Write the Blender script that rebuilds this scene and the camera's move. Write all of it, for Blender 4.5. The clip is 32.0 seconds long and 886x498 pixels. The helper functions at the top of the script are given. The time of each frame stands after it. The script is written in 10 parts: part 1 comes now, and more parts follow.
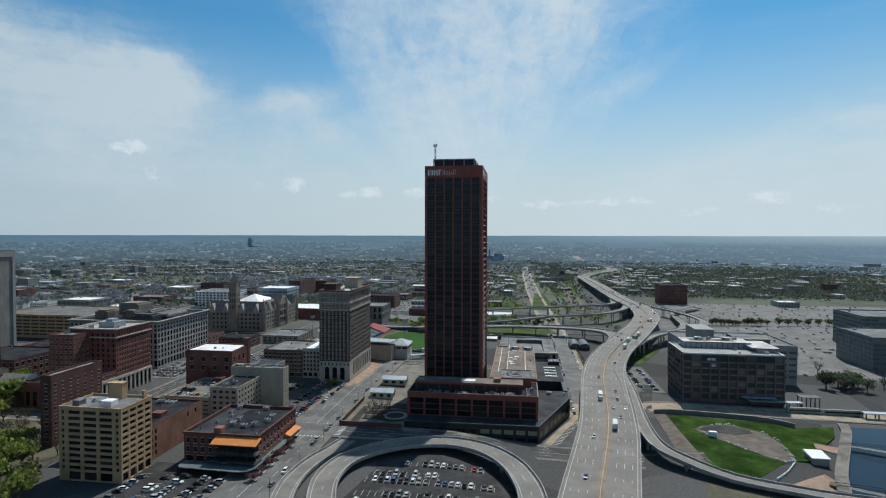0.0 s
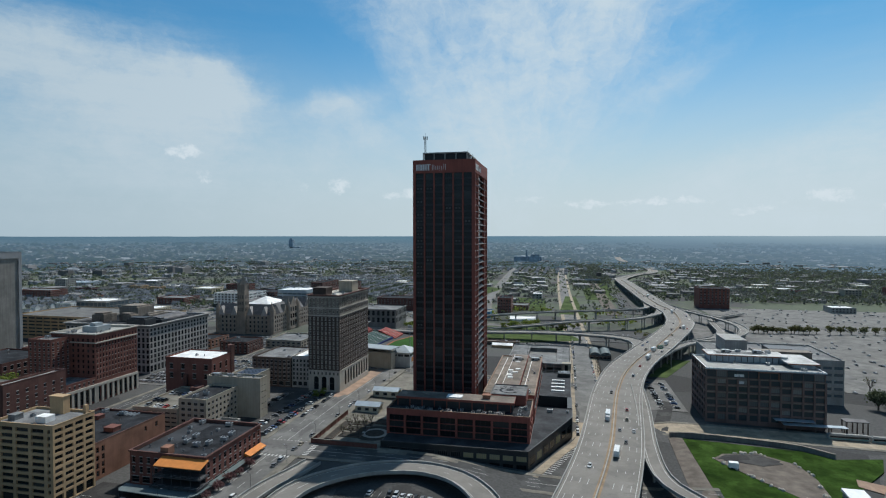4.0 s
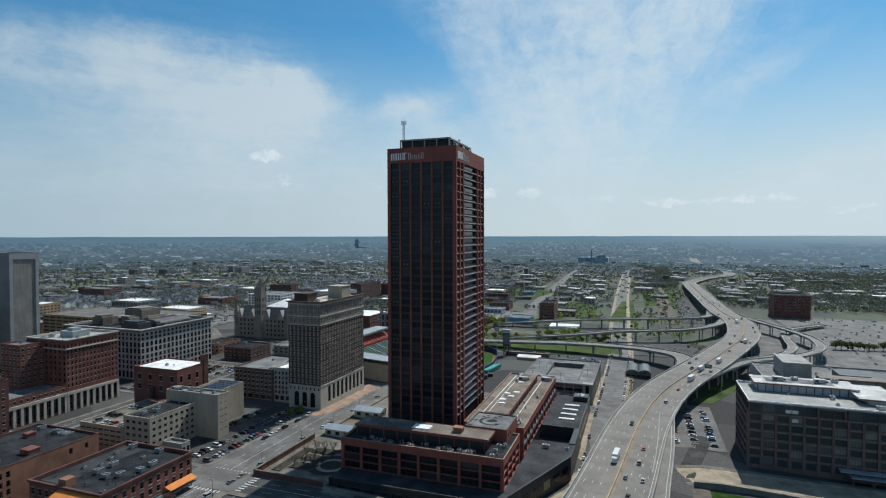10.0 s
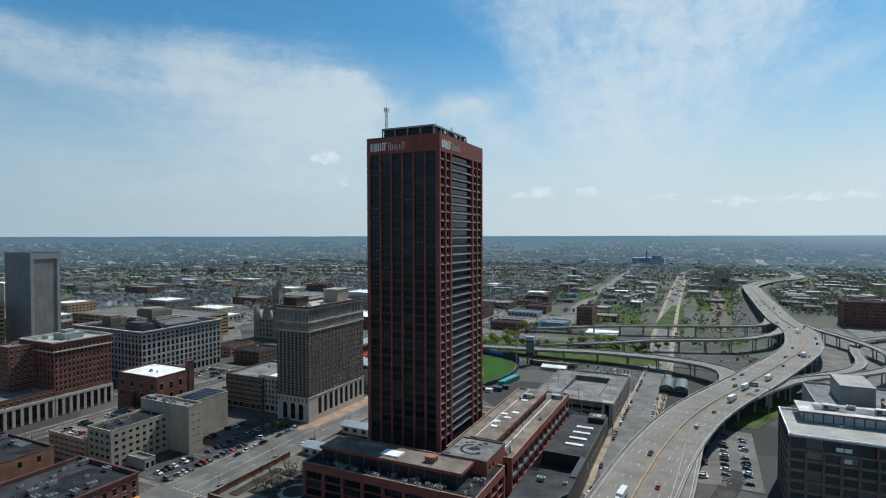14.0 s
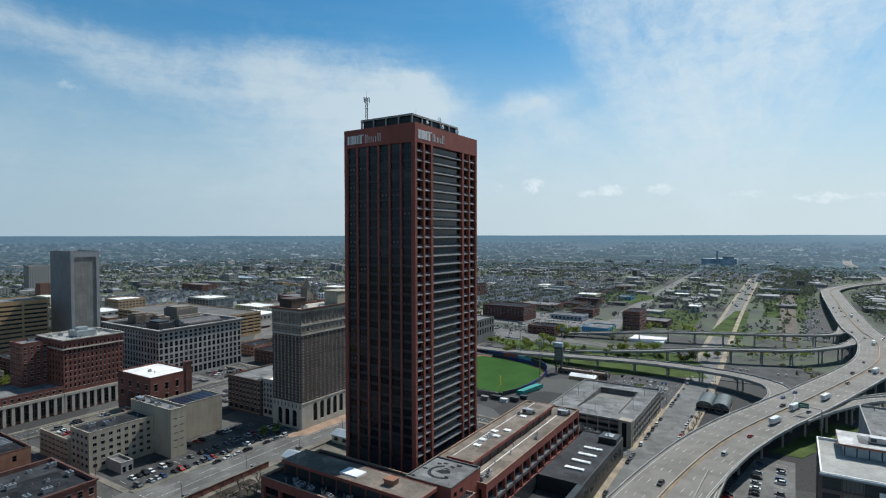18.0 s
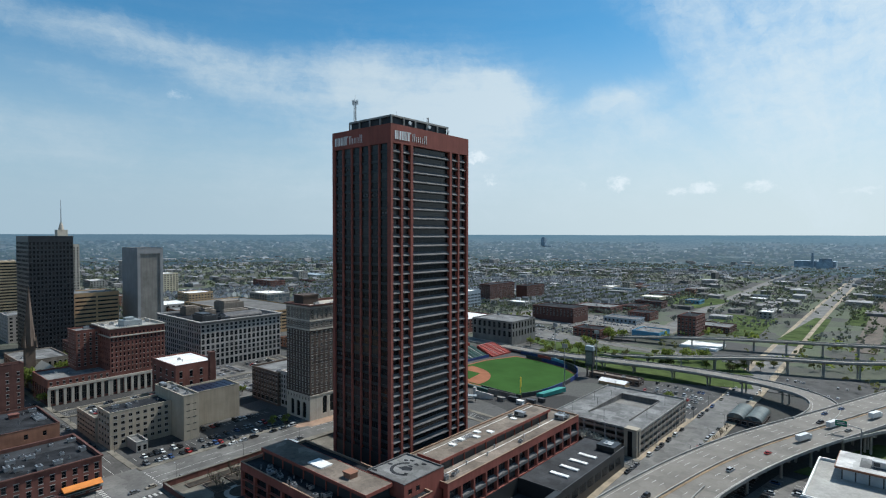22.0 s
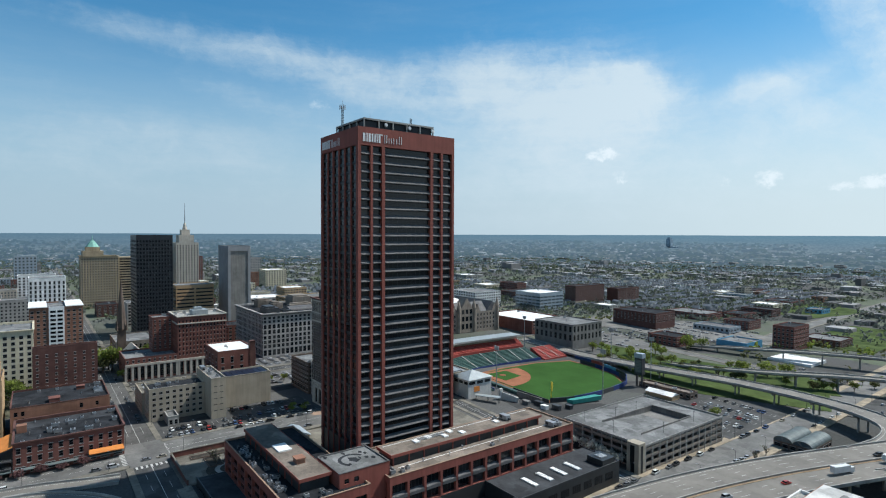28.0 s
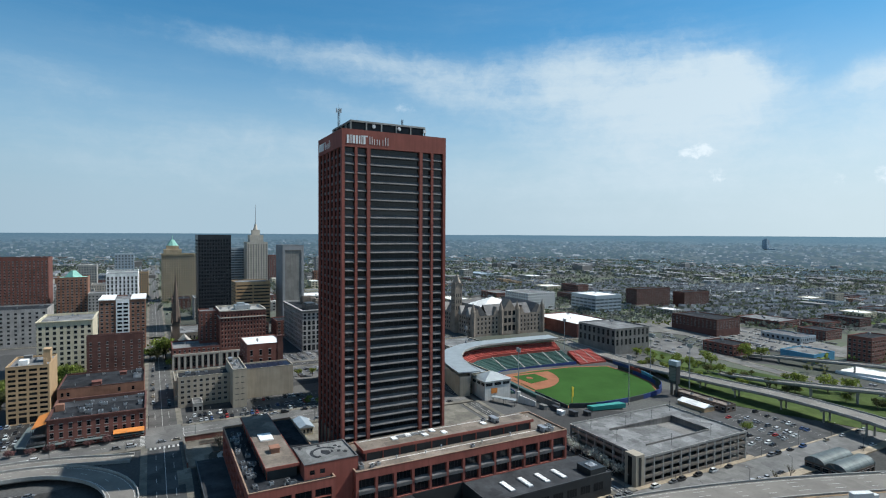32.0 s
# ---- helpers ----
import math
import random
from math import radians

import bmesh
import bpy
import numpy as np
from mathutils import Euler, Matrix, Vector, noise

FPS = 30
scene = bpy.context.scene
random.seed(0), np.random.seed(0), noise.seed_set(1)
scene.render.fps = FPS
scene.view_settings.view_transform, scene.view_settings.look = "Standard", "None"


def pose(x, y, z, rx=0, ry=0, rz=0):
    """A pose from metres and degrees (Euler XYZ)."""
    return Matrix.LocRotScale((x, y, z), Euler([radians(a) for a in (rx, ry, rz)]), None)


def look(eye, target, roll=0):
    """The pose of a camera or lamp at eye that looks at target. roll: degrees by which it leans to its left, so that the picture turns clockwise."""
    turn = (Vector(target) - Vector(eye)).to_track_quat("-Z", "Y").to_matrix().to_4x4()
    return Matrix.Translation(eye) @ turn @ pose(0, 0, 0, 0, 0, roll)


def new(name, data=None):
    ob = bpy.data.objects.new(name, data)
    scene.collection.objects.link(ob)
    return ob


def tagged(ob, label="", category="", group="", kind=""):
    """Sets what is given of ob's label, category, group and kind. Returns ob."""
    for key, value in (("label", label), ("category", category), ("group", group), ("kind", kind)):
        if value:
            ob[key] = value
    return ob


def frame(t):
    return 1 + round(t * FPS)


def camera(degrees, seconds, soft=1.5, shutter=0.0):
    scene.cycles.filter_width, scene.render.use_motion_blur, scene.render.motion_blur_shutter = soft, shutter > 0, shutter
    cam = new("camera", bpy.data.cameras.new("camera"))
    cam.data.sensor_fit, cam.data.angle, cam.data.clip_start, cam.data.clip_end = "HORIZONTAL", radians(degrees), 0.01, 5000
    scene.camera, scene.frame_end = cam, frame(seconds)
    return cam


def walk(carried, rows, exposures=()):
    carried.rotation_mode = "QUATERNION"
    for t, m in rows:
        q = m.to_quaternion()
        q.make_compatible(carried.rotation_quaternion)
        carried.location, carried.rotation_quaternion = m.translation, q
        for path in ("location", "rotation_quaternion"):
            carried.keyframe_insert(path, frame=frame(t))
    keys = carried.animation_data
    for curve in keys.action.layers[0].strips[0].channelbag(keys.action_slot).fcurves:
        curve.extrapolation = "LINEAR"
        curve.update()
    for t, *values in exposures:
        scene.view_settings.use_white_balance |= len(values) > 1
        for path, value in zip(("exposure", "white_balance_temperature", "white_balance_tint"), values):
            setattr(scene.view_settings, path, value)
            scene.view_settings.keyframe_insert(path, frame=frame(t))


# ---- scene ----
cam = camera(77.4, 32.0, soft=1.15)
PATH = [
    (0, (-36.435, -54.047, 110.746), (-36.718, -52.068, 110.697), 0.1),
    (0.5, (-33.051, -49.501, 110.715), (-33.351, -47.524, 110.666), 0.0),
    (1, (-29.588, -45.087, 110.688), (-29.906, -43.113, 110.639), 0.0),
    (1.5, (-26.09, -40.617, 110.664), (-26.427, -38.647, 110.616), -0.0),
    (2, (-22.657, -35.945, 110.666), (-23.013, -33.978, 110.619), 0.0),
    (2.5, (-19.22, -31.194, 110.666), (-19.593, -29.229, 110.619), 0.0),
    (3, (-15.719, -26.29, 110.67), (-16.112, -24.329, 110.623), 0.0),
    (3.5, (-12.21, -21.361, 110.678), (-12.624, -19.404, 110.631), 0.0),
    (5.5, (1.661, -1.577, 110.694), (1.164, 0.36, 110.648), -0.1),
    (6, (4.773, 3.556, 110.721), (4.257, 5.488, 110.675), -0.0),
    (6.5, (7.815, 8.621, 110.716), (7.278, 10.547, 110.671), -0.0),
    (7, (10.774, 13.769, 110.698), (10.216, 15.69, 110.653), -0.0),
    (7.5, (13.759, 19.101, 110.687), (13.18, 21.015, 110.641), -0.1),
    (8, (16.725, 24.363, 110.654), (16.125, 26.27, 110.608), -0.0),
    (8.5, (19.536, 29.604, 110.651), (18.915, 31.505, 110.605), -0.1),
    (9, (22.387, 34.795, 110.672), (21.746, 36.689, 110.626), -0.1),
    (9.5, (25.229, 40.062, 110.665), (24.567, 41.949, 110.619), -0.1),
    (10, (27.964, 45.378, 110.664), (27.282, 47.258, 110.618), -0.1),
    (10.5, (30.66, 50.664, 110.647), (29.955, 52.535, 110.6), -0.1),
    (11, (33.271, 56.123, 110.668), (32.543, 57.985, 110.621), -0.0),
    (11.5, (35.681, 61.645, 110.678), (34.931, 63.498, 110.632), -0.0),
    (12, (38.18, 67.188, 110.681), (37.408, 69.032, 110.634), -0.0),
    (12.5, (40.653, 72.679, 110.662), (39.857, 74.514, 110.616), -0.1),
    (13, (43.0, 78.22, 110.665), (42.181, 80.045, 110.618), -0.1),
    (13.5, (45.246, 83.912, 110.684), (44.403, 85.725, 110.638), -0.0),
    (14, (47.373, 89.65, 110.688), (46.508, 91.452, 110.641), -0.1),
    (14.5, (49.426, 95.228, 110.722), (48.537, 97.019, 110.675), -0.1),
    (16.5, (59.47, 116.299, 110.582), (58.48, 118.036, 110.536), -0.1),
    (17, (62.539, 120.739, 110.553), (61.522, 122.461, 110.505), -0.1),
    (17.5, (66.074, 124.517, 110.542), (65.03, 126.223, 110.495), -0.1),
    (18, (70.115, 127.874, 110.591), (69.043, 129.562, 110.542), -0.1),
    (18.5, (74.55, 130.761, 110.608), (73.45, 132.43, 110.559), -0.0),
    (19, (79.094, 133.573, 110.659), (77.965, 135.223, 110.61), -0.0),
    (19.5, (83.729, 136.423, 110.681), (82.571, 138.053, 110.632), 0.0),
    (20, (88.346, 139.47, 110.696), (87.158, 141.079, 110.647), 0.0),
    (20.5, (92.873, 142.706, 110.698), (91.656, 144.292, 110.648), 0.0),
    (21, (97.401, 146.035, 110.69), (96.154, 147.598, 110.639), 0.0),
    (21.5, (101.846, 149.517, 110.695), (100.57, 151.056, 110.643), 0.0),
    (22, (106.134, 153.04, 110.702), (104.83, 154.556, 110.65), 0.1),
    (22.5, (110.41, 156.637, 110.717), (109.078, 158.127, 110.663), 0.1),
    (23, (114.723, 160.378, 110.733), (113.363, 161.844, 110.68), 0.1),
    (23.5, (119.005, 164.18, 110.735), (117.618, 165.62, 110.68), 0.1),
    (24, (123.16, 168.064, 110.724), (121.747, 169.478, 110.67), 0.1),
    (24.5, (127.213, 172.042, 110.682), (125.774, 173.43, 110.627), 0.1),
    (25, (131.183, 176.176, 110.66), (129.717, 177.536, 110.605), 0.1),
    (25.5, (135.088, 180.269, 110.636), (133.598, 181.601, 110.581), 0.1),
    (27.5, (150.346, 197.338, 110.47), (148.76, 198.556, 110.416), 0.2),
    (28, (153.913, 201.795, 110.459), (152.304, 202.983, 110.406), 0.2),
    (28.5, (157.232, 206.323, 110.488), (155.603, 207.481, 110.435), 0.2),
    (29, (160.415, 210.908, 110.503), (158.764, 212.037, 110.45), 0.2),
    (29.5, (163.543, 215.562, 110.48), (161.873, 216.66, 110.427), 0.2),
    (30, (166.672, 220.263, 110.431), (164.981, 221.328, 110.377), 0.2),
    (30.5, (169.736, 225.05, 110.368), (168.025, 226.084, 110.314), 0.3),
    (31, (172.625, 229.891, 110.311), (170.895, 230.892, 110.257), 0.3),
    (31.5, (175.429, 234.789, 110.239), (173.68, 235.756, 110.186), 0.3),
    (32, (178.143, 239.719, 110.171), (176.375, 240.654, 110.119), 0.3),
]
EXPOSURES = [(0.0, -0.14, 6050.0, 7.5), (16.0, 0.0, 6050.0, 7.5), (32.0, 0.22, 6050.0, 7.5)]
walk(cam, [(t, look(eye, target, roll)) for t, eye, target, roll in PATH], EXPOSURES)


# ---------- light ----------
SUN = Vector((0.6, 2.4, 3.3)).normalized()
world = bpy.data.worlds.new("sky")
scene.world = world
world.use_nodes = True
NT = world.node_tree
NT.nodes.clear()


def nd(tree, kind, **kw):
    n = tree.nodes.new(kind)
    for k, v in kw.items():
        if k == "op":
            n.operation = v
        elif k == "ins":
            for i, x in v.items():
                n.inputs[i].default_value = x
        elif k == "blend":
            n.blend_type = v
        elif k == "dtype":
            n.data_type = v
    return n


def m2(tree, op, a, b=None, clamp=False):
    n = tree.nodes.new("ShaderNodeMath")
    n.operation, n.use_clamp = op, clamp
    for i, x in enumerate((a, b)):
        if x is None:
            continue
        if isinstance(x, (int, float)):
            n.inputs[i].default_value = x
        else:
            tree.links.new(x, n.inputs[i])
    return n.outputs[0]


def mixc(tree, fac, a, b, blend="MIX"):
    n = tree.nodes.new("ShaderNodeMix")
    n.data_type, n.blend_type = "RGBA", blend
    for sock, x in ((n.inputs[0], fac), (n.inputs[6], a), (n.inputs[7], b)):
        if isinstance(x, (int, float)):
            sock.default_value = x
        elif isinstance(x, tuple):
            sock.default_value = (*x[:3], 1)
        else:
            tree.links.new(x, sock)
    return n.outputs[2]


def build_sky():
    t = NT
    co = nd(t, "ShaderNodeTexCoord")
    sep = nd(t, "ShaderNodeSeparateXYZ")
    t.links.new(co.outputs["Generated"], sep.inputs[0])
    az = m2(t, "MULTIPLY", m2(t, "ARCTAN2", sep.outputs[0], sep.outputs[1]), 57.2958)
    el = m2(t, "MULTIPLY", m2(t, "ARCSINE", sep.outputs[2]), 57.2958)
    xy = nd(t, "ShaderNodeCombineXYZ")
    t.links.new(az, xy.inputs[0])
    t.links.new(el, xy.inputs[1])
    # warps, so that the cloud edges fray
    def warped(src, scale, detail, ax, ay):
        nz = nd(t, "ShaderNodeTexNoise", ins={"Scale": scale, "Detail": detail, "Roughness": 0.62, "Distortion": 0.3})
        t.links.new(src, nz.inputs["Vector"])
        off = nd(t, "ShaderNodeVectorMath", op="MULTIPLY_ADD")
        t.links.new(nz.outputs["Color"], off.inputs[0])
        off.inputs[1].default_value = (2 * ax, 2 * ay, 0)
        off.inputs[2].default_value = (-ax, -ay, 0)
        add = nd(t, "ShaderNodeVectorMath", op="ADD")
        t.links.new(src, add.inputs[0])
        t.links.new(off.outputs[0], add.inputs[1])
        return add.outputs[0]

    def grainy(src, scale, detail, rough, amount):
        n = nd(t, "ShaderNodeTexNoise", ins={"Scale": 1.0, "Detail": detail, "Roughness": rough})
        mp = nd(t, "ShaderNodeMapping")
        mp.inputs["Rotation"].default_value = (0, 0, radians(scale[2]))
        mp.inputs["Scale"].default_value = (scale[0], scale[1], 1)
        t.links.new(src, mp.inputs[0])
        t.links.new(mp.outputs[0], n.inputs["Vector"])
        return m2(t, "MULTIPLY", m2(t, "SUBTRACT", n.outputs[0], 0.5), amount)

    def step(v, lo, hi, a=0.0, b=1.0):
        mr = nd(t, "ShaderNodeMapRange", ins={1: lo, 2: hi, 3: a, 4: b})
        mr.interpolation_type = "SMOOTHSTEP"
        t.links.new(v, mr.inputs[0])
        return mr.outputs[0]

    w1 = warped(xy.outputs[0], 0.16, 6.0, 2.4, 1.7)
    w3 = warped(w1, 0.7, 5.0, 0.55, 0.4)

    def blobs(src, rows, lo=0.3, hi=1.15):
        """Soft ellipses: azimuth, elevation, half width, half height, turn, weight."""
        total = None
        for a, e, ra, re, turn, w in rows:
            mp = nd(t, "ShaderNodeMapping")
            mp.vector_type = "TEXTURE"
            mp.inputs["Location"].default_value = (a, e, 0)
            mp.inputs["Rotation"].default_value = (0, 0, radians(turn))
            mp.inputs["Scale"].default_value = (ra, re, 1)
            t.links.new(src, mp.inputs[0])
            ln = nd(t, "ShaderNodeVectorMath", op="LENGTH")
            t.links.new(mp.outputs[0], ln.inputs[0])
            one = step(ln.outputs["Value"], lo, hi, w, 0.0)
            total = one if total is None else m2(t, "ADD", total, one)
        return total

    total = m2(t, "ADD", blobs(w3, CLOUD_MASS, 0.0, 1.3), m2(t, "ADD", blobs(w3, CLOUD_STREAKS, 0.0, 1.5), blobs(w3, CLOUD_WISPS, 0.0, 1.35)))
    # the fan: a sheet that spreads upwards from low over the land
    sw = nd(t, "ShaderNodeSeparateXYZ")
    t.links.new(w3, sw.inputs[0])
    ax = m2(t, "ADD", sw.outputs[0], 5.0)
    ey = m2(t, "ADD", sw.outputs[1], 1.5)
    ang = m2(t, "MULTIPLY", m2(t, "ARCTAN2", ax, ey), 57.2958)
    edge = m2(t, "MULTIPLY", step(ang, -43.0, -30.0), step(ang, 56.0, 16.0))
    sheet = m2(t, "MULTIPLY", edge, step(el, 2.0, 17.0, 0.45, 1.0))
    core = blobs(w3, [(1.0, 22.0, 13.0, 9.0, 0, 0.3), (-7.0, 14.0, 9.0, 6.0, 0, 0.15), (10.0, 14.5, 7.0, 1.6, 24, 0.3)], 0.0, 1.3)
    total = m2(t, "ADD", total, m2(t, "ADD", m2(t, "MULTIPLY", sheet, 0.72), core))
    # the low bank on the sun's side, its top rising to the right
    rise = m2(t, "SUBTRACT", sw.outputs[1], m2(t, "ADD", m2(t, "MULTIPLY", sw.outputs[0], 0.27), 4.0))
    bank = m2(t, "MULTIPLY", step(rise, 2.2, -3.0), step(az, -6.0, 14.0))
    total = m2(t, "ADD", total, m2(t, "MULTIPLY", bank, 0.72))
    # fibres: slanting bands, and rays along the fan
    w2 = warped(xy.outputs[0], 0.35, 4.0, 0.7, 0.5)
    slant = grainy(w2, (0.05, 0.42, 9), 9.0, 0.64, 1.5)
    pol = nd(t, "ShaderNodeCombineXYZ")
    t.links.new(ang, pol.inputs[0])
    t.links.new(el, pol.inputs[1])
    fan = grainy(warped(pol.outputs[0], 0.3, 4.0, 0.9, 0.9), (0.12, 0.06, 0), 9.0, 0.64, 1.1)
    side = step(m2(t, "ABSOLUTE", m2(t, "ADD", az, 5.0)), 17.0, 30.0)
    fibre = m2(t, "ADD", m2(t, "MULTIPLY", slant, side), m2(t, "MULTIPLY", fan, m2(t, "SUBTRACT", 1.0, side)))
    lumps = m2(t, "ADD", grainy(w1, (0.17, 0.26, 0), 10.0, 0.66, 1.5), grainy(w3, (0.6, 0.9, 0), 8.0, 0.7, 0.8))
    density = m2(t, "ADD", total, m2(t, "MULTIPLY", m2(t, "ADD", fibre, lumps), m2(t, "ADD", m2(t, "MULTIPLY", total, 0.60, True), 0.30)))
    cloud = m2(t, "MULTIPLY", step(density, 0.0, 1.35), 0.93)
    # thin haze towards the horizon, paler on the sun's side
    away = m2(t, "ABSOLUTE", m2(t, "SUBTRACT", az, 14.0))
    away = m2(t, "MINIMUM", away, m2(t, "SUBTRACT", 360.0, away))
    toward = step(away, 99.0, 9.0)
    haze_color = mixc(t, step(away, 165.0, 100.0), HAZE_BACK, mixc(t, toward, HAZE_FAR, HAZE_SUN))
    haze = m2(t, "ADD", step(el, 1.5, 21.0, 0.97, 0.02), m2(t, "MULTIPLY", m2(t, "MULTIPLY", fibre, step(el, 3.0, 9.0)), 0.12), True)
    # small heaped clouds low over the land
    cu = grainy(warped(xy.outputs[0], 0.9, 5.0, 0.6, 0.5), (0.55, 0.9, 0), 8.0, 0.66, 3.0)
    heap = blobs(warped(xy.outputs[0], 1.3, 6.0, 0.65, 0.7), CUMULUS, 0.2, 1.35)
    puff = step(m2(t, "ADD", heap, m2(t, "MULTIPLY", cu, m2(t, "MULTIPLY", heap, 1.5, True))), 0.28, 1.05)
    sky = nd(t, "ShaderNodeTexSky")
    sky.sky_type = "NISHITA"
    sky.sun_disc = False
    sky.sun_elevation = math.asin(SUN.z)
    sky.sun_rotation = math.atan2(SUN.x, SUN.y)
    sky.air_density, sky.dust_density, sky.ozone_density = 1.0, 0.4, 2.0
    sk = nd(t, "ShaderNodeVectorMath", op="SCALE")
    sk.inputs["Scale"].default_value = SKY_STRENGTH
    t.links.new(sky.outputs[0], sk.inputs[0])
    tint = mixc(t, 1.0, sk.outputs[0], (0.41, 0.85, 0.95), "MULTIPLY")
    both = mixc(t, haze, tint, haze_color)
    white = mixc(t, toward, CLOUD_FAR, CLOUD_COLOR)
    both = mixc(t, cloud, both, white)
    # heaps are white above and grey below
    both = mixc(t, m2(t, "MULTIPLY", puff, 0.72), both, CLOUD_BRIGHT)
    bg = nd(t, "ShaderNodeBackground")
    t.links.new(both, bg.inputs[0])
    bg.inputs[1].default_value = 1.0
    out = nd(t, "ShaderNodeOutputWorld")
    t.links.new(bg.outputs[0], out.inputs[0])


SKY_STRENGTH = 0.105
CLOUD_COLOR = (0.67, 0.745, 0.775)
CLOUD_FAR = (0.50, 0.585, 0.635)
HAZE_SUN = (0.635, 0.70, 0.71)
HAZE_FAR = (0.385, 0.485, 0.55)
HAZE_BACK = (0.20, 0.275, 0.34)
CLOUD_BRIGHT = (0.80, 0.84, 0.85)
CLOUD_MASS = [(-44.7, 13.6, 15.3, 6.5, 0, 0.75), (-36.6, 12.8, 8.5, 5.2, 0, 0.5), (-50.4, 16.0, 8.6, 3.9, 0, 0.42), (-39.4, 6.8, 20.0, 7.0, 0, 0.42), (-42.1, 10.8, 9.2, 6.0, -20, 0.4), (-34.5, 13.4, 6.5, 3.0, -10, 0.4), (-51.3, 4.5, 17.0, 4.6, 0, 0.3)]
CLOUD_STREAKS = [(-66.7, 16.4, 14.7, 2.4, -6, 0.42), (-77.7, 17.6, 9.1, 1.6, -3, 0.26), (-71.6, 12.6, 10.3, 1.2, -14, 0.34), (-85.3, 18.0, 9.1, 1.4, -3, 0.2), (-64.7, 16.0, 9.2, 3.0, -8, 0.34), (-60.0, 13.0, 9.0, 3.0, -12, 0.3), (-97.2, 13.4, 9.8, 2.2, -4, 0.26), (-90.6, 8.0, 20.8, 4.0, 0, 0.3), (-73.5, 7.0, 20.8, 4.5, 0, 0.36)]
CLOUD_WISPS = [(-22.8, 13.5, 5.4, 1.7, 13, 0.7), (-20.8, 11.0, 6.2, 2.6, 0, 0.45), (-35.0, 15.6, 2.2, 1.1, -10, 0.35), (-33.5, 12.9, 3.4, 1.8, 0, 0.35), (-18.0, 7.0, 26.0, 6.5, 0, 0.42)]
CUMULUS = [(-37.5, 7.9, 1.9, 0.8, 0, 0.9), (-35.8, 5.7, 0.9, 0.8, 0, 0.7), (-23.2, 5.2, 1.5, 1.0, 20, 0.75), (-26.6, 4.9, 0.7, 0.5, 0, 0.5), (-16.3, 4.3, 3.3, 0.8, 0, 0.75), (-10.8, 4.3, 1.9, 0.8, 0, 0.7), (2.1, 3.2, 4.0, 0.6, 0, 0.7), (11.3, 3.4, 3.6, 0.6, 0, 0.7), (22.3, 3.5, 2.3, 0.8, 0, 0.9), (27.3, 2.4, 2.6, 0.5, 0, 0.6), (17.2, 2.5, 3.4, 0.55, 8, 0.65), (7.0, 3.3, 2.6, 0.5, 0, 0.55), (-4.0, 3.7, 2.8, 0.5, 0, 0.5), (-66.0, 12.6, 2.0, 0.9, 0, 0.35)]
build_sky()

sun_lamp = new("sun", bpy.data.lights.new("sun", "SUN"))
sun_lamp.data.energy = 5.0
sun_lamp.data.angle = radians(0.6)
sun_lamp.data.color = (1.0, 0.95, 0.87)
sun_lamp.matrix_world = look((0, 0, 400), Vector((0, 0, 400)) - SUN)


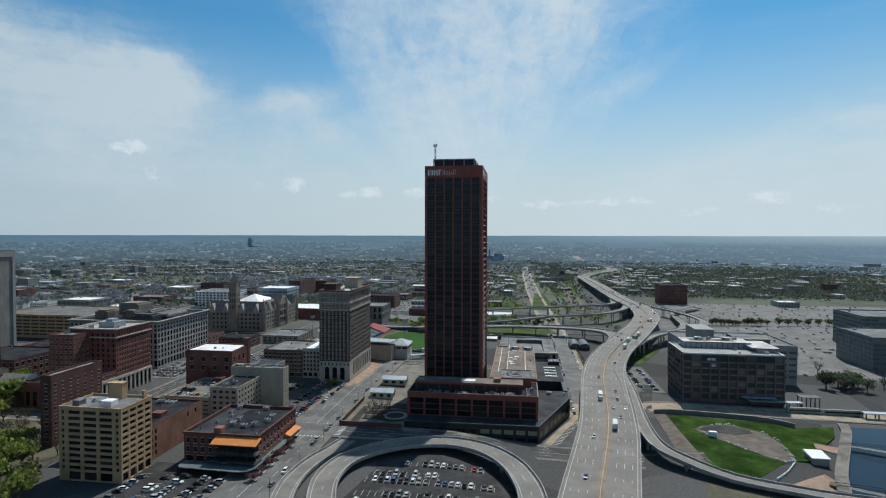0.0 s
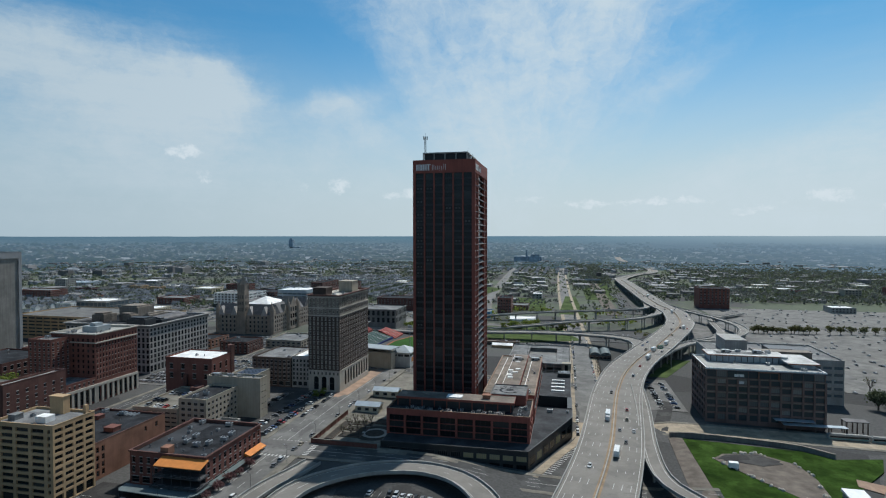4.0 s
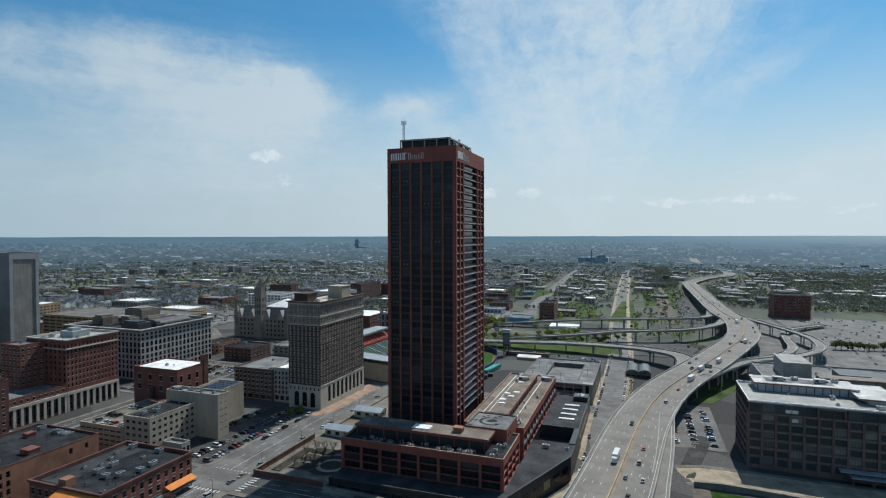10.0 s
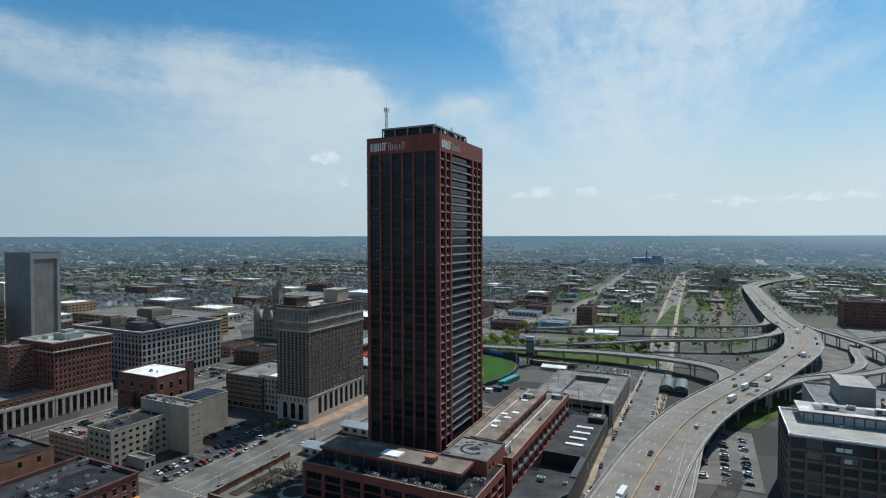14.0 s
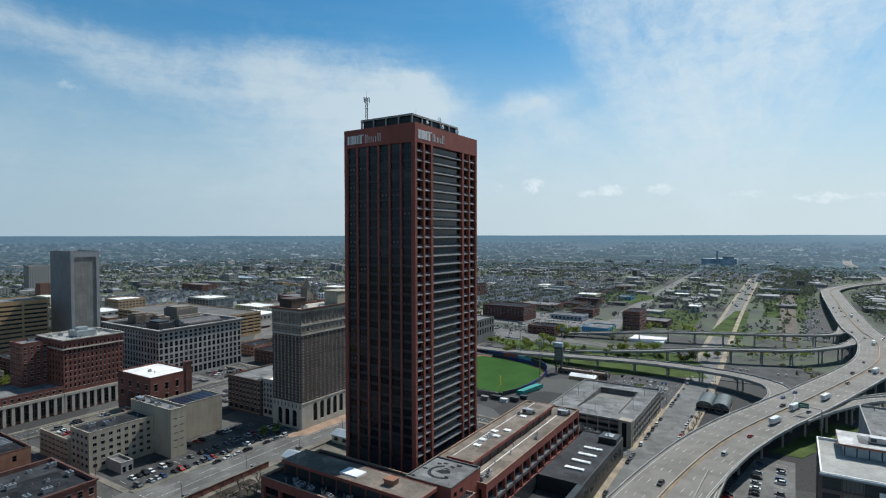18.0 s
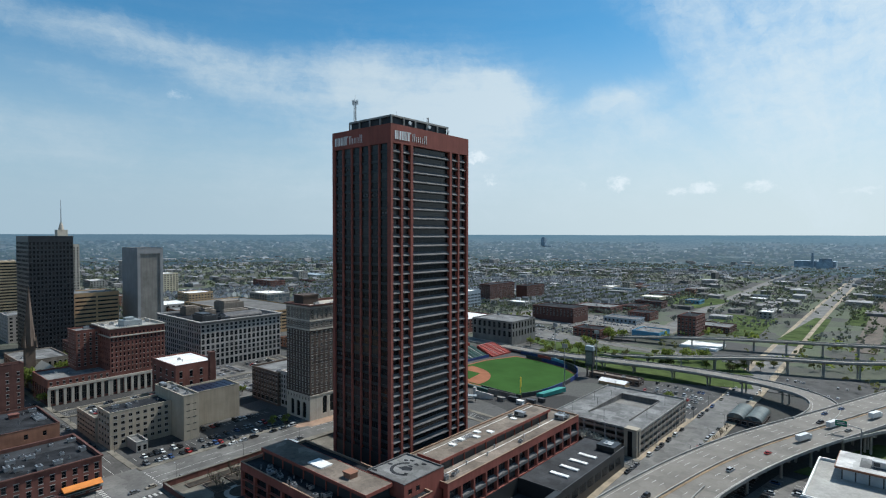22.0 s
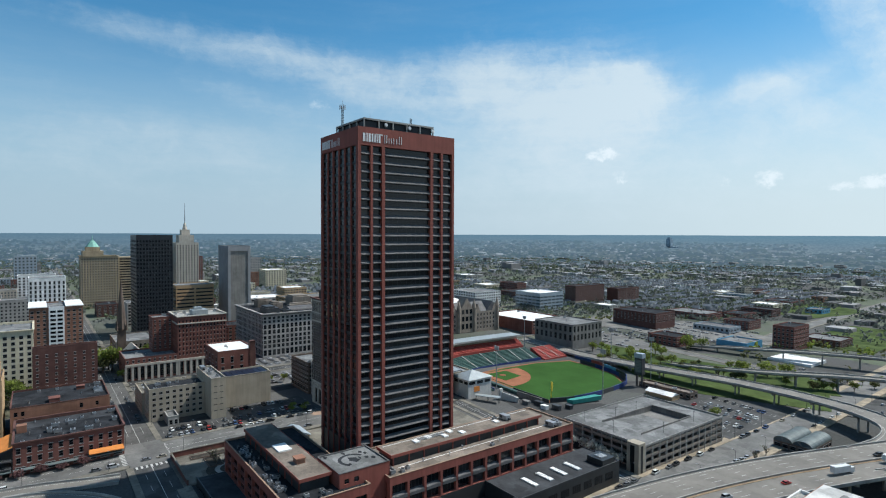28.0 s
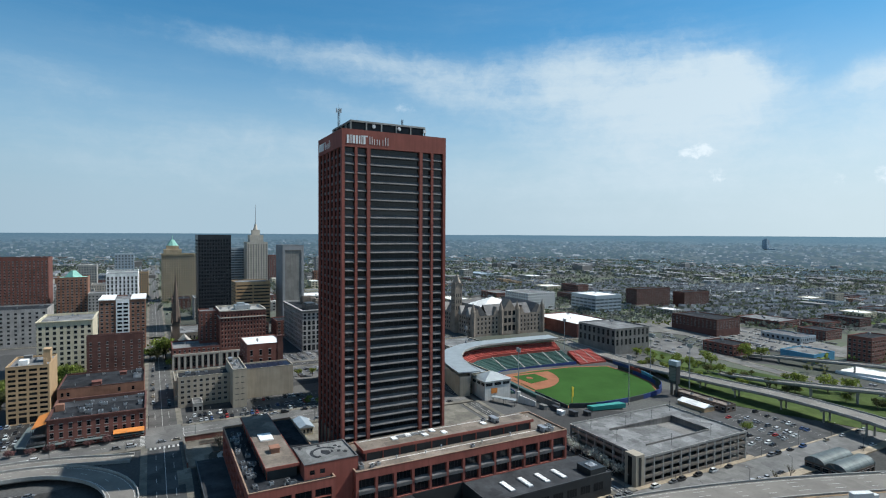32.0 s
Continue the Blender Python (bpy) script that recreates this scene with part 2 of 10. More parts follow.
# ---------- materials ----------
def mat(name, base, var=0.18, scale=0.15, fine=2.5, rough=0.85, metal=0.0, bump=0.25, tint=None, island=False, randv=0.0, streak=0.0, spec=0.3, leafy=0.0, patchy=0.0):
    m = bpy.data.materials.new(name)
    m.use_nodes = True
    t = m.node_tree
    b = t.nodes["Principled BSDF"]
    co = nd(t, "ShaderNodeTexCoord")
    geo = nd(t, "ShaderNodeNewGeometry")
    pos = geo.outputs["Position"]
    n1 = nd(t, "ShaderNodeTexNoise", ins={"Scale": scale, "Detail": 4.0, "Roughness": 0.6})
    n2 = nd(t, "ShaderNodeTexNoise", ins={"Scale": fine, "Detail": 3.0, "Roughness": 0.6})
    t.links.new(pos, n1.inputs["Vector"])
    t.links.new(pos, n2.inputs["Vector"])
    dark = tuple(c * (1 - var * 1.6) for c in base)
    light = tuple(min(1, c * (1 + var)) for c in (tint or base))
    r1 = nd(t, "ShaderNodeMapRange", ins={1: 0.3, 2: 0.7})
    t.links.new(n1.outputs[0], r1.inputs[0])
    c = mixc(t, r1.outputs[0], dark, light)
    r2 = nd(t, "ShaderNodeMapRange", ins={1: 0.25, 2: 0.75, 3: 1 - var * 0.7, 4: 1 + var * 0.5})
    t.links.new(n2.outputs[0], r2.inputs[0])
    g = nd(t, "ShaderNodeVectorMath", op="SCALE")
    t.links.new(c, g.inputs[0])
    t.links.new(r2.outputs[0], g.inputs["Scale"])
    c = g.outputs[0]
    if streak:
        mp = nd(t, "ShaderNodeMapping")
        mp.inputs["Scale"].default_value = (0.9, 0.9, 0.05)
        t.links.new(pos, mp.inputs[0])
        n3 = nd(t, "ShaderNodeTexNoise", ins={"Scale": 1.0, "Detail": 3.0})
        t.links.new(mp.outputs[0], n3.inputs["Vector"])
        r3 = nd(t, "ShaderNodeMapRange", ins={1: 0.35, 2: 0.65, 3: 1 - streak, 4: 1.0})
        t.links.new(n3.outputs[0], r3.inputs[0])
        g = nd(t, "ShaderNodeVectorMath", op="SCALE")
        t.links.new(c, g.inputs[0])
        t.links.new(r3.outputs[0], g.inputs["Scale"])
        c = g.outputs[0]
    if patchy:
        # repairs and stains: cells of other age, with dark seams
        wn = nd(t, "ShaderNodeTexNoise", ins={"Scale": 0.4, "Detail": 3.0})
        t.links.new(pos, wn.inputs["Vector"])
        wv = nd(t, "ShaderNodeVectorMath", op="MULTIPLY_ADD")
        wv.inputs[1].default_value = (1.6, 1.6, 0)
        t.links.new(wn.outputs["Color"], wv.inputs[0])
        t.links.new(pos, wv.inputs[2])
        vo = nd(t, "ShaderNodeTexVoronoi", ins={"Scale": 0.16})
        vo.distance = "CHEBYCHEV"
        t.links.new(wv.outputs[0], vo.inputs["Vector"])
        vs = nd(t, "ShaderNodeSeparateColor")
        t.links.new(vo.outputs["Color"], vs.inputs[0])
        spot = nd(t, "ShaderNodeTexNoise", ins={"Scale": 0.55, "Detail": 6.0, "Roughness": 0.7})
        t.links.new(pos, spot.inputs["Vector"])
        r6 = nd(t, "ShaderNodeMapRange", ins={1: 0.36, 2: 0.5, 3: 1 - patchy, 4: 1.0})
        t.links.new(spot.outputs[0], r6.inputs[0])
        r5 = nd(t, "ShaderNodeMapRange", ins={3: 1 - patchy, 4: 1 + patchy})
        t.links.new(vs.outputs[0], r5.inputs[0])
        g = nd(t, "ShaderNodeVectorMath", op="SCALE")
        t.links.new(c, g.inputs[0])
        t.links.new(m2(t, "MULTIPLY", r5.outputs[0], r6.outputs[0]), g.inputs["Scale"])
        c = g.outputs[0]
    if island or randv:
        src = geo.outputs["Random Per Island"] if island else nd(t, "ShaderNodeObjectInfo").outputs["Random"]
        r4 = nd(t, "ShaderNodeMapRange", ins={3: 1 - (randv or 0.3), 4: 1 + (randv or 0.3)})
        t.links.new(src, r4.inputs[0])
        g = nd(t, "ShaderNodeVectorMath", op="SCALE")
        t.links.new(c, g.inputs[0])
        t.links.new(r4.outputs[0], g.inputs["Scale"])
        c = g.outputs[0]
    t.links.new(c, b.inputs["Base Color"])
    b.inputs["Metallic"].default_value = metal
    b.inputs["Specular IOR Level"].default_value = spec
    rr = nd(t, "ShaderNodeMapRange", ins={1: 0.3, 2: 0.7, 3: max(0.03, rough - 0.1), 4: min(1, rough + 0.08)})
    t.links.new(n2.outputs[0], rr.inputs[0])
    t.links.new(rr.outputs[0], b.inputs["Roughness"])
    if bump:
        bp = nd(t, "ShaderNodeBump", ins={"Strength": bump, "Distance": 0.05})
        t.links.new(n2.outputs[0], bp.inputs["Height"])
        t.links.new(bp.outputs[0], b.inputs["Normal"])
    if leafy:
        # leaves let light through
        tl = nd(t, "ShaderNodeBsdfTranslucent")
        t.links.new(c, tl.inputs[0])
        ms = nd(t, "ShaderNodeMixShader")
        ms.inputs[0].default_value = leafy
        t.links.new(b.outputs[0], ms.inputs[1])
        t.links.new(tl.outputs[0], ms.inputs[2])
        t.links.new(ms.outputs[0], t.nodes["Material Output"].inputs[0])
    return m


def glassmat(name, base, rough=0.08, randv=0.6, spec=0.5):
    """Dark window glass seen from outside, each pane a little different (blinds, lights, depth of the room)."""
    m = bpy.data.materials.new(name)
    m.use_nodes = True
    t = m.node_tree
    b = t.nodes["Principled BSDF"]
    oi = nd(t, "ShaderNodeObjectInfo")
    geo = nd(t, "ShaderNodeNewGeometry")
    mix = m2(t, "FRACT", m2(t, "ADD", m2(t, "MULTIPLY", oi.outputs["Random"], 7.3), m2(t, "MULTIPLY", geo.outputs["Random Per Island"], 3.7)))
    r = nd(t, "ShaderNodeMapRange", ins={1: 0.72, 2: 1.0, 3: 0.0, 4: randv})
    t.links.new(mix, r.inputs[0])
    c = mixc(t, r.outputs[0], base, (0.28, 0.27, 0.25))
    t.links.new(c, b.inputs["Base Color"])
    b.inputs["Roughness"].default_value = rough
    b.inputs["Specular IOR Level"].default_value = spec
    n = nd(t, "ShaderNodeTexNoise", ins={"Scale": 0.6, "Detail": 1.0})
    t.links.new(geo.outputs["Position"], n.inputs["Vector"])
    bp = nd(t, "ShaderNodeBump", ins={"Strength": 0.06, "Distance": 0.1})
    t.links.new(n.outputs[0], bp.inputs["Height"])
    t.links.new(bp.outputs[0], b.inputs["Normal"])
    return m


M = {
    "red_conc": mat("red_precast", (0.250, 0.078, 0.058), 0.12, 0.08, 3, 0.8, streak=0.15),
    "ledge": mat("grey_precast", (0.112, 0.109, 0.108), 0.15, 0.2, 3, 0.8, streak=0.2),
    "brick_red": mat("brick_red", (0.176, 0.074, 0.058), 0.2, 0.12, 4, 0.9, streak=0.12),
    "brick_dark": mat("brick_dark", (0.115, 0.055, 0.045), 0.2, 0.12, 4, 0.9, streak=0.12),
    "brick_orange": mat("brick_orange", (0.26, 0.13, 0.085), 0.18, 0.12, 4, 0.9, streak=0.12),
    "brick_brown": mat("brick_brown", (0.135, 0.10, 0.08), 0.2, 0.12, 4, 0.9, streak=0.15),
    "tan": mat("tan_brick", (0.42, 0.285, 0.16), 0.12, 0.12, 4, 0.85, streak=0.1),
    "old_tan": mat("old_tan_stone", (0.36, 0.285, 0.185), 0.15, 0.12, 4, 0.85, streak=0.2),
    "ribbed": mat("ribbed_concrete", (0.24, 0.225, 0.20), 0.15, 0.1, 2, 0.85, streak=0.2),
    "cream": mat("cream_stone", (0.58, 0.51, 0.37), 0.12, 0.12, 4, 0.85, streak=0.12),
    "limestone": mat("limestone", (0.46, 0.415, 0.35), 0.12, 0.15, 4, 0.85, streak=0.15),
    "greystone": mat("grey_terracotta", (0.37, 0.345, 0.32), 0.14, 0.15, 4, 0.85, streak=0.15),
    "beige": mat("beige_concrete", (0.365, 0.32, 0.25), 0.1, 0.12, 4, 0.85, streak=0.15),
    "concrete": mat("concrete", (0.33, 0.32, 0.295), 0.16, 0.1, 2, 0.85, streak=0.15),
    "deck": mat("concrete_roadway", (0.168, 0.153, 0.133), 0.15, 0.05, 1.2, 0.8, bump=0.1, patchy=0.1),
    "conc_dark": mat("concrete_weathered", (0.20, 0.19, 0.175), 0.2, 0.1, 2, 0.9, streak=0.2),
    "roof_dark": mat("roof_felt_dark", (0.030, 0.032, 0.036), 0.35, 0.12, 1.2, 0.95, spec=0.08, patchy=0.35),
    "roof_black": mat("roof_membrane_black", (0.046, 0.048, 0.052), 0.3, 0.1, 1.2, 0.9, spec=0.15, patchy=0.2),
    "roof_brown": mat("roof_ballast_brown", (0.182, 0.150, 0.122), 0.25, 0.09, 1.5, 0.95, patchy=0.25),
    "roof_grey": mat("roof_grey", (0.165, 0.165, 0.162), 0.25, 0.1, 1.5, 0.9, patchy=0.3),
    "roof_white": mat("roof_white", (0.74, 0.73, 0.70), 0.1, 0.12, 1.5, 0.7, patchy=0.12),
    "roof_slate": mat("roof_slate", (0.105, 0.10, 0.10), 0.25, 0.2, 2, 0.7),
    "asphalt": mat("asphalt", (0.062, 0.061, 0.059), 0.22, 0.08, 1.0, 0.92, patchy=0.25),
    "crown_stone": mat("crown_stone", (0.23, 0.195, 0.165), 0.2, 0.3, 4, 0.88, streak=0.2),
    "roof_pale": mat("roof_pale", (0.50, 0.49, 0.465), 0.15, 0.12, 1.5, 0.8, patchy=0.2, spec=0.1),
    "asphalt_worn": mat("asphalt_worn", (0.094, 0.090, 0.084), 0.22, 0.08, 1.0, 0.92, patchy=0.22),
    "asphalt_pale": mat("asphalt_pale", (0.132, 0.127, 0.119), 0.2, 0.06, 1.0, 0.92, patchy=0.18),
    "asphalt_dark": mat("asphalt_dark", (0.036, 0.034, 0.032), 0.3, 0.08, 1.0, 0.92, patchy=0.4),
    "tan_paving": mat("tan_paving", (0.30, 0.245, 0.175), 0.2, 0.12, 1.5, 0.9, patchy=0.2),
    "lot_pale": mat("lot_pale", (0.155, 0.148, 0.135), 0.2, 0.05, 0.8, 0.92, patchy=0.2),
    "street_pale": mat("street_pale_concrete", (0.150, 0.146, 0.138), 0.2, 0.06, 1.0, 0.9, patchy=0.18),
    "paving": mat("paving", (0.165, 0.150, 0.122), 0.2, 0.12, 1.5, 0.9, patchy=0.22),
    "brick_paving": mat("brick_paving", (0.30, 0.20, 0.14), 0.2, 0.15, 2, 0.9),
    "grass": mat("grass", (0.050, 0.080, 0.022), 0.3, 0.06, 1.0, 0.95, tint=(0.070, 0.094, 0.032), spec=0.05),
    "turf": mat("turf", (0.036, 0.084, 0.020), 0.12, 0.05, 0.6, 0.95, spec=0.04),
    "dirt": mat("infield_clay", (0.26, 0.112, 0.064), 0.12, 0.1, 1.5, 0.95, spec=0.04),
    "gravel": mat("gravel", (0.125, 0.102, 0.082), 0.25, 0.2, 2, 0.95),
    "white_paint": mat("white_paint", (0.72, 0.72, 0.70), 0.06, 0.5, 4, 0.6),
    "road_paint": mat("road_paint", (0.47, 0.46, 0.43), 0.15, 0.5, 4, 0.7),
    "yellow": mat("yellow_paint", (0.72, 0.52, 0.06), 0.1, 0.5, 4, 0.6),
    "ochre": mat("barrier_rust", (0.235, 0.165, 0.10), 0.2, 0.2, 3, 0.9),
    "orange": mat("orange_awning", (0.55, 0.20, 0.045), 0.1, 0.3, 4, 0.75),
    "steel": mat("steel_grey", (0.36, 0.37, 0.38), 0.12, 0.4, 4, 0.45, metal=0.6),
    "steel_dark": mat("steel_dark", (0.06, 0.062, 0.065), 0.15, 0.4, 4, 0.5, metal=0.3),
    "tower_steel": mat("tower_steel", (0.034, 0.038, 0.044), 0.15, 0.3, 3, 0.4, metal=0.3),
    "dark": mat("dark_panel", (0.022, 0.023, 0.025), 0.2, 0.3, 3, 0.5),
    "bluegrey": mat("metal_blue_grey", (0.33, 0.38, 0.42), 0.12, 0.2, 2, 0.5, metal=0.2),
    "canopy": mat("canopy_metal", (0.30, 0.325, 0.33), 0.12, 0.15, 2, 0.45, metal=0.2),
    "green_seat": mat("seat_green", (0.035, 0.075, 0.065), 0.15, 0.3, 4, 0.6),
    "red_seat": mat("seat_red", (0.29, 0.058, 0.045), 0.15, 0.3, 4, 0.6),
    "blue": mat("blue_board", (0.03, 0.05, 0.16), 0.2, 0.3, 3, 0.6),
    "blue_clad": mat("blue_cladding", (0.10, 0.28, 0.42), 0.12, 0.3, 3, 0.6),
    "teal": mat("teal_sheet", (0.05, 0.26, 0.22), 0.12, 0.3, 3, 0.6),
    "green_copper": mat("green_copper", (0.20, 0.40, 0.33), 0.15, 0.3, 3, 0.7),
    "water": mat("water", (0.013, 0.012, 0.010), 0.3, 0.05, 0.9, 0.14, bump=0.2, spec=0.25),
    "gothic": mat("gothic_sandstone", (0.30, 0.245, 0.195), 0.16, 0.15, 4, 0.9, streak=0.2),
    "lawn": mat("lawn_green", (0.026, 0.058, 0.008), 0.3, 0.07, 1.0, 0.98, tint=(0.033, 0.060, 0.011), patchy=0.25, spec=0.03),
    "barrel_metal": mat("barrel_metal", (0.105, 0.125, 0.122), 0.2, 0.2, 2, 0.5, metal=0.2),
    # far works and tower: base colour paled and blued to carry haze
    "hazed_far": mat("hazed_brick", (0.27, 0.34, 0.40), 0.2, 0.03, 0.3, 0.9, patchy=0.2),
    # distance haze put into pale, greyed leaf colours; budding trees share one
    "pale_hazed_leaf": mat("hazed_leaf_green", (0.112, 0.142, 0.098), 0.2, 0.2, 2, 0.85, tint=(0.095, 0.112, 0.052), island=True, randv=0.4, leafy=0.4),
    "hazed_olive": mat("hazed_leaf_olive", (0.122, 0.134, 0.120), 0.2, 0.2, 2, 0.85, island=True, randv=0.4, leafy=0.4),
    "brick_new": mat("brick_brown_red", (0.168, 0.112, 0.096), 0.15, 0.12, 4, 0.9),
    "glass_new": glassmat("office_glass", (0.045, 0.058, 0.064), 0.12, 0.8, 0.4),
    "bark": mat("bark", (0.12, 0.095, 0.075), 0.25, 1, 6, 0.95),
    "leaf": mat("leaf_spring", (0.15, 0.19, 0.034), 0.25, 0.2, 2, 0.8, tint=(0.21, 0.25, 0.055), island=True, randv=0.35, leafy=0.5),
    "leaf_olive": mat("leaf_olive", (0.105, 0.110, 0.045), 0.25, 0.2, 2, 0.85, island=True, randv=0.35, leafy=0.5),
    "pink_bud": mat("pink_buds", (0.17, 0.088, 0.085), 0.2, 0.3, 2, 0.85, island=True, randv=0.3, leafy=0.4),
    "blossom": mat("blossom_white", (0.52, 0.52, 0.46), 0.12, 0.3, 2, 0.8, island=True, randv=0.2, leafy=0.4),
    "rubber": mat("rubber", (0.02, 0.02, 0.02), 0.1, 1, 4, 0.8),
    "glass": glassmat("window_glass", (0.010, 0.012, 0.014), 0.12, 0.16, 0.18),
    "glass_tower": glassmat("tower_glass", (0.010, 0.012, 0.014), 0.12, 0.12, 0.35),
    "glass_blue": glassmat("window_glass_blue", (0.075, 0.10, 0.115), 0.1, 0.6),
    "frame": mat("window_frame", (0.16, 0.15, 0.14), 0.1, 1, 4, 0.6),
    "frame_dark": mat("window_frame_dark", (0.035, 0.035, 0.036), 0.1, 1, 4, 0.6),
    "lodge_white": mat("lodge_white", (0.55, 0.535, 0.50), 0.1, 0.2, 3, 0.85, streak=0.12),
    "solar": mat("solar_panel", (0.012, 0.016, 0.032), 0.15, 0.3, 2, 0.4),
    "spandrel": mat("spandrel_dark", (0.030, 0.033, 0.035), 0.2, 0.2, 2, 0.4),
    "umber": mat("brick_umber", (0.088, 0.064, 0.053), 0.2, 0.12, 4, 0.9, streak=0.12),
    "brownstone": mat("brown_sandstone", (0.235, 0.20, 0.165), 0.16, 0.15, 4, 0.9, streak=0.2),
    "green_glass_wall": mat("green_grey_cladding", (0.12, 0.145, 0.145), 0.12, 0.2, 2, 0.45),
    "grey_tower": mat("tower_grey_concrete", (0.275, 0.275, 0.275), 0.08, 0.1, 2, 0.8, streak=0.1),
}


# ---------- mesh tools ----------
def ground_z(x, y):
    s = max(0.0, 0.030 * (x + 170) + 0.0213 * (y - 355))
    z = -15 * math.tanh(s / 13)
    # the low street round the annex
    f = lambda v, a, c: (lambda k: k * k * (3 - 2 * k))(min(1.0, max(0.0, (v - a) / (c - a))))
    if -75 < x < 60 and 150 < y < 420:
        z -= 3.6 * f(x, -75, -30) * (1 - f(x, 30, 60)) * (1 - f(y, 330, 420)) * f(y, 150, 230)
    # the canal's bed
    d = (x - 121.0) * 0.884 - (y - 238.0) * 0.468
    if d > -14 and 140 < y < 330 and x < 420:
        z -= 4.5 * f(d, -14, 8) * f(y, 150, 180) * (1 - f(y, 312, 328)) * (1 - f(x, 360, 420))
    r = math.hypot(x - 60, y - 120)
    if r > 3850:
        k = min(1.0, (r - 3850) / 800)
        z += (3 * k * k - 2 * k ** 3) * (108.5 - z)
    return z


class Mesh:
    """Collects vertices and faces in world metres."""

    def __init__(self):
        self.v, self.f, self.m = [], [], []

    def poly(self, pts, mi=0):
        n = len(self.v)
        self.v.extend(tuple(p) for p in pts)
        self.f.append(tuple(range(n, n + len(pts))))
        self.m.append(mi)
        return self

    def box(self, x0, x1, y0, y1, z0, z1, mi=0, bottom=True):
        n = len(self.v)
        self.v += [(x0, y0, z0), (x1, y0, z0), (x1, y1, z0), (x0, y1, z0), (x0, y0, z1), (x1, y0, z1), (x1, y1, z1), (x0, y1, z1)]
        fs = [(0, 1, 5, 4), (1, 2, 6, 5), (2, 3, 7, 6), (3, 0, 4, 7), (4, 5, 6, 7)] + ([(3, 2, 1, 0)] if bottom else [])
        for q in fs:
            self.f.append(tuple(n + i for i in q))
            self.m.append(mi)
        return self

    def prism(self, pts, z0, z1, mi=0, top=None):
        """pts anticlockwise in plan; z0 and z1 numbers or functions of x, y."""
        f0 = z0 if callable(z0) else (lambda x, y: z0)
        f1 = z1 if callable(z1) else (lambda x, y: z1)
        n, k = len(self.v), len(pts)
        self.v += [(x, y, f0(x, y)) for x, y in pts] + [(x, y, f1(x, y)) for x, y in pts]
        for i in range(k):
            j = (i + 1) % k
            self.f.append((n + i, n + j, n + k + j, n + k + i))
            self.m.append(mi)
        self.f += [tuple(range(n + k, n + 2 * k)), tuple(range(n + k - 1, n - 1, -1))]
        self.m += [mi if top is None else top, mi]
        return self

    def cone(self, x, y, z0, z1, r0, r1, n=10, mi=0):
        b = len(self.v)
        for z, r in ((z0, r0), (z1, r1)):
            self.v += [(x + r * math.cos(6.28319 * i / n), y + r * math.sin(6.28319 * i / n), z) for i in range(n)]
        for i in range(n):
            j = (i + 1) % n
            self.f.append((b + i, b + j, b + n + j, b + n + i))
            self.m.append(mi)
        self.f += [tuple(range(b + n, b + 2 * n)), tuple(range(b + n - 1, b - 1, -1))]
        self.m += [mi, mi]
        return self

    def rod(self, a, b, r, n=5, mi=0, r2=None):
        a, b = Vector(a), Vector(b)
        d = (b - a).normalized()
        u = d.orthogonal().normalized()
        w = d.cross(u)
        k = len(self.v)
        for p, q in ((a, r), (b, r if r2 is None else r2)):
            self.v += [tuple(p + q * (math.cos(6.28319 * i / n) * u + math.sin(6.28319 * i / n) * w)) for i in range(n)]
        for i in range(n):
            j = (i + 1) % n
            self.f.append((k + i, k + j, k + n + j, k + n + i))
            self.m.append(mi)
        self.f += [tuple(range(k + n, k + 2 * n)), tuple(range(k + n - 1, k - 1, -1))]
        self.m += [mi, mi]
        return self

    def data(self, name, mats, origin=(0, 0, 0), smooth=False):
        me = bpy.data.meshes.new(name)
        o = origin
        me.from_pydata([(x - o[0], y - o[1], z - o[2]) for x, y, z in self.v], [], self.f)
        for q in mats if isinstance(mats, (list, tuple)) else [mats]:
            me.materials.append(q)
        me.polygons.foreach_set("material_index", self.m)
        if smooth:
            me.polygons.foreach_set("use_smooth", [True] * len(self.f))
        me.update()
        return me


def root(name, x, y, z, label, category, group="", kind=""):
    ob = new(name)
    ob.empty_display_size = 1.0
    ob.location = (x, y, z)
    return tagged(ob, label, category, group, kind)


def part(name, me, mats, parent, label="", at=None, smooth=False):
    """One mesh object under a thing. me: a Mesh in world metres, or mesh data placed at `at`."""
    base = Vector(parent.location) if parent.parent is None else Vector(parent.parent.location) + Vector(parent.location)
    if isinstance(me, Mesh):
        o = Vector(at) if at is not None else base
        data = me.data(name, mats, o, smooth)
        loc = o - base
    else:
        data, loc = me, Vector(at) - base
    ob = new(name, data)
    ob.parent = parent
    ob.location = loc
    if label:
        tagged(ob, label)
    return ob


def thing(name, me, mats, label, category, at=(0, 0, 0), group="", kind="", smooth=False):
    ob = new(name, me.data(name, mats, at, smooth))
    ob.location = at
    return tagged(ob, label, category, group, kind)


# ---------- facades ----------
FACE = {"S": ((1, 0), (0, -1)), "E": ((0, 1), (1, 0)), "N": ((-1, 0), (0, 1)), "W": ((0, -1), (-1, 0))}
PANES = {}


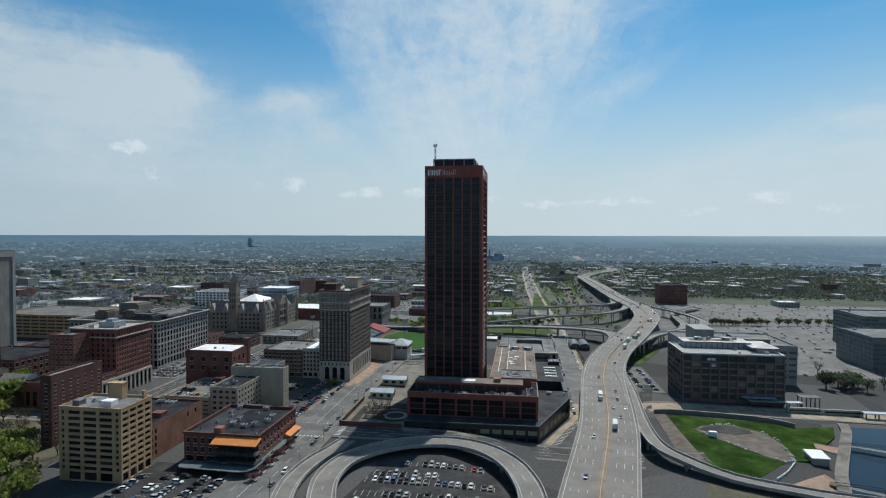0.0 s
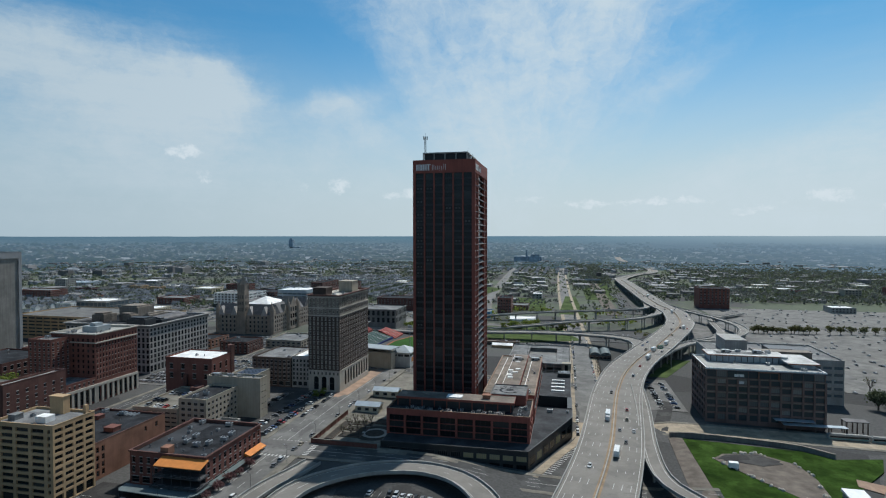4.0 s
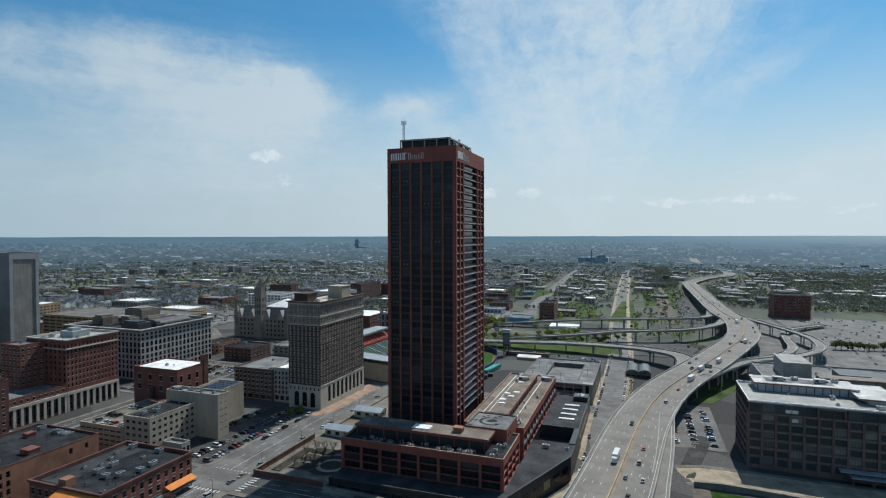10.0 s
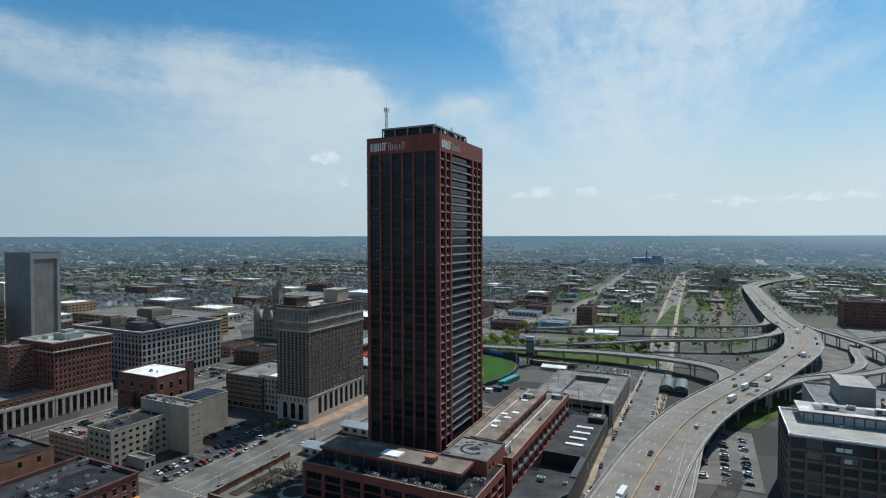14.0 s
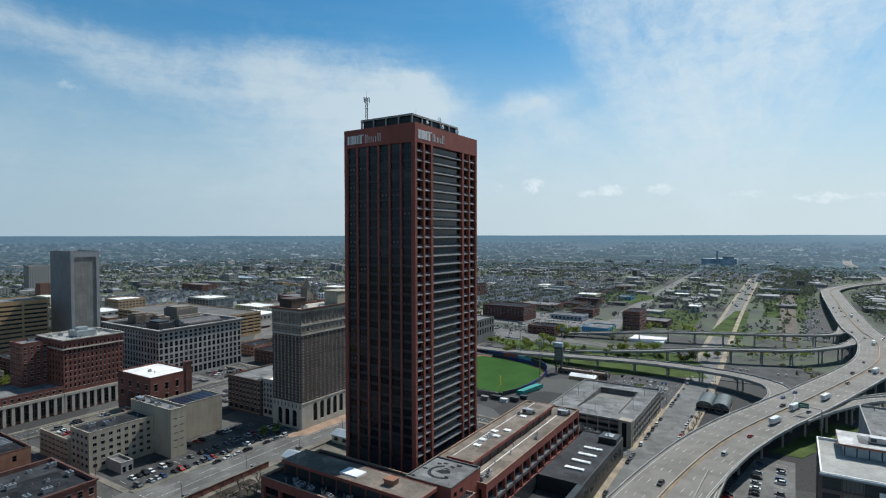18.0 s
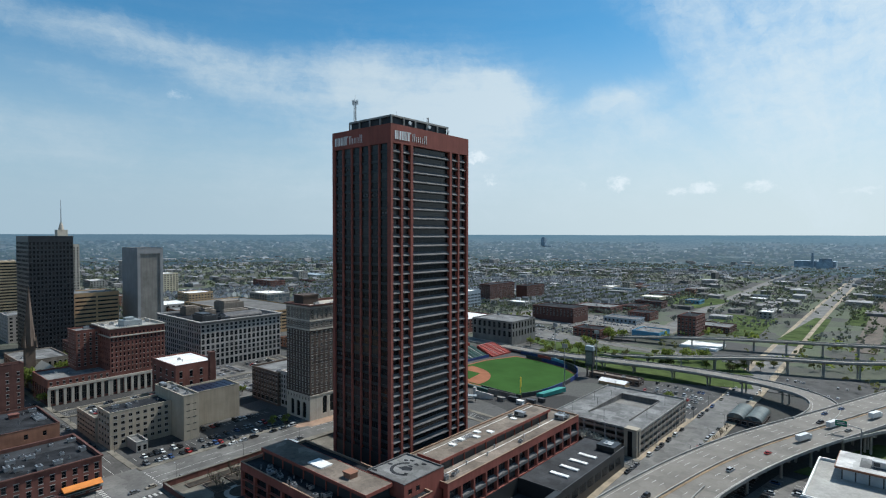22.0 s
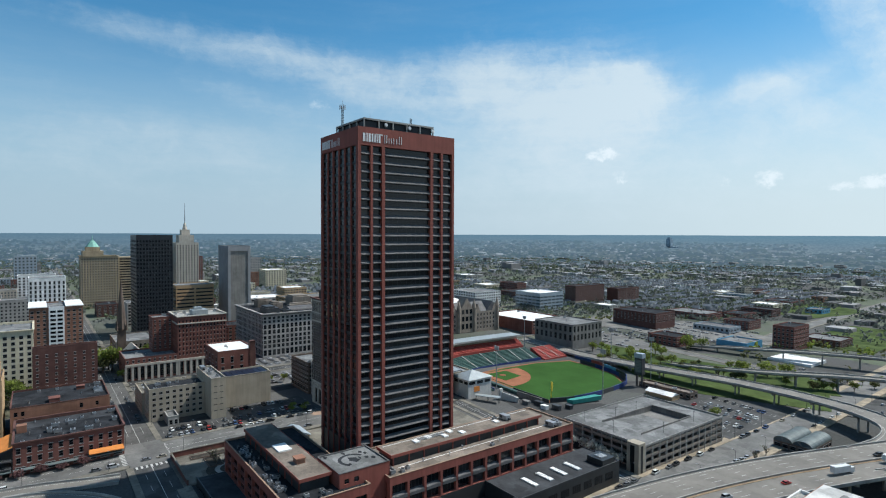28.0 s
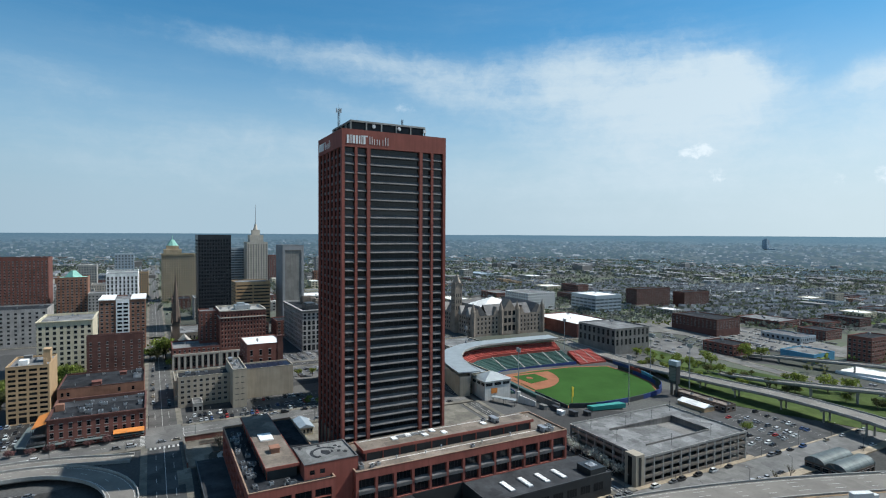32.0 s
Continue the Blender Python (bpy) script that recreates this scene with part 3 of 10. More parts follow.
def pane_mesh(face, w, h, glass, frame, cross, arch):
    key = (face, round(w, 2), round(h, 2), glass, frame, cross, arch)
    if key in PANES:
        return PANES[key]
    (ux, uy), (nx, ny) = FACE[face]
    b = Mesh()

    def q(u0, u1, z0, z1, out, mi):
        b.poly([(ux * u0 + nx * out, uy * u0 + ny * out, z0), (ux * u1 + nx * out, uy * u1 + ny * out, z0), (ux * u1 + nx * out, uy * u1 + ny * out, z1), (ux * u0 + nx * out, uy * u0 + ny * out, z1)], mi)

    q(-w / 2, w / 2, -h / 2, h / 2, 0, 0)
    t = min(0.12, w * 0.09) if frame != "limestone" else 0.3
    if frame:
        q(-w / 2, w / 2, -h / 2, -h / 2 + t, 0.05, 1)
        q(-w / 2, w / 2, h / 2 - t, h / 2, 0.05, 1)
        q(-w / 2, -w / 2 + t, -h / 2 + t, h / 2 - t, 0.05, 1)
        q(w / 2 - t, w / 2, -h / 2 + t, h / 2 - t, 0.05, 1)
        if cross in (1, 3):
            q(-w / 2 + t, w / 2 - t, -t / 2, t / 2, 0.04, 1)
        if cross in (2, 3):
            q(-t / 2, t / 2, -h / 2 + t, h / 2 - t, 0.06, 1)
        if cross > 3:
            for i in range(1, cross - 2):
                x = -w / 2 + w * i / (cross - 2)
                q(x - t / 2, x + t / 2, -h / 2 + t, h / 2 - t, 0.06, 1)
    if arch:
        n = 8
        for sgn in (-1, 1):
            pts = [(sgn * w / 2, h / 2)]
            for i in range(n + 1):
                a = 1.5708 * i / n
                pts.append((sgn * w / 2 * math.cos(a), h / 2 - w / 2 + w / 2 * math.sin(a)))
            if sgn > 0:
                pts.reverse()
            pts = pts[::-1]
            o = 0.57 if h > 6 else 0.27
            b.poly([(ux * u + nx * o, uy * u + ny * o, z) for u, z in pts], 2)
    if frame in ("frame", "limestone") and 1.0 < h < 4.5 and w < 4.5 and not arch:
        # stone sill and lintel
        for z0, z1, o in ((-h / 2 - 0.26, -h / 2, 0.36), (h / 2, h / 2 + 0.32, 0.33)):
            q(-w / 2 - 0.18, w / 2 + 0.18, z0, z1, o, 3)
            b.poly([(ux * u + nx * d, uy * u + ny * d, z1) for u, d in ((-w / 2 - 0.18, o), (w / 2 + 0.18, o), (w / 2 + 0.18, 0.0), (-w / 2 - 0.18, 0.0))], 3)
    me = b.data("window", [M[glass], M[frame or "frame"], M[arch or "frame"], M["greystone"]])
    PANES[key] = me
    return me


def facade(wall, face, x0, x1, y0, y1, z0, z1, zones, depth=0.3):
    """Adds one outer wall with real openings to the mesh. zones: dicts lo, hi, cols, rows, w, h (share of the cell), u0, u1, glass, frame, cross, arch; or cells, a list of window spans.
    Returns the window places."""
    (ux, uy), (nx, ny) = FACE[face]
    ox, oy = {"S": (x0, y0), "E": (x1, y0), "N": (x1, y1), "W": (x0, y1)}[face]
    length = (x1 - x0) if face in "SN" else (y1 - y0)
    out = []

    def p(u, z, d=0.0):
        return (ox + ux * u - nx * d, oy + uy * u - ny * d, z)

    def q(u0, u1, a, c):
        if u1 - u0 > 1e-4 and c - a > 1e-4:
            wall.poly([p(u0, a), p(u1, a), p(u1, c), p(u0, c)])

    z = z0
    for zone in sorted(zones, key=lambda d: d["lo"]):
        lo, hi = zone["lo"], zone["hi"]
        a, c = zone.get("u0", 0.0), zone.get("u1", length)
        q(0, length, z, lo)
        q(0, a, lo, hi)
        q(c, length, lo, hi)
        nc, nr = zone["cols"], zone["rows"]
        cw, ch = (c - a) / nc, (hi - lo) / nr
        w, h = cw * zone.get("w", 0.5), ch * zone.get("h", 0.55)
        d = zone.get("depth", depth)
        for r in range(nr):
            b0 = lo + ch * r
            w0 = b0 + (ch - h) * zone.get("sill", 0.5)
            w1 = w0 + h
            q(a, c, b0, w0)
            q(a, c, w1, b0 + ch)
            cells = zone.get("cells") or [(a + cw * i + (cw - w) / 2, a + cw * i + (cw + w) / 2) for i in range(nc)]
            last = a
            for l, m in cells:
                q(last, l, w0, w1)
                last = m
                wall.poly([p(l, w0), p(m, w0), p(m, w0, d), p(l, w0, d)])
                wall.poly([p(l, w1, d), p(m, w1, d), p(m, w1), p(l, w1)])
                wall.poly([p(l, w0), p(l, w0, d), p(l, w1, d), p(l, w1)])
                wall.poly([p(m, w0, d), p(m, w0), p(m, w1), p(m, w1, d)])
                cx, cy, _ = p((l + m) / 2, 0, d)
                out.append((face, m - l, h, zone.get("glass", "glass"), zone.get("frame", "frame"), zone.get("cross", 1), zone.get("arch"), (cx, cy, (w0 + w1) / 2)))
            q(last, c, w0, w1)
        z = hi
    q(0, length, z, z1)
    return out


def put_windows(wins, parent, most=300):
    for k, (face, w, h, gl, fr, cr, ar, pos) in enumerate(wins[:most]):
        part("window", pane_mesh(face, w, h, gl, fr, cr, ar), None, parent, at=pos)
    rest = {}
    for face, w, h, gl, fr, cr, ar, pos in wins[most:]:
        src = pane_mesh(face, w, h, gl, fr, cr, ar)
        b, mats = rest.setdefault((gl, fr, ar), (Mesh(), [s for s in src.materials]))
        n = len(b.v)
        b.v += [(v.co.x + pos[0], v.co.y + pos[1], v.co.z + pos[2]) for v in src.vertices]
        for f in src.polygons:
            b.f.append(tuple(n + i for i in f.vertices))
            b.m.append(f.material_index)
    for (gl, fr, ar), (b, mats) in rest.items():
        tagged(part("glazing", b, mats, parent), kind="stuff")


UNITS = {}
FOOT = []


def roof_unit_mesh(kind):
    if kind in UNITS:
        return UNITS[kind]
    b = Mesh()
    if kind == 0:
        b.box(-1.6, 1.6, -1, 1, 0.25, 1.7).box(-1.7, 1.7, -1.1, 1.1, 1.7, 1.8)
        for x in (-1.4, 1.2):
            b.box(x, x + 0.2, -0.9, 0.9, 0, 0.25)
        b.cone(-0.7, 0, 1.8, 2.0, 0.6, 0.6, 10, 1).cone(0.8, 0, 1.8, 2.0, 0.6, 0.6, 10, 1)
    elif kind == 1:
        b.box(-0.8, 0.8, -0.8, 0.8, 0, 1.1).cone(0, 0, 1.1, 1.4, 0.55, 0.55, 10, 1)
    elif kind == 2:
        b.cone(0, 0, 0, 1.0, 0.25, 0.25, 8).cone(0, 0, 1.0, 1.35, 0.55, 0.3, 8, 1)
    else:
        b.box(-2.6, 2.6, -1.3, 1.3, 0.2, 2.3).box(-2.2, -0.4, -1.35, 1.35, 0.6, 1.9, 1).box(-2.5, 2.5, -1.2, 1.2, 0, 0.2, 1)
        b.box(2.6, 3.9, -0.5, 0.5, 0.5, 1.4, 1)
    UNITS[kind] = b.data("roof_unit", [M["steel"], M["steel_dark"]])
    return UNITS[kind]


def roof_clutter(parent, x0, x1, y0, y1, z, n, rnd, kinds=(0, 1, 1, 2, 2)):
    done = []
    for _ in range(n * 6):
        if len(done) >= n:
            break
        x, y = rnd.uniform(x0 + 2.5, x1 - 2.5), rnd.uniform(y0 + 2.5, y1 - 2.5)
        if any(abs(x - a) < 4 and abs(y - b) < 4 for a, b in done):
            continue
        done.append((x, y))
        ob = part("roof_unit", roof_unit_mesh(rnd.choice(kinds)), None, parent, at=(x, y, z))
        if rnd.random() < 0.4:
            ob.rotation_euler[2] = 1.5708


def building(name, x0, x1, y0, y1, top, wall, label, category="building", roof="roof_dark", zones=None, base=None, clutter=4, most=300, cornice=None, parapet=0.9, seed=1, coping=None, depth=0.3, plain="", extra_root=None):
    """A block with four walls, openings, parapet with coping, roof and roof units."""
    cx, cy = (x0 + x1) / 2, (y0 + y1) / 2
    g = min(ground_z(a, b) for a in (x0, x1) for b in (y0, y1)) if base is None else base
    FOOT.append((x0 - 2, x1 + 2, y0 - 2, y1 + 2))
    ob = extra_root or root(name, cx, cy, g, label, category)
    zones = zones or {}
    wm, wins = Mesh(), []
    for f in "SENW":
        wins += facade(wm, f, x0, x1, y0, y1, g, top, zones.get(f, []), depth)
    part("wall", wm, M[wall], ob)
    t = 0.45
    pm = Mesh()
    zi = top - parapet
    pm.poly([(x0 + t, y0 + t, zi), (x0 + t, y0 + t, top), (x1 - t, y0 + t, top), (x1 - t, y0 + t, zi)])
    pm.poly([(x1 - t, y0 + t, zi), (x1 - t, y0 + t, top), (x1 - t, y1 - t, top), (x1 - t, y1 - t, zi)])
    pm.poly([(x1 - t, y1 - t, zi), (x1 - t, y1 - t, top), (x0 + t, y1 - t, top), (x0 + t, y1 - t, zi)])
    pm.poly([(x0 + t, y1 - t, zi), (x0 + t, y1 - t, top), (x0 + t, y0 + t, top), (x0 + t, y0 + t, zi)])
    o = 0.1 if not cornice else cornice
    h = 0.18 if not cornice else 0.7
    for a in ((x0 - o, x1 + o, y0 - o, y0 + t), (x0 - o, x1 + o, y1 - t, y1 + o), (x0 - o, x0 + t, y0 + t, y1 - t), (x1 - t, x1 + o, y0 + t, y1 - t)):
        pm.box(*a, top, top + h)
    part("parapet", pm, M[coping or wall], ob)
    deck = part("roof", Mesh().poly([(x0 + t, y0 + t, zi), (x1 - t, y0 + t, zi), (x1 - t, y1 - t, zi), (x0 + t, y1 - t, zi)]), M[roof], ob)
    put_windows(wins, ob, most)
    if clutter:
        roof_clutter(deck, x0, x1, y0, y1, zi, clutter, random.Random(seed))
    return ob


def smooth_line(pts, step=6.0):
    """A Catmull-Rom line through points of any size, in even steps."""
    P = [np.array(p, float) for p in pts]
    P = [2 * P[0] - P[1]] + P + [2 * P[-1] - P[-2]]
    out = []
    for i in range(1, len(P) - 2):
        a, b, c, d = P[i - 1], P[i], P[i + 1], P[i + 2]
        n = max(1, int(np.linalg.norm((c - b)[:2]) / step))
        for k in range(n):
            s = k / n
            out.append(0.5 * (2 * b + (c - a) * s + (2 * a - 5 * b + 4 * c - d) * s * s + (3 * b - a - 3 * c + d) * s ** 3))
    out.append(P[-2])
    return out


def normals(line):
    out = []
    for i in range(len(line)):
        d = line[min(i + 1, len(line) - 1)][:2] - line[max(i - 1, 0)][:2]
        d = d / (np.linalg.norm(d) + 1e-9)
        out.append(np.array([d[1], -d[0]]))
    return out


CORRIDOR = set()


def keep_clear(line, half):
    """Marks the ground under a road, so that nothing grows or stands there."""
    for p, n in zip(line, normals(line)):
        for k in range(-int(half / 4) - 1, int(half / 4) + 2):
            q = p[:2] + n * (4.0 * k)
            CORRIDOR.add((int(q[0] // 8), int(q[1] // 8)))


def sweep(b, line, left, right, z0, z1, mi=0, cap=True):
    """A bar along a line, from left to right of it (metres, right positive, numbers or one per point), between heights z0 and z1 over the line."""
    nn = normals(line)
    k = len(b.v)
    at = lambda v, i: v[i] if hasattr(v, "__len__") else v
    for i, (p, n) in enumerate(zip(line, nn)):
        l, r = p[:2] + n * at(left, i), p[:2] + n * at(right, i)
        b.v += [(*l, p[2] + z0), (*r, p[2] + z0), (*r, p[2] + z1), (*l, p[2] + z1)]
    for i in range(len(line) - 1):
        a, c = k + 4 * i, k + 4 * i + 4
        for e, f in ((0, 1), (1, 2), (2, 3), (3, 0)):
            b.f.append((a + f, a + e, c + e, c + f))
            b.m.append(mi)
    e = k + 4 * (len(line) - 1)
    b.f += [(k, k + 1, k + 2, k + 3), (e + 3, e + 2, e + 1, e)]
    b.m += [mi, mi]
    return b


def dashes(b, line, off, width, z, dash, gap, mi=0):
    nn = normals(line)
    run, on = 0.0, True
    start = 0
    for i in range(1, len(line)):
        run += np.linalg.norm((line[i] - line[i - 1])[:2])
        if on and (run >= dash or i == len(line) - 1):
            for j in range(start, i):
                q = []
                for k, s in ((j, -0.5), (j, 0.5), (j + 1, 0.5), (j + 1, -0.5)):
                    o = off[k] if hasattr(off, "__len__") else off
                    xy = line[k][:2] + nn[k] * (o + s * width)
                    q.append((*xy, line[k][2] + z))
                b.poly([q[0], q[1], q[2], q[3]], mi)
            on, run, start = False, 0.0, i
        elif not on and run >= gap:
            on, run, start = True, 0.0, i
    return b


def draped(pts, step=8.0, lift=0.0):
    return [np.array([p[0], p[1], ground_z(p[0], p[1]) + lift]) for p in smooth_line(pts, step)]


def patch(name, pts, lift, m, label, category="ground", kind="structure"):
    """A flat area that follows the lie of the land; pts anticlockwise round their middle."""
    b = Mesh()
    cx, cy = sum(p[0] for p in pts) / len(pts), sum(p[1] for p in pts) / len(pts)
    gz = lambda x, y: (x, y, ground_z(x, y) + lift)
    ring = []
    for p, q in zip(pts, pts[1:] + pts[:1]):
        n = max(1, int(math.hypot(q[0] - p[0], q[1] - p[1]) / 15))
        ring += [(p[0] + (q[0] - p[0]) * i / n, p[1] + (q[1] - p[1]) * i / n) for i in range(n)]
    steps = (0.0, 0.25, 0.5, 0.75, 1.0)
    at = lambda p, s: gz(cx + (p[0] - cx) * s, cy + (p[1] - cy) * s)
    for p, q in zip(ring, ring[1:] + ring[:1]):
        b.poly([gz(cx, cy), at(p, 0.25), at(q, 0.25)])
        for s, r in zip(steps[1:-1], steps[2:]):
            b.poly([at(p, s), at(p, r), at(q, r), at(q, s)])
        x, y, z = at(p, 1.0)
        u, v, w = at(q, 1.0)
        b.poly([(x, y, z - 0.6), (u, v, w - 0.6), (u, v, w), (x, y, z)])
    return thing(name, b, M[m], label, category, kind=kind)

# ---------- ground ----------
def build_ground():
    b = Mesh()
    xs = sorted(set([-4860, -4400, -3900, -3400, -2900, -2400, -2000, -1650, -1350, -1100] + list(range(-900, 701, 25)) + [800, 950, 1150, 1400, 1700, 2050, 2450, 2900, 3400, 3900, 4400, 4860]))
    ys = sorted(set([-1600, -1300, -1000, -750, -550, -400, -300] + list(range(-200, 1301, 25)) + [1400, 1550, 1750, 2000, 2300, 2650, 3000, 3400, 3800, 4200, 4600, 4860]))
    for y in ys:
        for x in xs:
            b.v.append((x, y, ground_z(x, y) - 0.14 - 25.0 * min(1.0, max(0.0, (math.hypot(x - 60, y - 120) - 2150) / 300))))
    n = len(xs)
    for j in range(len(ys) - 1):
        for i in range(n - 1):
            b.f.append((j * n + i, j * n + i + 1, (j + 1) * n + i + 1, (j + 1) * n + i))
            b.m.append(0)
    m = bpy.data.materials.new("city_ground")
    m.use_nodes = True
    t = m.node_tree
    bs = t.nodes["Principled BSDF"]
    geo = nd(t, "ShaderNodeNewGeometry")
    sep = nd(t, "ShaderNodeSeparateXYZ")
    t.links.new(geo.outputs["Position"], sep.inputs[0])
    vor = nd(t, "ShaderNodeTexVoronoi", ins={"Scale": 0.016})
    t.links.new(geo.outputs["Position"], vor.inputs["Vector"])
    big = nd(t, "ShaderNodeTexNoise", ins={"Scale": 0.0028, "Detail": 5.0, "Roughness": 0.6})
    t.links.new(geo.outputs["Position"], big.inputs["Vector"])
    mid = nd(t, "ShaderNodeTexNoise", ins={"Scale": 0.05, "Detail": 5.0, "Roughness": 0.65})
    t.links.new(geo.outputs["Position"], mid.inputs["Vector"])
    fin = nd(t, "ShaderNodeTexNoise", ins={"Scale": 0.8, "Detail": 4.0, "Roughness": 0.6})
    t.links.new(geo.outputs["Position"], fin.inputs["Vector"])
    sc = nd(t, "ShaderNodeSeparateColor")
    t.links.new(vor.outputs["Color"], sc.inputs[0])
    lots = mixc(t, sc.outputs[0], (0.048, 0.047, 0.046), (0.100, 0.098, 0.094))
    green = mixc(t, mid.outputs[0], (0.078, 0.096, 0.062), (0.128, 0.140, 0.100))
    far = m2(t, "MULTIPLY", m2(t, "SUBTRACT", m2(t, "SQRT", m2(t, "ADD", m2(t, "MULTIPLY", sep.outputs[0], sep.outputs[0]), m2(t, "MULTIPLY", sep.outputs[1], sep.outputs[1]))), 520.0), 0.0035, True)
    pick = nd(t, "ShaderNodeMapRange", ins={1: 0.40, 2: 0.54})
    t.links.new(m2(t, "ADD", m2(t, "MULTIPLY", big.outputs[0], 0.75), m2(t, "MULTIPLY", sc.outputs[1], 0.22)), pick.inputs[0])
    c = mixc(t, m2(t, "MULTIPLY", pick.outputs[0], far), lots, green)
    r = nd(t, "ShaderNodeMapRange", ins={1: 0.3, 2: 0.7, 3: 0.75, 4: 1.2})
    t.links.new(fin.outputs[0], r.inputs[0])
    g = nd(t, "ShaderNodeVectorMath", op="SCALE")
    t.links.new(c, g.inputs[0])
    t.links.new(r.outputs[0], g.inputs["Scale"])
    t.links.new(g.outputs[0], bs.inputs["Base Color"])
    bs.inputs["Roughness"].default_value = 0.95
    bs.inputs["Specular IOR Level"].default_value = 0.1
    M["ground"] = m
    thing("ground", b, m, "grey paved city ground turning to greenish land far out", "ground", kind="structure")


build_ground()


def build_backdrop():
    """The land past the last houses: a glowing sheet just over the ground that rises to the horizon, with far clumps on
    it, haze painted into both.
    """
    b = Mesh()
    rs = [2060 + 2640 * (i / 40) for i in range(41)]
    az = [radians(-125 + 2.0 * i) for i in range(96)]
    for r in rs:
        for a in az:
            x, y = 60 + r * math.sin(a), 120 + r * math.cos(a)
            b.v.append((x, y, ground_z(x, y) + 0.6 + 3.0 * max(0.0, (r - 4200) / 500) * noise.noise((x * 0.004, y * 0.004, 2))))
    n = len(az)
    for j in range(len(rs) - 1):
        for i in range(n - 1):
            b.f.append((j * n + i, j * n + i + 1, (j + 1) * n + i + 1, (j + 1) * n + i)[::-1])
            b.m.append(0)

    def hazy(name, clumps):
        m = bpy.data.materials.new(name)
        m.use_nodes = True
        t = m.node_tree
        t.nodes.clear()
        geo = nd(t, "ShaderNodeNewGeometry")
        sep = nd(t, "ShaderNodeSeparateXYZ")
        t.links.new(geo.outputs["Position"], sep.inputs[0])
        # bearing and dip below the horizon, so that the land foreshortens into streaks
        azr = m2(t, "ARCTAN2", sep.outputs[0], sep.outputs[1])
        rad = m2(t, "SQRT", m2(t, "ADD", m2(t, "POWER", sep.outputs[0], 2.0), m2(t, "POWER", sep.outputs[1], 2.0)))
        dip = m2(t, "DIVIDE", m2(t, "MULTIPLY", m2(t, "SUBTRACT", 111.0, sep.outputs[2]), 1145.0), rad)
        if clumps:
            ramp = nd(t, "ShaderNodeValToRGB")
            ramp.color_ramp.interpolation = "CONSTANT"
            t.links.new(geo.outputs["Random Per Island"], ramp.inputs[0])
            el = ramp.color_ramp.elements
            el[0].position, el[0].color = 0.0, (0.016, 0.030, 0.024, 1)
            el[1].position, el[1].color = 0.30, (0.040, 0.058, 0.028, 1)
            for p, c in ((0.52, (0.110, 0.115, 0.095, 1)), (0.70, (0.030, 0.040, 0.055, 1)), (0.87, (0.20, 0.21, 0.215, 1)), (0.965, (0.46, 0.48, 0.50, 1))):
                el.new(p).color = c
            land = ramp.outputs[0]
        else:
            uv = nd(t, "ShaderNodeCombineXYZ")
            t.links.new(m2(t, "MULTIPLY", azr, 1145.0), uv.inputs[0])
            t.links.new(dip, uv.inputs[1])

            def field(sx, sy, detail, rough, lo, hi, to0, to1):
                mp = nd(t, "ShaderNodeMapping")
                mp.inputs["Scale"].default_value = (sx, sy, 1)
                t.links.new(uv.outputs[0], mp.inputs[0])
                n = nd(t, "ShaderNodeTexNoise", ins={"Scale": 1.0, "Detail": detail, "Roughness": rough})
                t.links.new(mp.outputs[0], n.inputs["Vector"])
                r = nd(t, "ShaderNodeMapRange", ins={1: lo, 2: hi, 3: to0, 4: to1})
                t.links.new(n.outputs[0], r.inputs[0])
                return r.outputs[0]

            land = mixc(t, field(0.012, 0.13, 5.0, 0.65, 0.38, 0.62, 0.0, 1.0), (0.070, 0.100, 0.105), (0.190, 0.215, 0.195))
            g = nd(t, "ShaderNodeVectorMath", op="SCALE")
            t.links.new(land, g.inputs[0])
            t.links.new(field(0.20, 0.45, 4.0, 0.75, 0.38, 0.62, 0.35, 1.8), g.inputs["Scale"])
            land = g.outputs[0]
        # haze painted into the glow, thicker towards the horizon and the east
        haze_paint = nd(t, "ShaderNodeMapRange", ins={1: 66.0, 2: 2.0, 3: 0.32, 4: 0.92 if not clumps else 0.80})
        t.links.new(dip, haze_paint.inputs[0])
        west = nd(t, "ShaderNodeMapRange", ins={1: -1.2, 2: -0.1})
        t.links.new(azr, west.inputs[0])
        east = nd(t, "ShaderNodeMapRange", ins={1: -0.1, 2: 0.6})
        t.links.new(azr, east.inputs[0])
        thick = m2(t, "ADD", haze_paint.outputs[0], m2(t, "MULTIPLY", east.outputs[0], 0.30), True)
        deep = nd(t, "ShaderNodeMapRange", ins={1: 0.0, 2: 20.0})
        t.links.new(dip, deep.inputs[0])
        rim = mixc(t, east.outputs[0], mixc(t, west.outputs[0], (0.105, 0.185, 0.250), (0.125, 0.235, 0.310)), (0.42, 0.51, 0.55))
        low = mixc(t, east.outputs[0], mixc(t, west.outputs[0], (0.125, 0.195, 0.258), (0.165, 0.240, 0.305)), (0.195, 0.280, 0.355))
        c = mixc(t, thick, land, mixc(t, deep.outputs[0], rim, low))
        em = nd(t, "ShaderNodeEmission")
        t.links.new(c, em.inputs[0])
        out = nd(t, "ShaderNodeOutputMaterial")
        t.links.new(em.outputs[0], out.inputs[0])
        return m

    thing("distant_backdrop", b, hazy("distance", False), "far land along the horizon with blue haze painted in", "backdrop", kind="structure")
    # far woods, roofs and sheds, glowing with the same painted haze
    rnd = random.Random(404)
    c = Mesh()
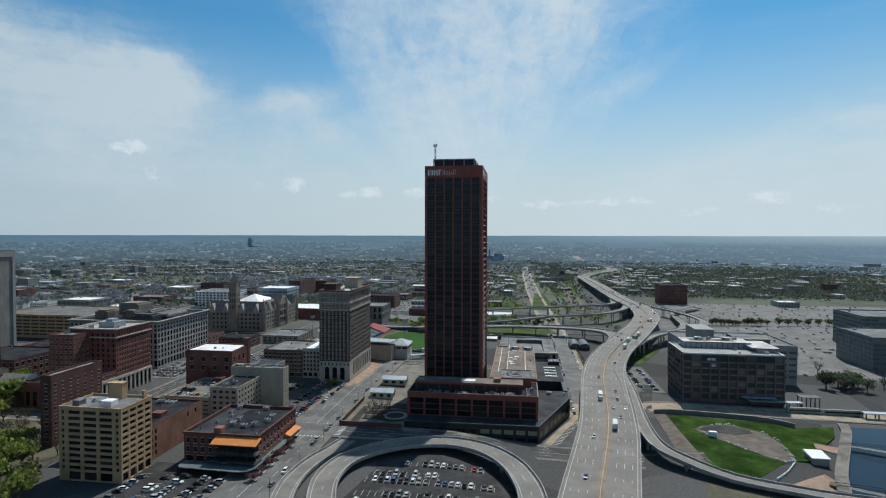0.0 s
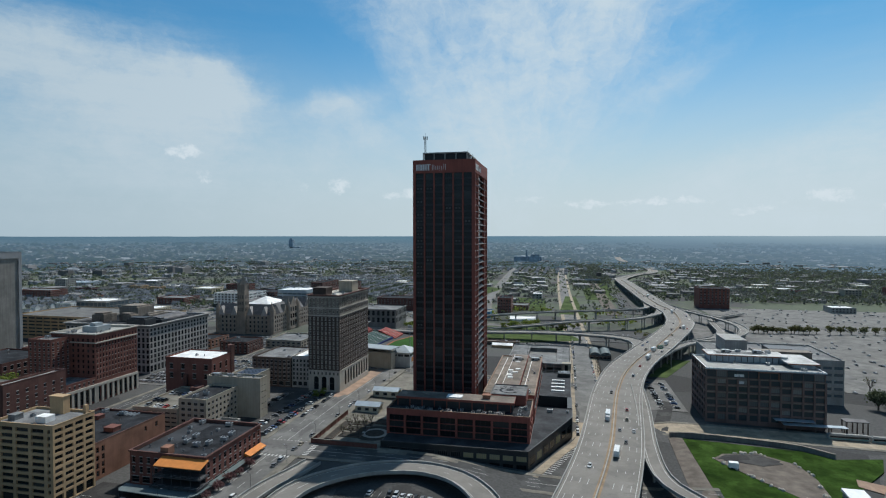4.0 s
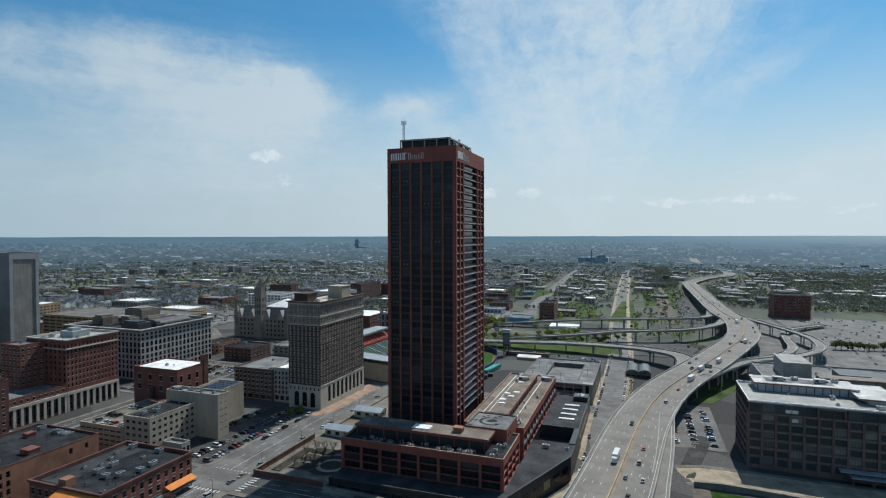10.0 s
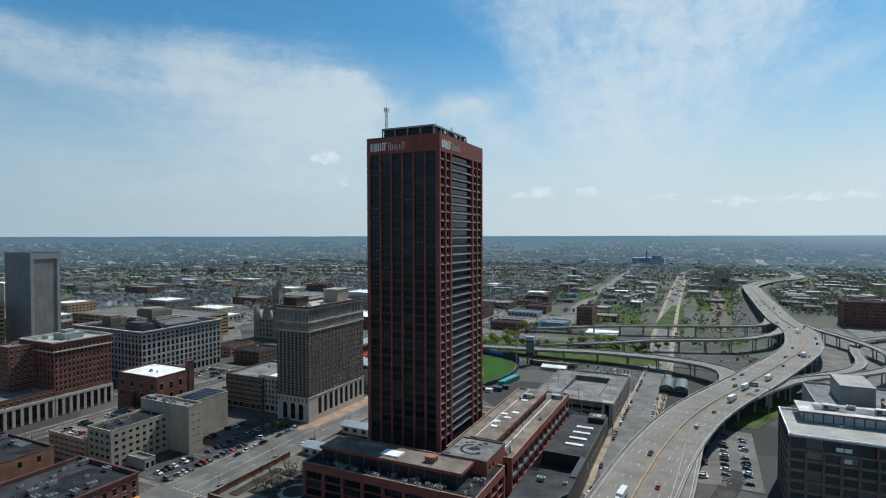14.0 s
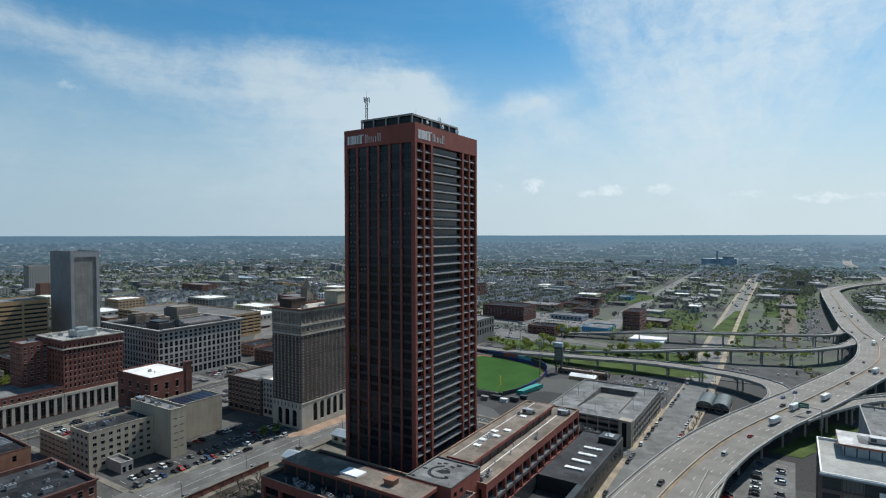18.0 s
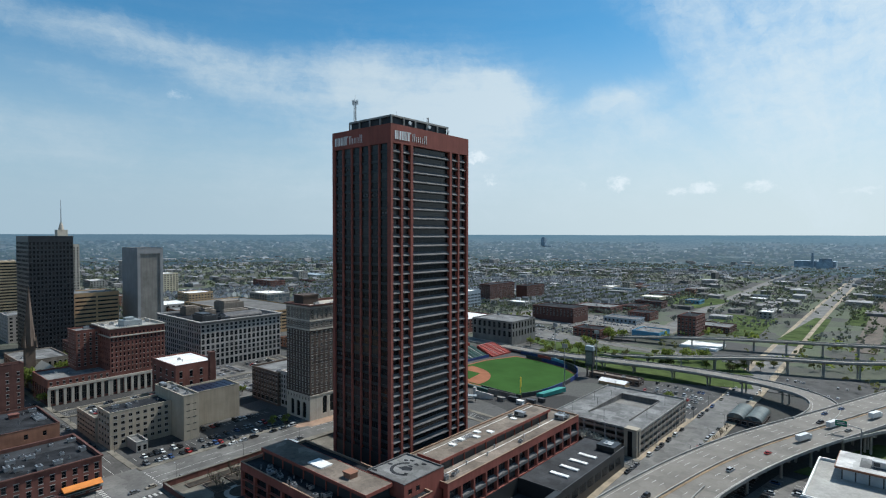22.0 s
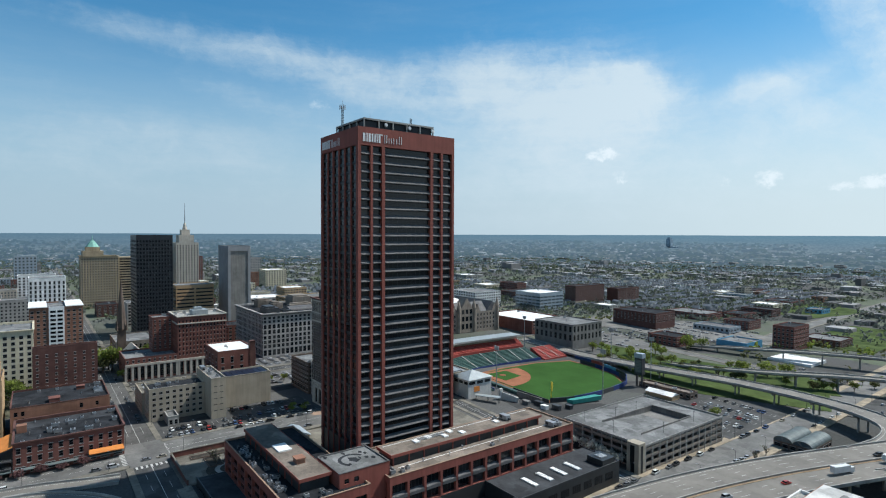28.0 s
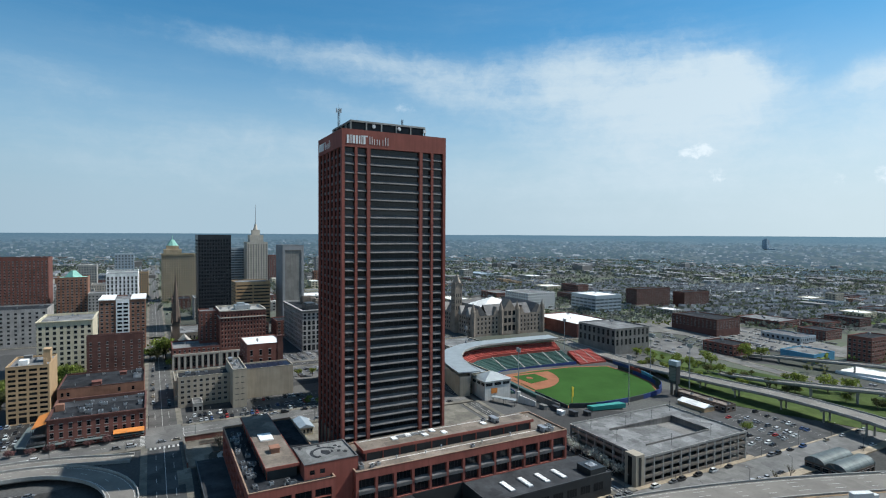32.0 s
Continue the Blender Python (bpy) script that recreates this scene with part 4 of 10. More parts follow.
    for _ in range(34000):
        r = 2000 + 2280 * rnd.random() ** 0.85
        a = radians(rnd.uniform(-114, 50))
        x, y = 60 + r * math.sin(a), 120 + r * math.cos(a)
        if noise.noise((x * 0.0022, y * 0.0022, 6)) < -0.3:
            continue
        z = ground_z(x, y)
        k = min(1.5, r / 2300)
        w, d, h = rnd.uniform(3, 9) * k, rnd.uniform(3, 9) * k, rnd.uniform(3.5, 9) * k
        if rnd.random() < 0.05:
            w, h = w * 3.5, h * 1.3
        p, q = rnd.uniform(0.3, 1.0), rnd.uniform(0.3, 1.0)
        n = len(c.v)
        c.v += [(x - w, y - d, z), (x + w, y - d, z), (x + w, y + d, z), (x - w, y + d, z), (x - w * p, y - d * q, z + h * q), (x + w * q, y - d * p, z + h), (x + w * p, y + d * q, z + h * p), (x - w * q, y + d * p, z + h)]
        for f in ((0, 1, 5, 4), (1, 2, 6, 5), (2, 3, 7, 6), (3, 0, 4, 7), (4, 5, 6, 7)):
            c.f.append(tuple(n + i for i in f))
            c.m.append(0)
    thing("distant_roofscape", c, hazy("painted_haze_clumps", True), "far woods, roofs and sheds with painted haze towards the horizon", "backdrop", kind="stuff")


build_backdrop()


def road(name, pts, width, m="asphalt_pale", lift=0.10, label="grey asphalt city street", lines=True, walk_w=3.0, pave="paving"):
    line = draped(pts, 10, 0)
    keep_clear([np.array(p) for p in line], width / 2 + 3)
    ob = root(name, *line[0], label, "road", kind="structure")
    part("carriageway", sweep(Mesh(), line, -width / 2, width / 2, -0.4, lift), M[m], ob)
    if walk_w:
        for s in (-1, 1):
            a, c = sorted((s * width / 2, s * (width / 2 + walk_w)))
            part("pavement", sweep(Mesh(), line, a, c, -0.4, lift + 0.15), M[pave], ob, "pale concrete pavement with kerb")
    if lines:
        fine = draped(pts, 3.0, 0)
        b = Mesh()
        dashes(b, fine, 0.0, 0.22, lift + 0.02, 1e9, 0)
        for o in (-width / 4, width / 4):
            dashes(b, fine, o, 0.18, lift + 0.02, 4, 7)
        tagged(part("lane_marking", b, M["road_paint"], ob), kind="stuff")
    return ob


road("street", [(-155, 60), (-155, 160), (-155.5, 236.5)], 24, "asphalt_pale", walk_w=4)
road("street", [(-155.6, 254.5), (-156, 300), (-156, 432)], 24, "asphalt_pale", walk_w=4)
patch("street_junction", [(-172, 236.2), (-139, 236.2), (-139, 254.8), (-172, 254.8)], 0.25, "asphalt_pale", "worn pale asphalt street junction", "road")
road("street", [(60, 245), (-60, 245), (-110, 245), (-139.2, 245)], 15, "asphalt", 0.12, "asphalt street below the tower garden")
road("street", [(-171.8, 245), (-200, 245), (-450, 245), (-1400, 245), (-2300, 245)], 15, "asphalt_worn", 0.12, "worn asphalt street running dead straight between city blocks")
road("street", [(8, 280), (7, 400), (6, 600), (0, 782), (-12, 1200), (-24, 1911), (-30, 2300)], 18, "street_pale", 0.11, "pale asphalt street with parked cars along both kerbs", False, 5.0, "tan_paving")
road("street", [(-700, 432), (-330, 430), (-60, 430), (-2, 430)], 8, "asphalt", 0.13, "asphalt cross street")
road("street", [(-290, 253), (-290, 340), (-292, 600), (-300, 1100)], 12, "asphalt", 0.12, "asphalt cross street")
road("street", [(-130, 850), (-153, 1025), (-183, 1609), (-210, 2300)], 15, "street_pale", 0.1, "long straight asphalt street", False)
road("street", [(20, 340), (110, 345), (260, 347), (420, 350)], 18, "tan_paving", 0.1, "pale street with tram rails", False)
road("street", [(-400, 512), (-443, 553), (-558, 647), (-640, 745), (-760, 900)], 13, "asphalt_pale", 0.12, "pale asphalt avenue running slantwise between lots", False)
road("street", [(-480, 60), (-470, 400), (-470, 900)], 11, "asphalt", 0.12, "asphalt cross street", False)
road("street", [(-900, 600), (-420, 722), (-265, 738), (-188, 734), (-124, 729), (-75, 732), (-40, 752), (60, 810)], 12, "asphalt_pale", 0.12, "curving asphalt road past green verges", False)

road("street", [(200, 960), (209, 872), (213, 743), (220, 631), (230, 520)], 11, "street_pale", 0.2, "pale road beside the wide parking lot", False, 0)
M["park"] = mat("park_ground", (0.062, 0.064, 0.035), 0.35, 0.06, 0.8, 0.95, tint=(0.085, 0.078, 0.05))
for nm, pts, m, lab in (
    ("parking_lot", [(-203, 255), (-169, 255), (-169, 345), (-206, 345)], "asphalt", "asphalt parking lot with parked cars"),
    ("parking_lot", [(-112, 160), (-40, 160), (-38, 190), (-50, 210), (-78, 218), (-104, 203)], "asphalt_dark", "dark cracked asphalt parking lot inside the ramp loop"),
    ("parking_lot", [(-212, 90), (-168, 90), (-168, 191), (-212, 191)], "asphalt_dark", "asphalt parking lot with parked cars"),
    ("parking_lot", [(-60, 535), (-4, 527), (-4, 640), (-70, 600)], "asphalt", "asphalt parking lot with rows of cars"),
    ("parking_lot", [(205, 470), (440, 440), (640, 520), (640, 1020), (215, 1020)], "lot_pale", "wide pale asphalt parking lot"),
    ("parking_lot", [(130, 560), (214, 530), (212, 760), (205, 980), (160, 980), (140, 760)], "asphalt_pale", "pale asphalt lots below the highway ramps"),
    ("parking_lot", [(40, 380), (72, 380), (72, 470), (55, 470)], "asphalt_pale", "pale asphalt parking lot beside the highway"),
    ("parking_lot", [(-330, 395), (-235, 395), (-235, 425), (-330, 425)], "asphalt", "asphalt parking lot with parked cars"),
    ("parking_lot", [(-235, 690), (-175, 690), (-175, 740), (-260, 760)], "asphalt_pale", "asphalt parking lot with parked cars"),
    ("parking_lot", [(-330, 336), (-240, 336), (-240, 392), (-330, 392)], "asphalt_pale", "asphalt parking lot full of cars"),
    ("parking_lot", [(-345, 440), (-245, 440), (-245, 535), (-345, 535)], "asphalt", "worn asphalt parking lot between low shops"),
    ("parking_lot", [(-560, 560), (-470, 560), (-440, 700), (-560, 715)], "lot_pale", "pale asphalt parking lot with rows of cars"),
    ("parking_lot", [(-640, 700), (-540, 715), (-540, 840), (-650, 830)], "asphalt_pale", "asphalt parking lot with rows of cars"),
    ("lawn", [(-534, 1218), (-447, 1240), (-430, 1440), (-580, 1455)], "grass", "wide green field among houses"),
    ("rail_bed", [(54, 880), (76, 880), (70, 1580), (50, 1580)], "gravel", "brown gravel rail bed running dead straight"),
    ("parking_lot", [(80, 900), (114, 900), (112, 1250), (84, 1250)], "asphalt", "asphalt yard beside the highway"),
    ("parking_lot", [(-80, 690), (-14, 718), (-16, 775), (-50, 770)], "asphalt", "asphalt parking lot under the ramps"),
    ("parking_lot", [(18, 640), (70, 640), (90, 720), (60, 730), (16, 705)], "asphalt", "asphalt parking lot under the ramps"),
    ("park_ground", [(-374, 160), (-262, 160), (-262, 188), (-276, 200), (-277, 240), (-374, 248)], "park", "olive park ground with worn paths below trees"),
    ("rail_cutting", [(43, 338), (52, 338), (67, 402), (58, 404)], "asphalt_dark", "dark rail cutting beside the elevated highway"),
    ("paved_plaza", [(-140, 255), (-104, 255), (-104, 420), (-140, 420)], "paving", "pale paved plaza beside the tower"),
    ("paved_walk", [(-168, 300), (-142, 300), (-142, 420), (-168, 420)], "brick_paving", "tan brick-paved street crossing"),
    ("lawn", [(57.7, 306), (57.8, 231), (76, 226), (95, 247), (104, 254), (113, 256), (126, 274), (150, 305), (158, 322), (131, 313), (119, 321), (57, 324)], "lawn", "mown green lawn by the canal"),
    ("earth_verge", [(40, 150), (110, 150), (108, 199), (66, 210), (46, 226), (38, 240), (33, 200)], "park", "dark weedy ground below the off-ramp"),
    ("earth_verge", [(47, 240), (57.6, 232), (57.4, 324), (50, 326)], "gravel", "bare earth strip below the off-ramp"),
    ("lawn", [(-84, 590), (-20, 625), (10, 640), (-12, 700), (-39, 736), (-130, 690), (-150, 620)], "grass", "green verge between the ramps"),
    ("lawn", [(60, 480), (75, 480), (110, 560), (90, 560)], "grass", "green verge beside the highway"),
    ("lawn", [(-250, 690), (-173, 655), (-127, 640), (-60, 650), (0, 690), (-30, 735), (-100, 712), (-168, 695)], "grass", "green verge along the road"),
    ("parking_lot", [(-345, 740), (-262, 795), (-205, 785), (-150, 835), (-120, 900), (-240, 935), (-350, 900)], "lot_pale", "wide pale asphalt parking lot with cars"),
    ("lawn", [(-560, 880), (-470, 860), (-400, 900), (-330, 1010), (-520, 1040)], "grass", "green park among low blocks"),
    ("lawn", [(30, 1100), (90, 1100), (95, 1500), (30, 1500)], "grass", "green strip beside the highway"),
    ("lawn", [(-118, 900), (-40, 900), (-50, 1100), (-120, 1100)], "grass", "green strip beside the street"),
    ("lawn", [(-420, 1180), (-180, 1120), (-150, 1300), (-420, 1400)], "grass", "wide green field among houses"),
    ("lawn", [(-20, 870), (20, 870), (10, 1150), (-10, 1150)], "grass", "green strip beside the street"),
    ("gravel_oval", [(67, 295), (74, 304), (93, 310), (108, 298), (110, 280), (108, 262), (104, 253), (97, 252), (86, 266), (75, 282)], "gravel", "grey gravel oval on the lawn"),
):
    patch(nm, pts, (0.06 if m != "gravel" else 0.2) + (0.24 if pts[0][1] > 560 else 0.0), m, lab)
patch("gravel_bed", [(69.5, 296), (75, 303), (92, 308), (101, 301), (97, 295), (82, 292)], 0.27, "asphalt_dark", "dark crushed stone bed on the gravel oval")
water = thing("canal", Mesh().poly([(100, 190, -8.9), (330, 150, -8.9), (380, 320, -8.9), (166, 322, -8.9), (112, 222, -8.9)]), M["water"], "dark still canal water", "water", kind="structure")

# ---------- the tower ----------
TX0, TX1, TY0, TY1, TTOP, TBASE, TFL = -101.8, -62.7, 315.6, 368.4, 157.6, 0.0, 149.6
N_FLOORS = 33
FL0 = 16.5
FH = (TFL - FL0) / N_FLOORS


def ledge_mesh(width):
    """A precast sunshade sill: sloping top, upright lip, ends cut back; local y along the wall, x outwards."""
    b = Mesh()
    prof = [(-1.5, 0.0), (-0.15, 0.0), (0.0, 0.10), (0.0, 0.34), (-0.12, 0.44), (-1.5, 1.72)]
    k = len(prof)
    ys = (-width / 2, -width / 2 + 0.5, width / 2 - 0.5, width / 2)
    for y, cut in zip(ys, (0.45, 0.0, 0.0, 0.45)):
        b.v += [(min(x, -cut) if x > -cut else x, y, z) for x, z in prof]
    for s in range(3):
        for i in range(k):
            j = (i + 1) % k
            b.f.append((s * k + i, s * k + k + i, s * k + k + j, s * k + j)[::-1])
            b.m.append(0)
    b.f += [tuple(range(k)), tuple(range(4 * k - 1, 3 * k - 1, -1))]
    b.m += [0, 0]
    return b.data("ledge", M["ledge"])


def build_tower():
    tw = root("office_tower", (TX0 + TX1) / 2, (TY0 + TY1) / 2, TBASE, "tall red-brown concrete office tower with dark recessed window bays", "skyscraper")
    # dark core behind the piers
    core = Mesh().box(TX0 + 1.6, TX1 - 1.7, TY0 + 1.3, TY1 - 1.3, TBASE, TFL + 0.5)
    part("core_wall", core, M["dark"], tw, "dark recessed wall behind the piers")
    band = Mesh().box(TX0, TX1, TY0, TY1, TFL, TTOP - 1.0)
    for a in ((TX0, TX1, TY0, TY0 + 0.6), (TX0, TX1, TY1 - 0.6, TY1), (TX0, TX0 + 0.6, TY0 + 0.6, TY1 - 0.6), (TX1 - 0.6, TX1, TY0 + 0.6, TY1 - 0.6)):
        band.box(*a, TTOP - 1.0, TTOP)
    part("crown_band", band, M["red_conc"], tw, "smooth red-brown crown band")
    part("roof", Mesh().poly([(TX0 + 0.6, TY0 + 0.6, TTOP - 0.99), (TX1 - 0.6, TY0 + 0.6, TTOP - 0.99), (TX1 - 0.6, TY1 - 0.6, TTOP - 0.99), (TX0 + 0.6, TY1 - 0.6, TTOP - 0.99)]), M["roof_dark"], tw)
    # corner piers
    for x0, x1, y0, y1 in ((TX0, TX0 + 1.7, TY0, TY0 + 1.4), (TX1 - 2.1, TX1, TY0, TY0 + 1.4), (TX0, TX0 + 1.7, TY1 - 1.4, TY1), (TX1 - 2.1, TX1, TY1 - 1.4, TY1)):
        part("corner_pier", Mesh().box(x0, x1, y0, y1, TBASE, TFL), M["red_conc"], tw)
    # the narrow face: six bays of dark glass between red fins
    bx0, bx1, fin = TX0 + 1.7, TX1 - 2.1, 0.95
    bw = (bx1 - bx0 - 5 * fin) / 6
    span = Mesh().box(-bw / 2, bw / 2, -0.12, 0.3, -0.55, 0.55).data("spandrel", M["spandrel"])
    for side, y, s in (("S", TY0, 1), ("N", TY1, -1)):
        for i in range(5):
            x = bx0 + bw + i * (bw + fin)
            a, c = sorted((y + 0.15 * s, y + 1.35 * s))
            part("fin", Mesh().box(x, x + fin, a, c, TBASE, TFL), M["red_conc"], tw)
        if side == "N":
            continue
        for i in range(6):
            x = bx0 + bw / 2 + i * (bw + fin)
            for k in range(N_FLOORS):
                z = FL0 + FH * k
                part("window", pane_mesh("S", bw, FH - 1.1, "glass_tower", "frame_dark", 6, None), None, tw, at=(x, y + 0.95, z + 0.55 + FH / 2))
                part("spandrel", span, None, tw, at=(x, y + 0.9, z + 0.55))
    # pale panels that stand in for lit windows in a few rooms
    blind = Mesh().box(-0.55, 0.55, -0.06, 0, -0.5, 0.5).data("blind", M["ledge"])
    for i, floors in ((0, (6, 9, 14, 17, 18, 20, 21, 22, 23, 24, 25, 26, 28, 30)), (1, (11, 19, 26, 30)), (3, (27,)), (4, (22, 27)), (5, (25,))):
        for k in floors:
            x = bx0 + bw / 2 + i * (bw + fin)
            for dx in (-1.1, 0.9):
                part("blind", blind, None, tw, at=(x + dx, TY0 + 0.84, FL0 + FH * (k + 0.62)))
    # the broad face: sunshade ledges in five bays
    bays = ((1.4, 6.2), (7.4, 12.0), (13.6, 38.6), (40.2, 44.8), (46.0, 50.8))
    for face, x, s in (("E", TX1, 1), ("W", TX0, -1)):
        for (a0, a1), (b0, b1) in zip(bays[:-1], bays[1:]):
            p, q = sorted((x, x - 1.6 * s))
            part("fin", Mesh().box(p, q, TY0 + a1, TY0 + b0, TBASE, TFL), M["red_conc"], tw)
        if face == "W":
            continue
        for a, c in bays:
            lm = ledge_mesh(c - a)
            for k in range(N_FLOORS):
                z = FL0 + FH * k
                yc = TY0 + (a + c) / 2
                part("ledge", lm, None, tw, at=(x - 0.05, yc, z))
                part("window", pane_mesh("E", c - a, FH - 1.25, "glass_tower", "frame_dark", 12 if c - a > 10 else 4, None), None, tw, at=(x - 1.62, yc, z + 1.2 + (FH - 1.25) / 2))
    # low reach of the tower down to the plaza
    part("base_wall", Mesh().box(TX0 + 0.6, TX1 - 0.6, TY0 + 0.5, TY1 - 0.5, -1.0, FL0 - 1.5), M["spandrel"], tw, "dark glass base storeys")
    # plant room on the roof
    px0, px1, py0, py1, pz = -97.0, -68.5, 321.5, 360.0, 163.0
    part("plant_room", Mesh().box(px0 + 0.8, px1 - 0.8, py0 + 0.8, py1 - 0.8, TTOP - 1, pz - 1.2), M["dark"], tw, "dark louvred plant room")
    fr = Mesh()
    for a in ((px0, px1, py0, py0 + 0.7), (px0, px1, py1 - 0.7, py1), (px0, px0 + 0.7, py0 + 0.7, py1 - 0.7), (px1 - 0.7, px1, py0 + 0.7, py1 - 0.7)):
        fr.box(*a, pz - 0.8, pz)
    part("screen_frame", fr, M["concrete"], tw, "pale grey frame round the plant room")
    part("plant_room_roof", Mesh().box(px0 + 0.7, px1 - 0.7, py0 + 0.7, py1 - 0.7, pz - 1.2, pz - 0.75), M["roof_dark"], tw)
    for i in range(5):
        for y in (py0, py1 - 0.6):
            x = px0 + (px1 - px0 - 0.6) * i / 4
            part("screen_post", Mesh().box(x, x + 0.6, y, y + 0.6, TTOP - 1, pz - 0.8), M["concrete"], tw)
    for i in range(1, 5):
        y = py0 + (py1 - py0 - 0.6) * i / 5
        for x in (px0, px1 - 0.6):
            part("screen_post", Mesh().box(x, x + 0.6, y, y + 0.6, TTOP - 1, pz - 0.8), M["concrete"], tw)
    # plain sign shapes on the crown band
    W = M["white_paint"]
    for face in "SE":
        def sign(u0, u1, z0, z1, lab="white sign shape"):
            if face == "S":
                part("sign_shape", Mesh().box(TX0 + u0, TX0 + u1, TY0 - 0.15, TY0 - 0.004, z0, z1), W, tw, lab)
            else:
                part("sign_shape", Mesh().box(TX1 + 0.004, TX1 + 0.15, TY0 + u0, TY0 + u1, z0, z1), W, tw, lab)
        z0, z1 = 151.2, 154.9
        k = 1.0 if face == "S" else 1.07
        for a, c in ((2.2, 3.0), (3.4, 3.75), (4.2, 4.55), (4.9, 5.7), (6.2, 7.0), (7.5, 8.1), (8.6, 9.0), (9.5, 10.4)):
            sign(a * k, c * k, z0, z1)
        sign(8.5 * k, 11.4 * k, z1 - 0.35, z1 + 0.15)
        for a, c in ((12.3, 12.55), (13.3, 13.55), (14.4, 14.62), (15.6, 15.82), (16.7, 16.92), (18.2, 18.42), (19.5, 19.72), (20.6, 20.82)):
            sign(a * k, c * k, z0 + 0.1, z1 - (1.1 if a > 14 and a < 19 else 0.0))
    # masts
    def mast(x, y, z, h, w, head):
        b = Mesh()
        legs = [(x - w / 2, y - w / 3), (x + w / 2, y - w / 3), (x, y + w * 0.6)]
        for lx, ly in legs:
            b.rod((lx, ly, z), (lx, ly, z + h), 0.10, 4)
        n = max(2, int(h / 1.2))
        for i in range(n):
            for j in range(3):
                p, q = legs[j], legs[(j + 1) % 3]
                b.rod((*p, z + h * i / n), (*q, z + h * (i + 1) / n), 0.05, 3)
                b.rod((*p, z + h * i / n), (*q, z + h * i / n), 0.05, 3)
        ob = part("lattice_mast", b, M["steel_dark"], tw, "dark lattice antenna mast")
        c = Mesh()
        if head:
            for i in range(6):
                a = i * 1.047
                px, py = x + 1.3 * math.cos(a), y + 1.3 * math.sin(a)
                c.rod((x, y, z + h - 0.9), (px, py, z + h - 0.9), 0.05, 3)
                c.box(px - 0.13, px + 0.13, py - 0.13, py + 0.13, z + h - 1.9, z + h + 0.3)
            c.rod((x, y, z + h), (x, y, z + h + 2.6), 0.05, 4)
            part("aerial_panels", c, M["steel"], tw)
    mast(-96.0, 324.5, TTOP - 1, 17.0, 1.0, True)
    mast(-72.0, 349.0, pz - 0.8, 4.2, 0.8, False)
    rnd = random.Random(4)
    for i in range(16):
        x = rnd.choice((px0 + 0.3, px1 - 0.3, rnd.uniform(px0, px1)))
        y = rnd.uniform(py0 + (14 if i > 6 else 0), py1)
        part("whip_aerial", Mesh().rod((x, y, pz - 0.8), (x, y, pz + rnd.uniform(0.8, 2.8)), 0.05, 4), M["steel"], tw)
    for x, y in ((px1 + 0.2, 346.0), (px1 + 0.2, 359.5), (px1 + 0.2, 333.0)):
        b = Mesh().rod((x - 0.2, y, pz - 2.2), (x + 0.25, y, pz - 2.2), 0.95, 12, r2=0.75)
        part("dish", b, M["white_paint"], tw, "white dish aerial")


build_tower()


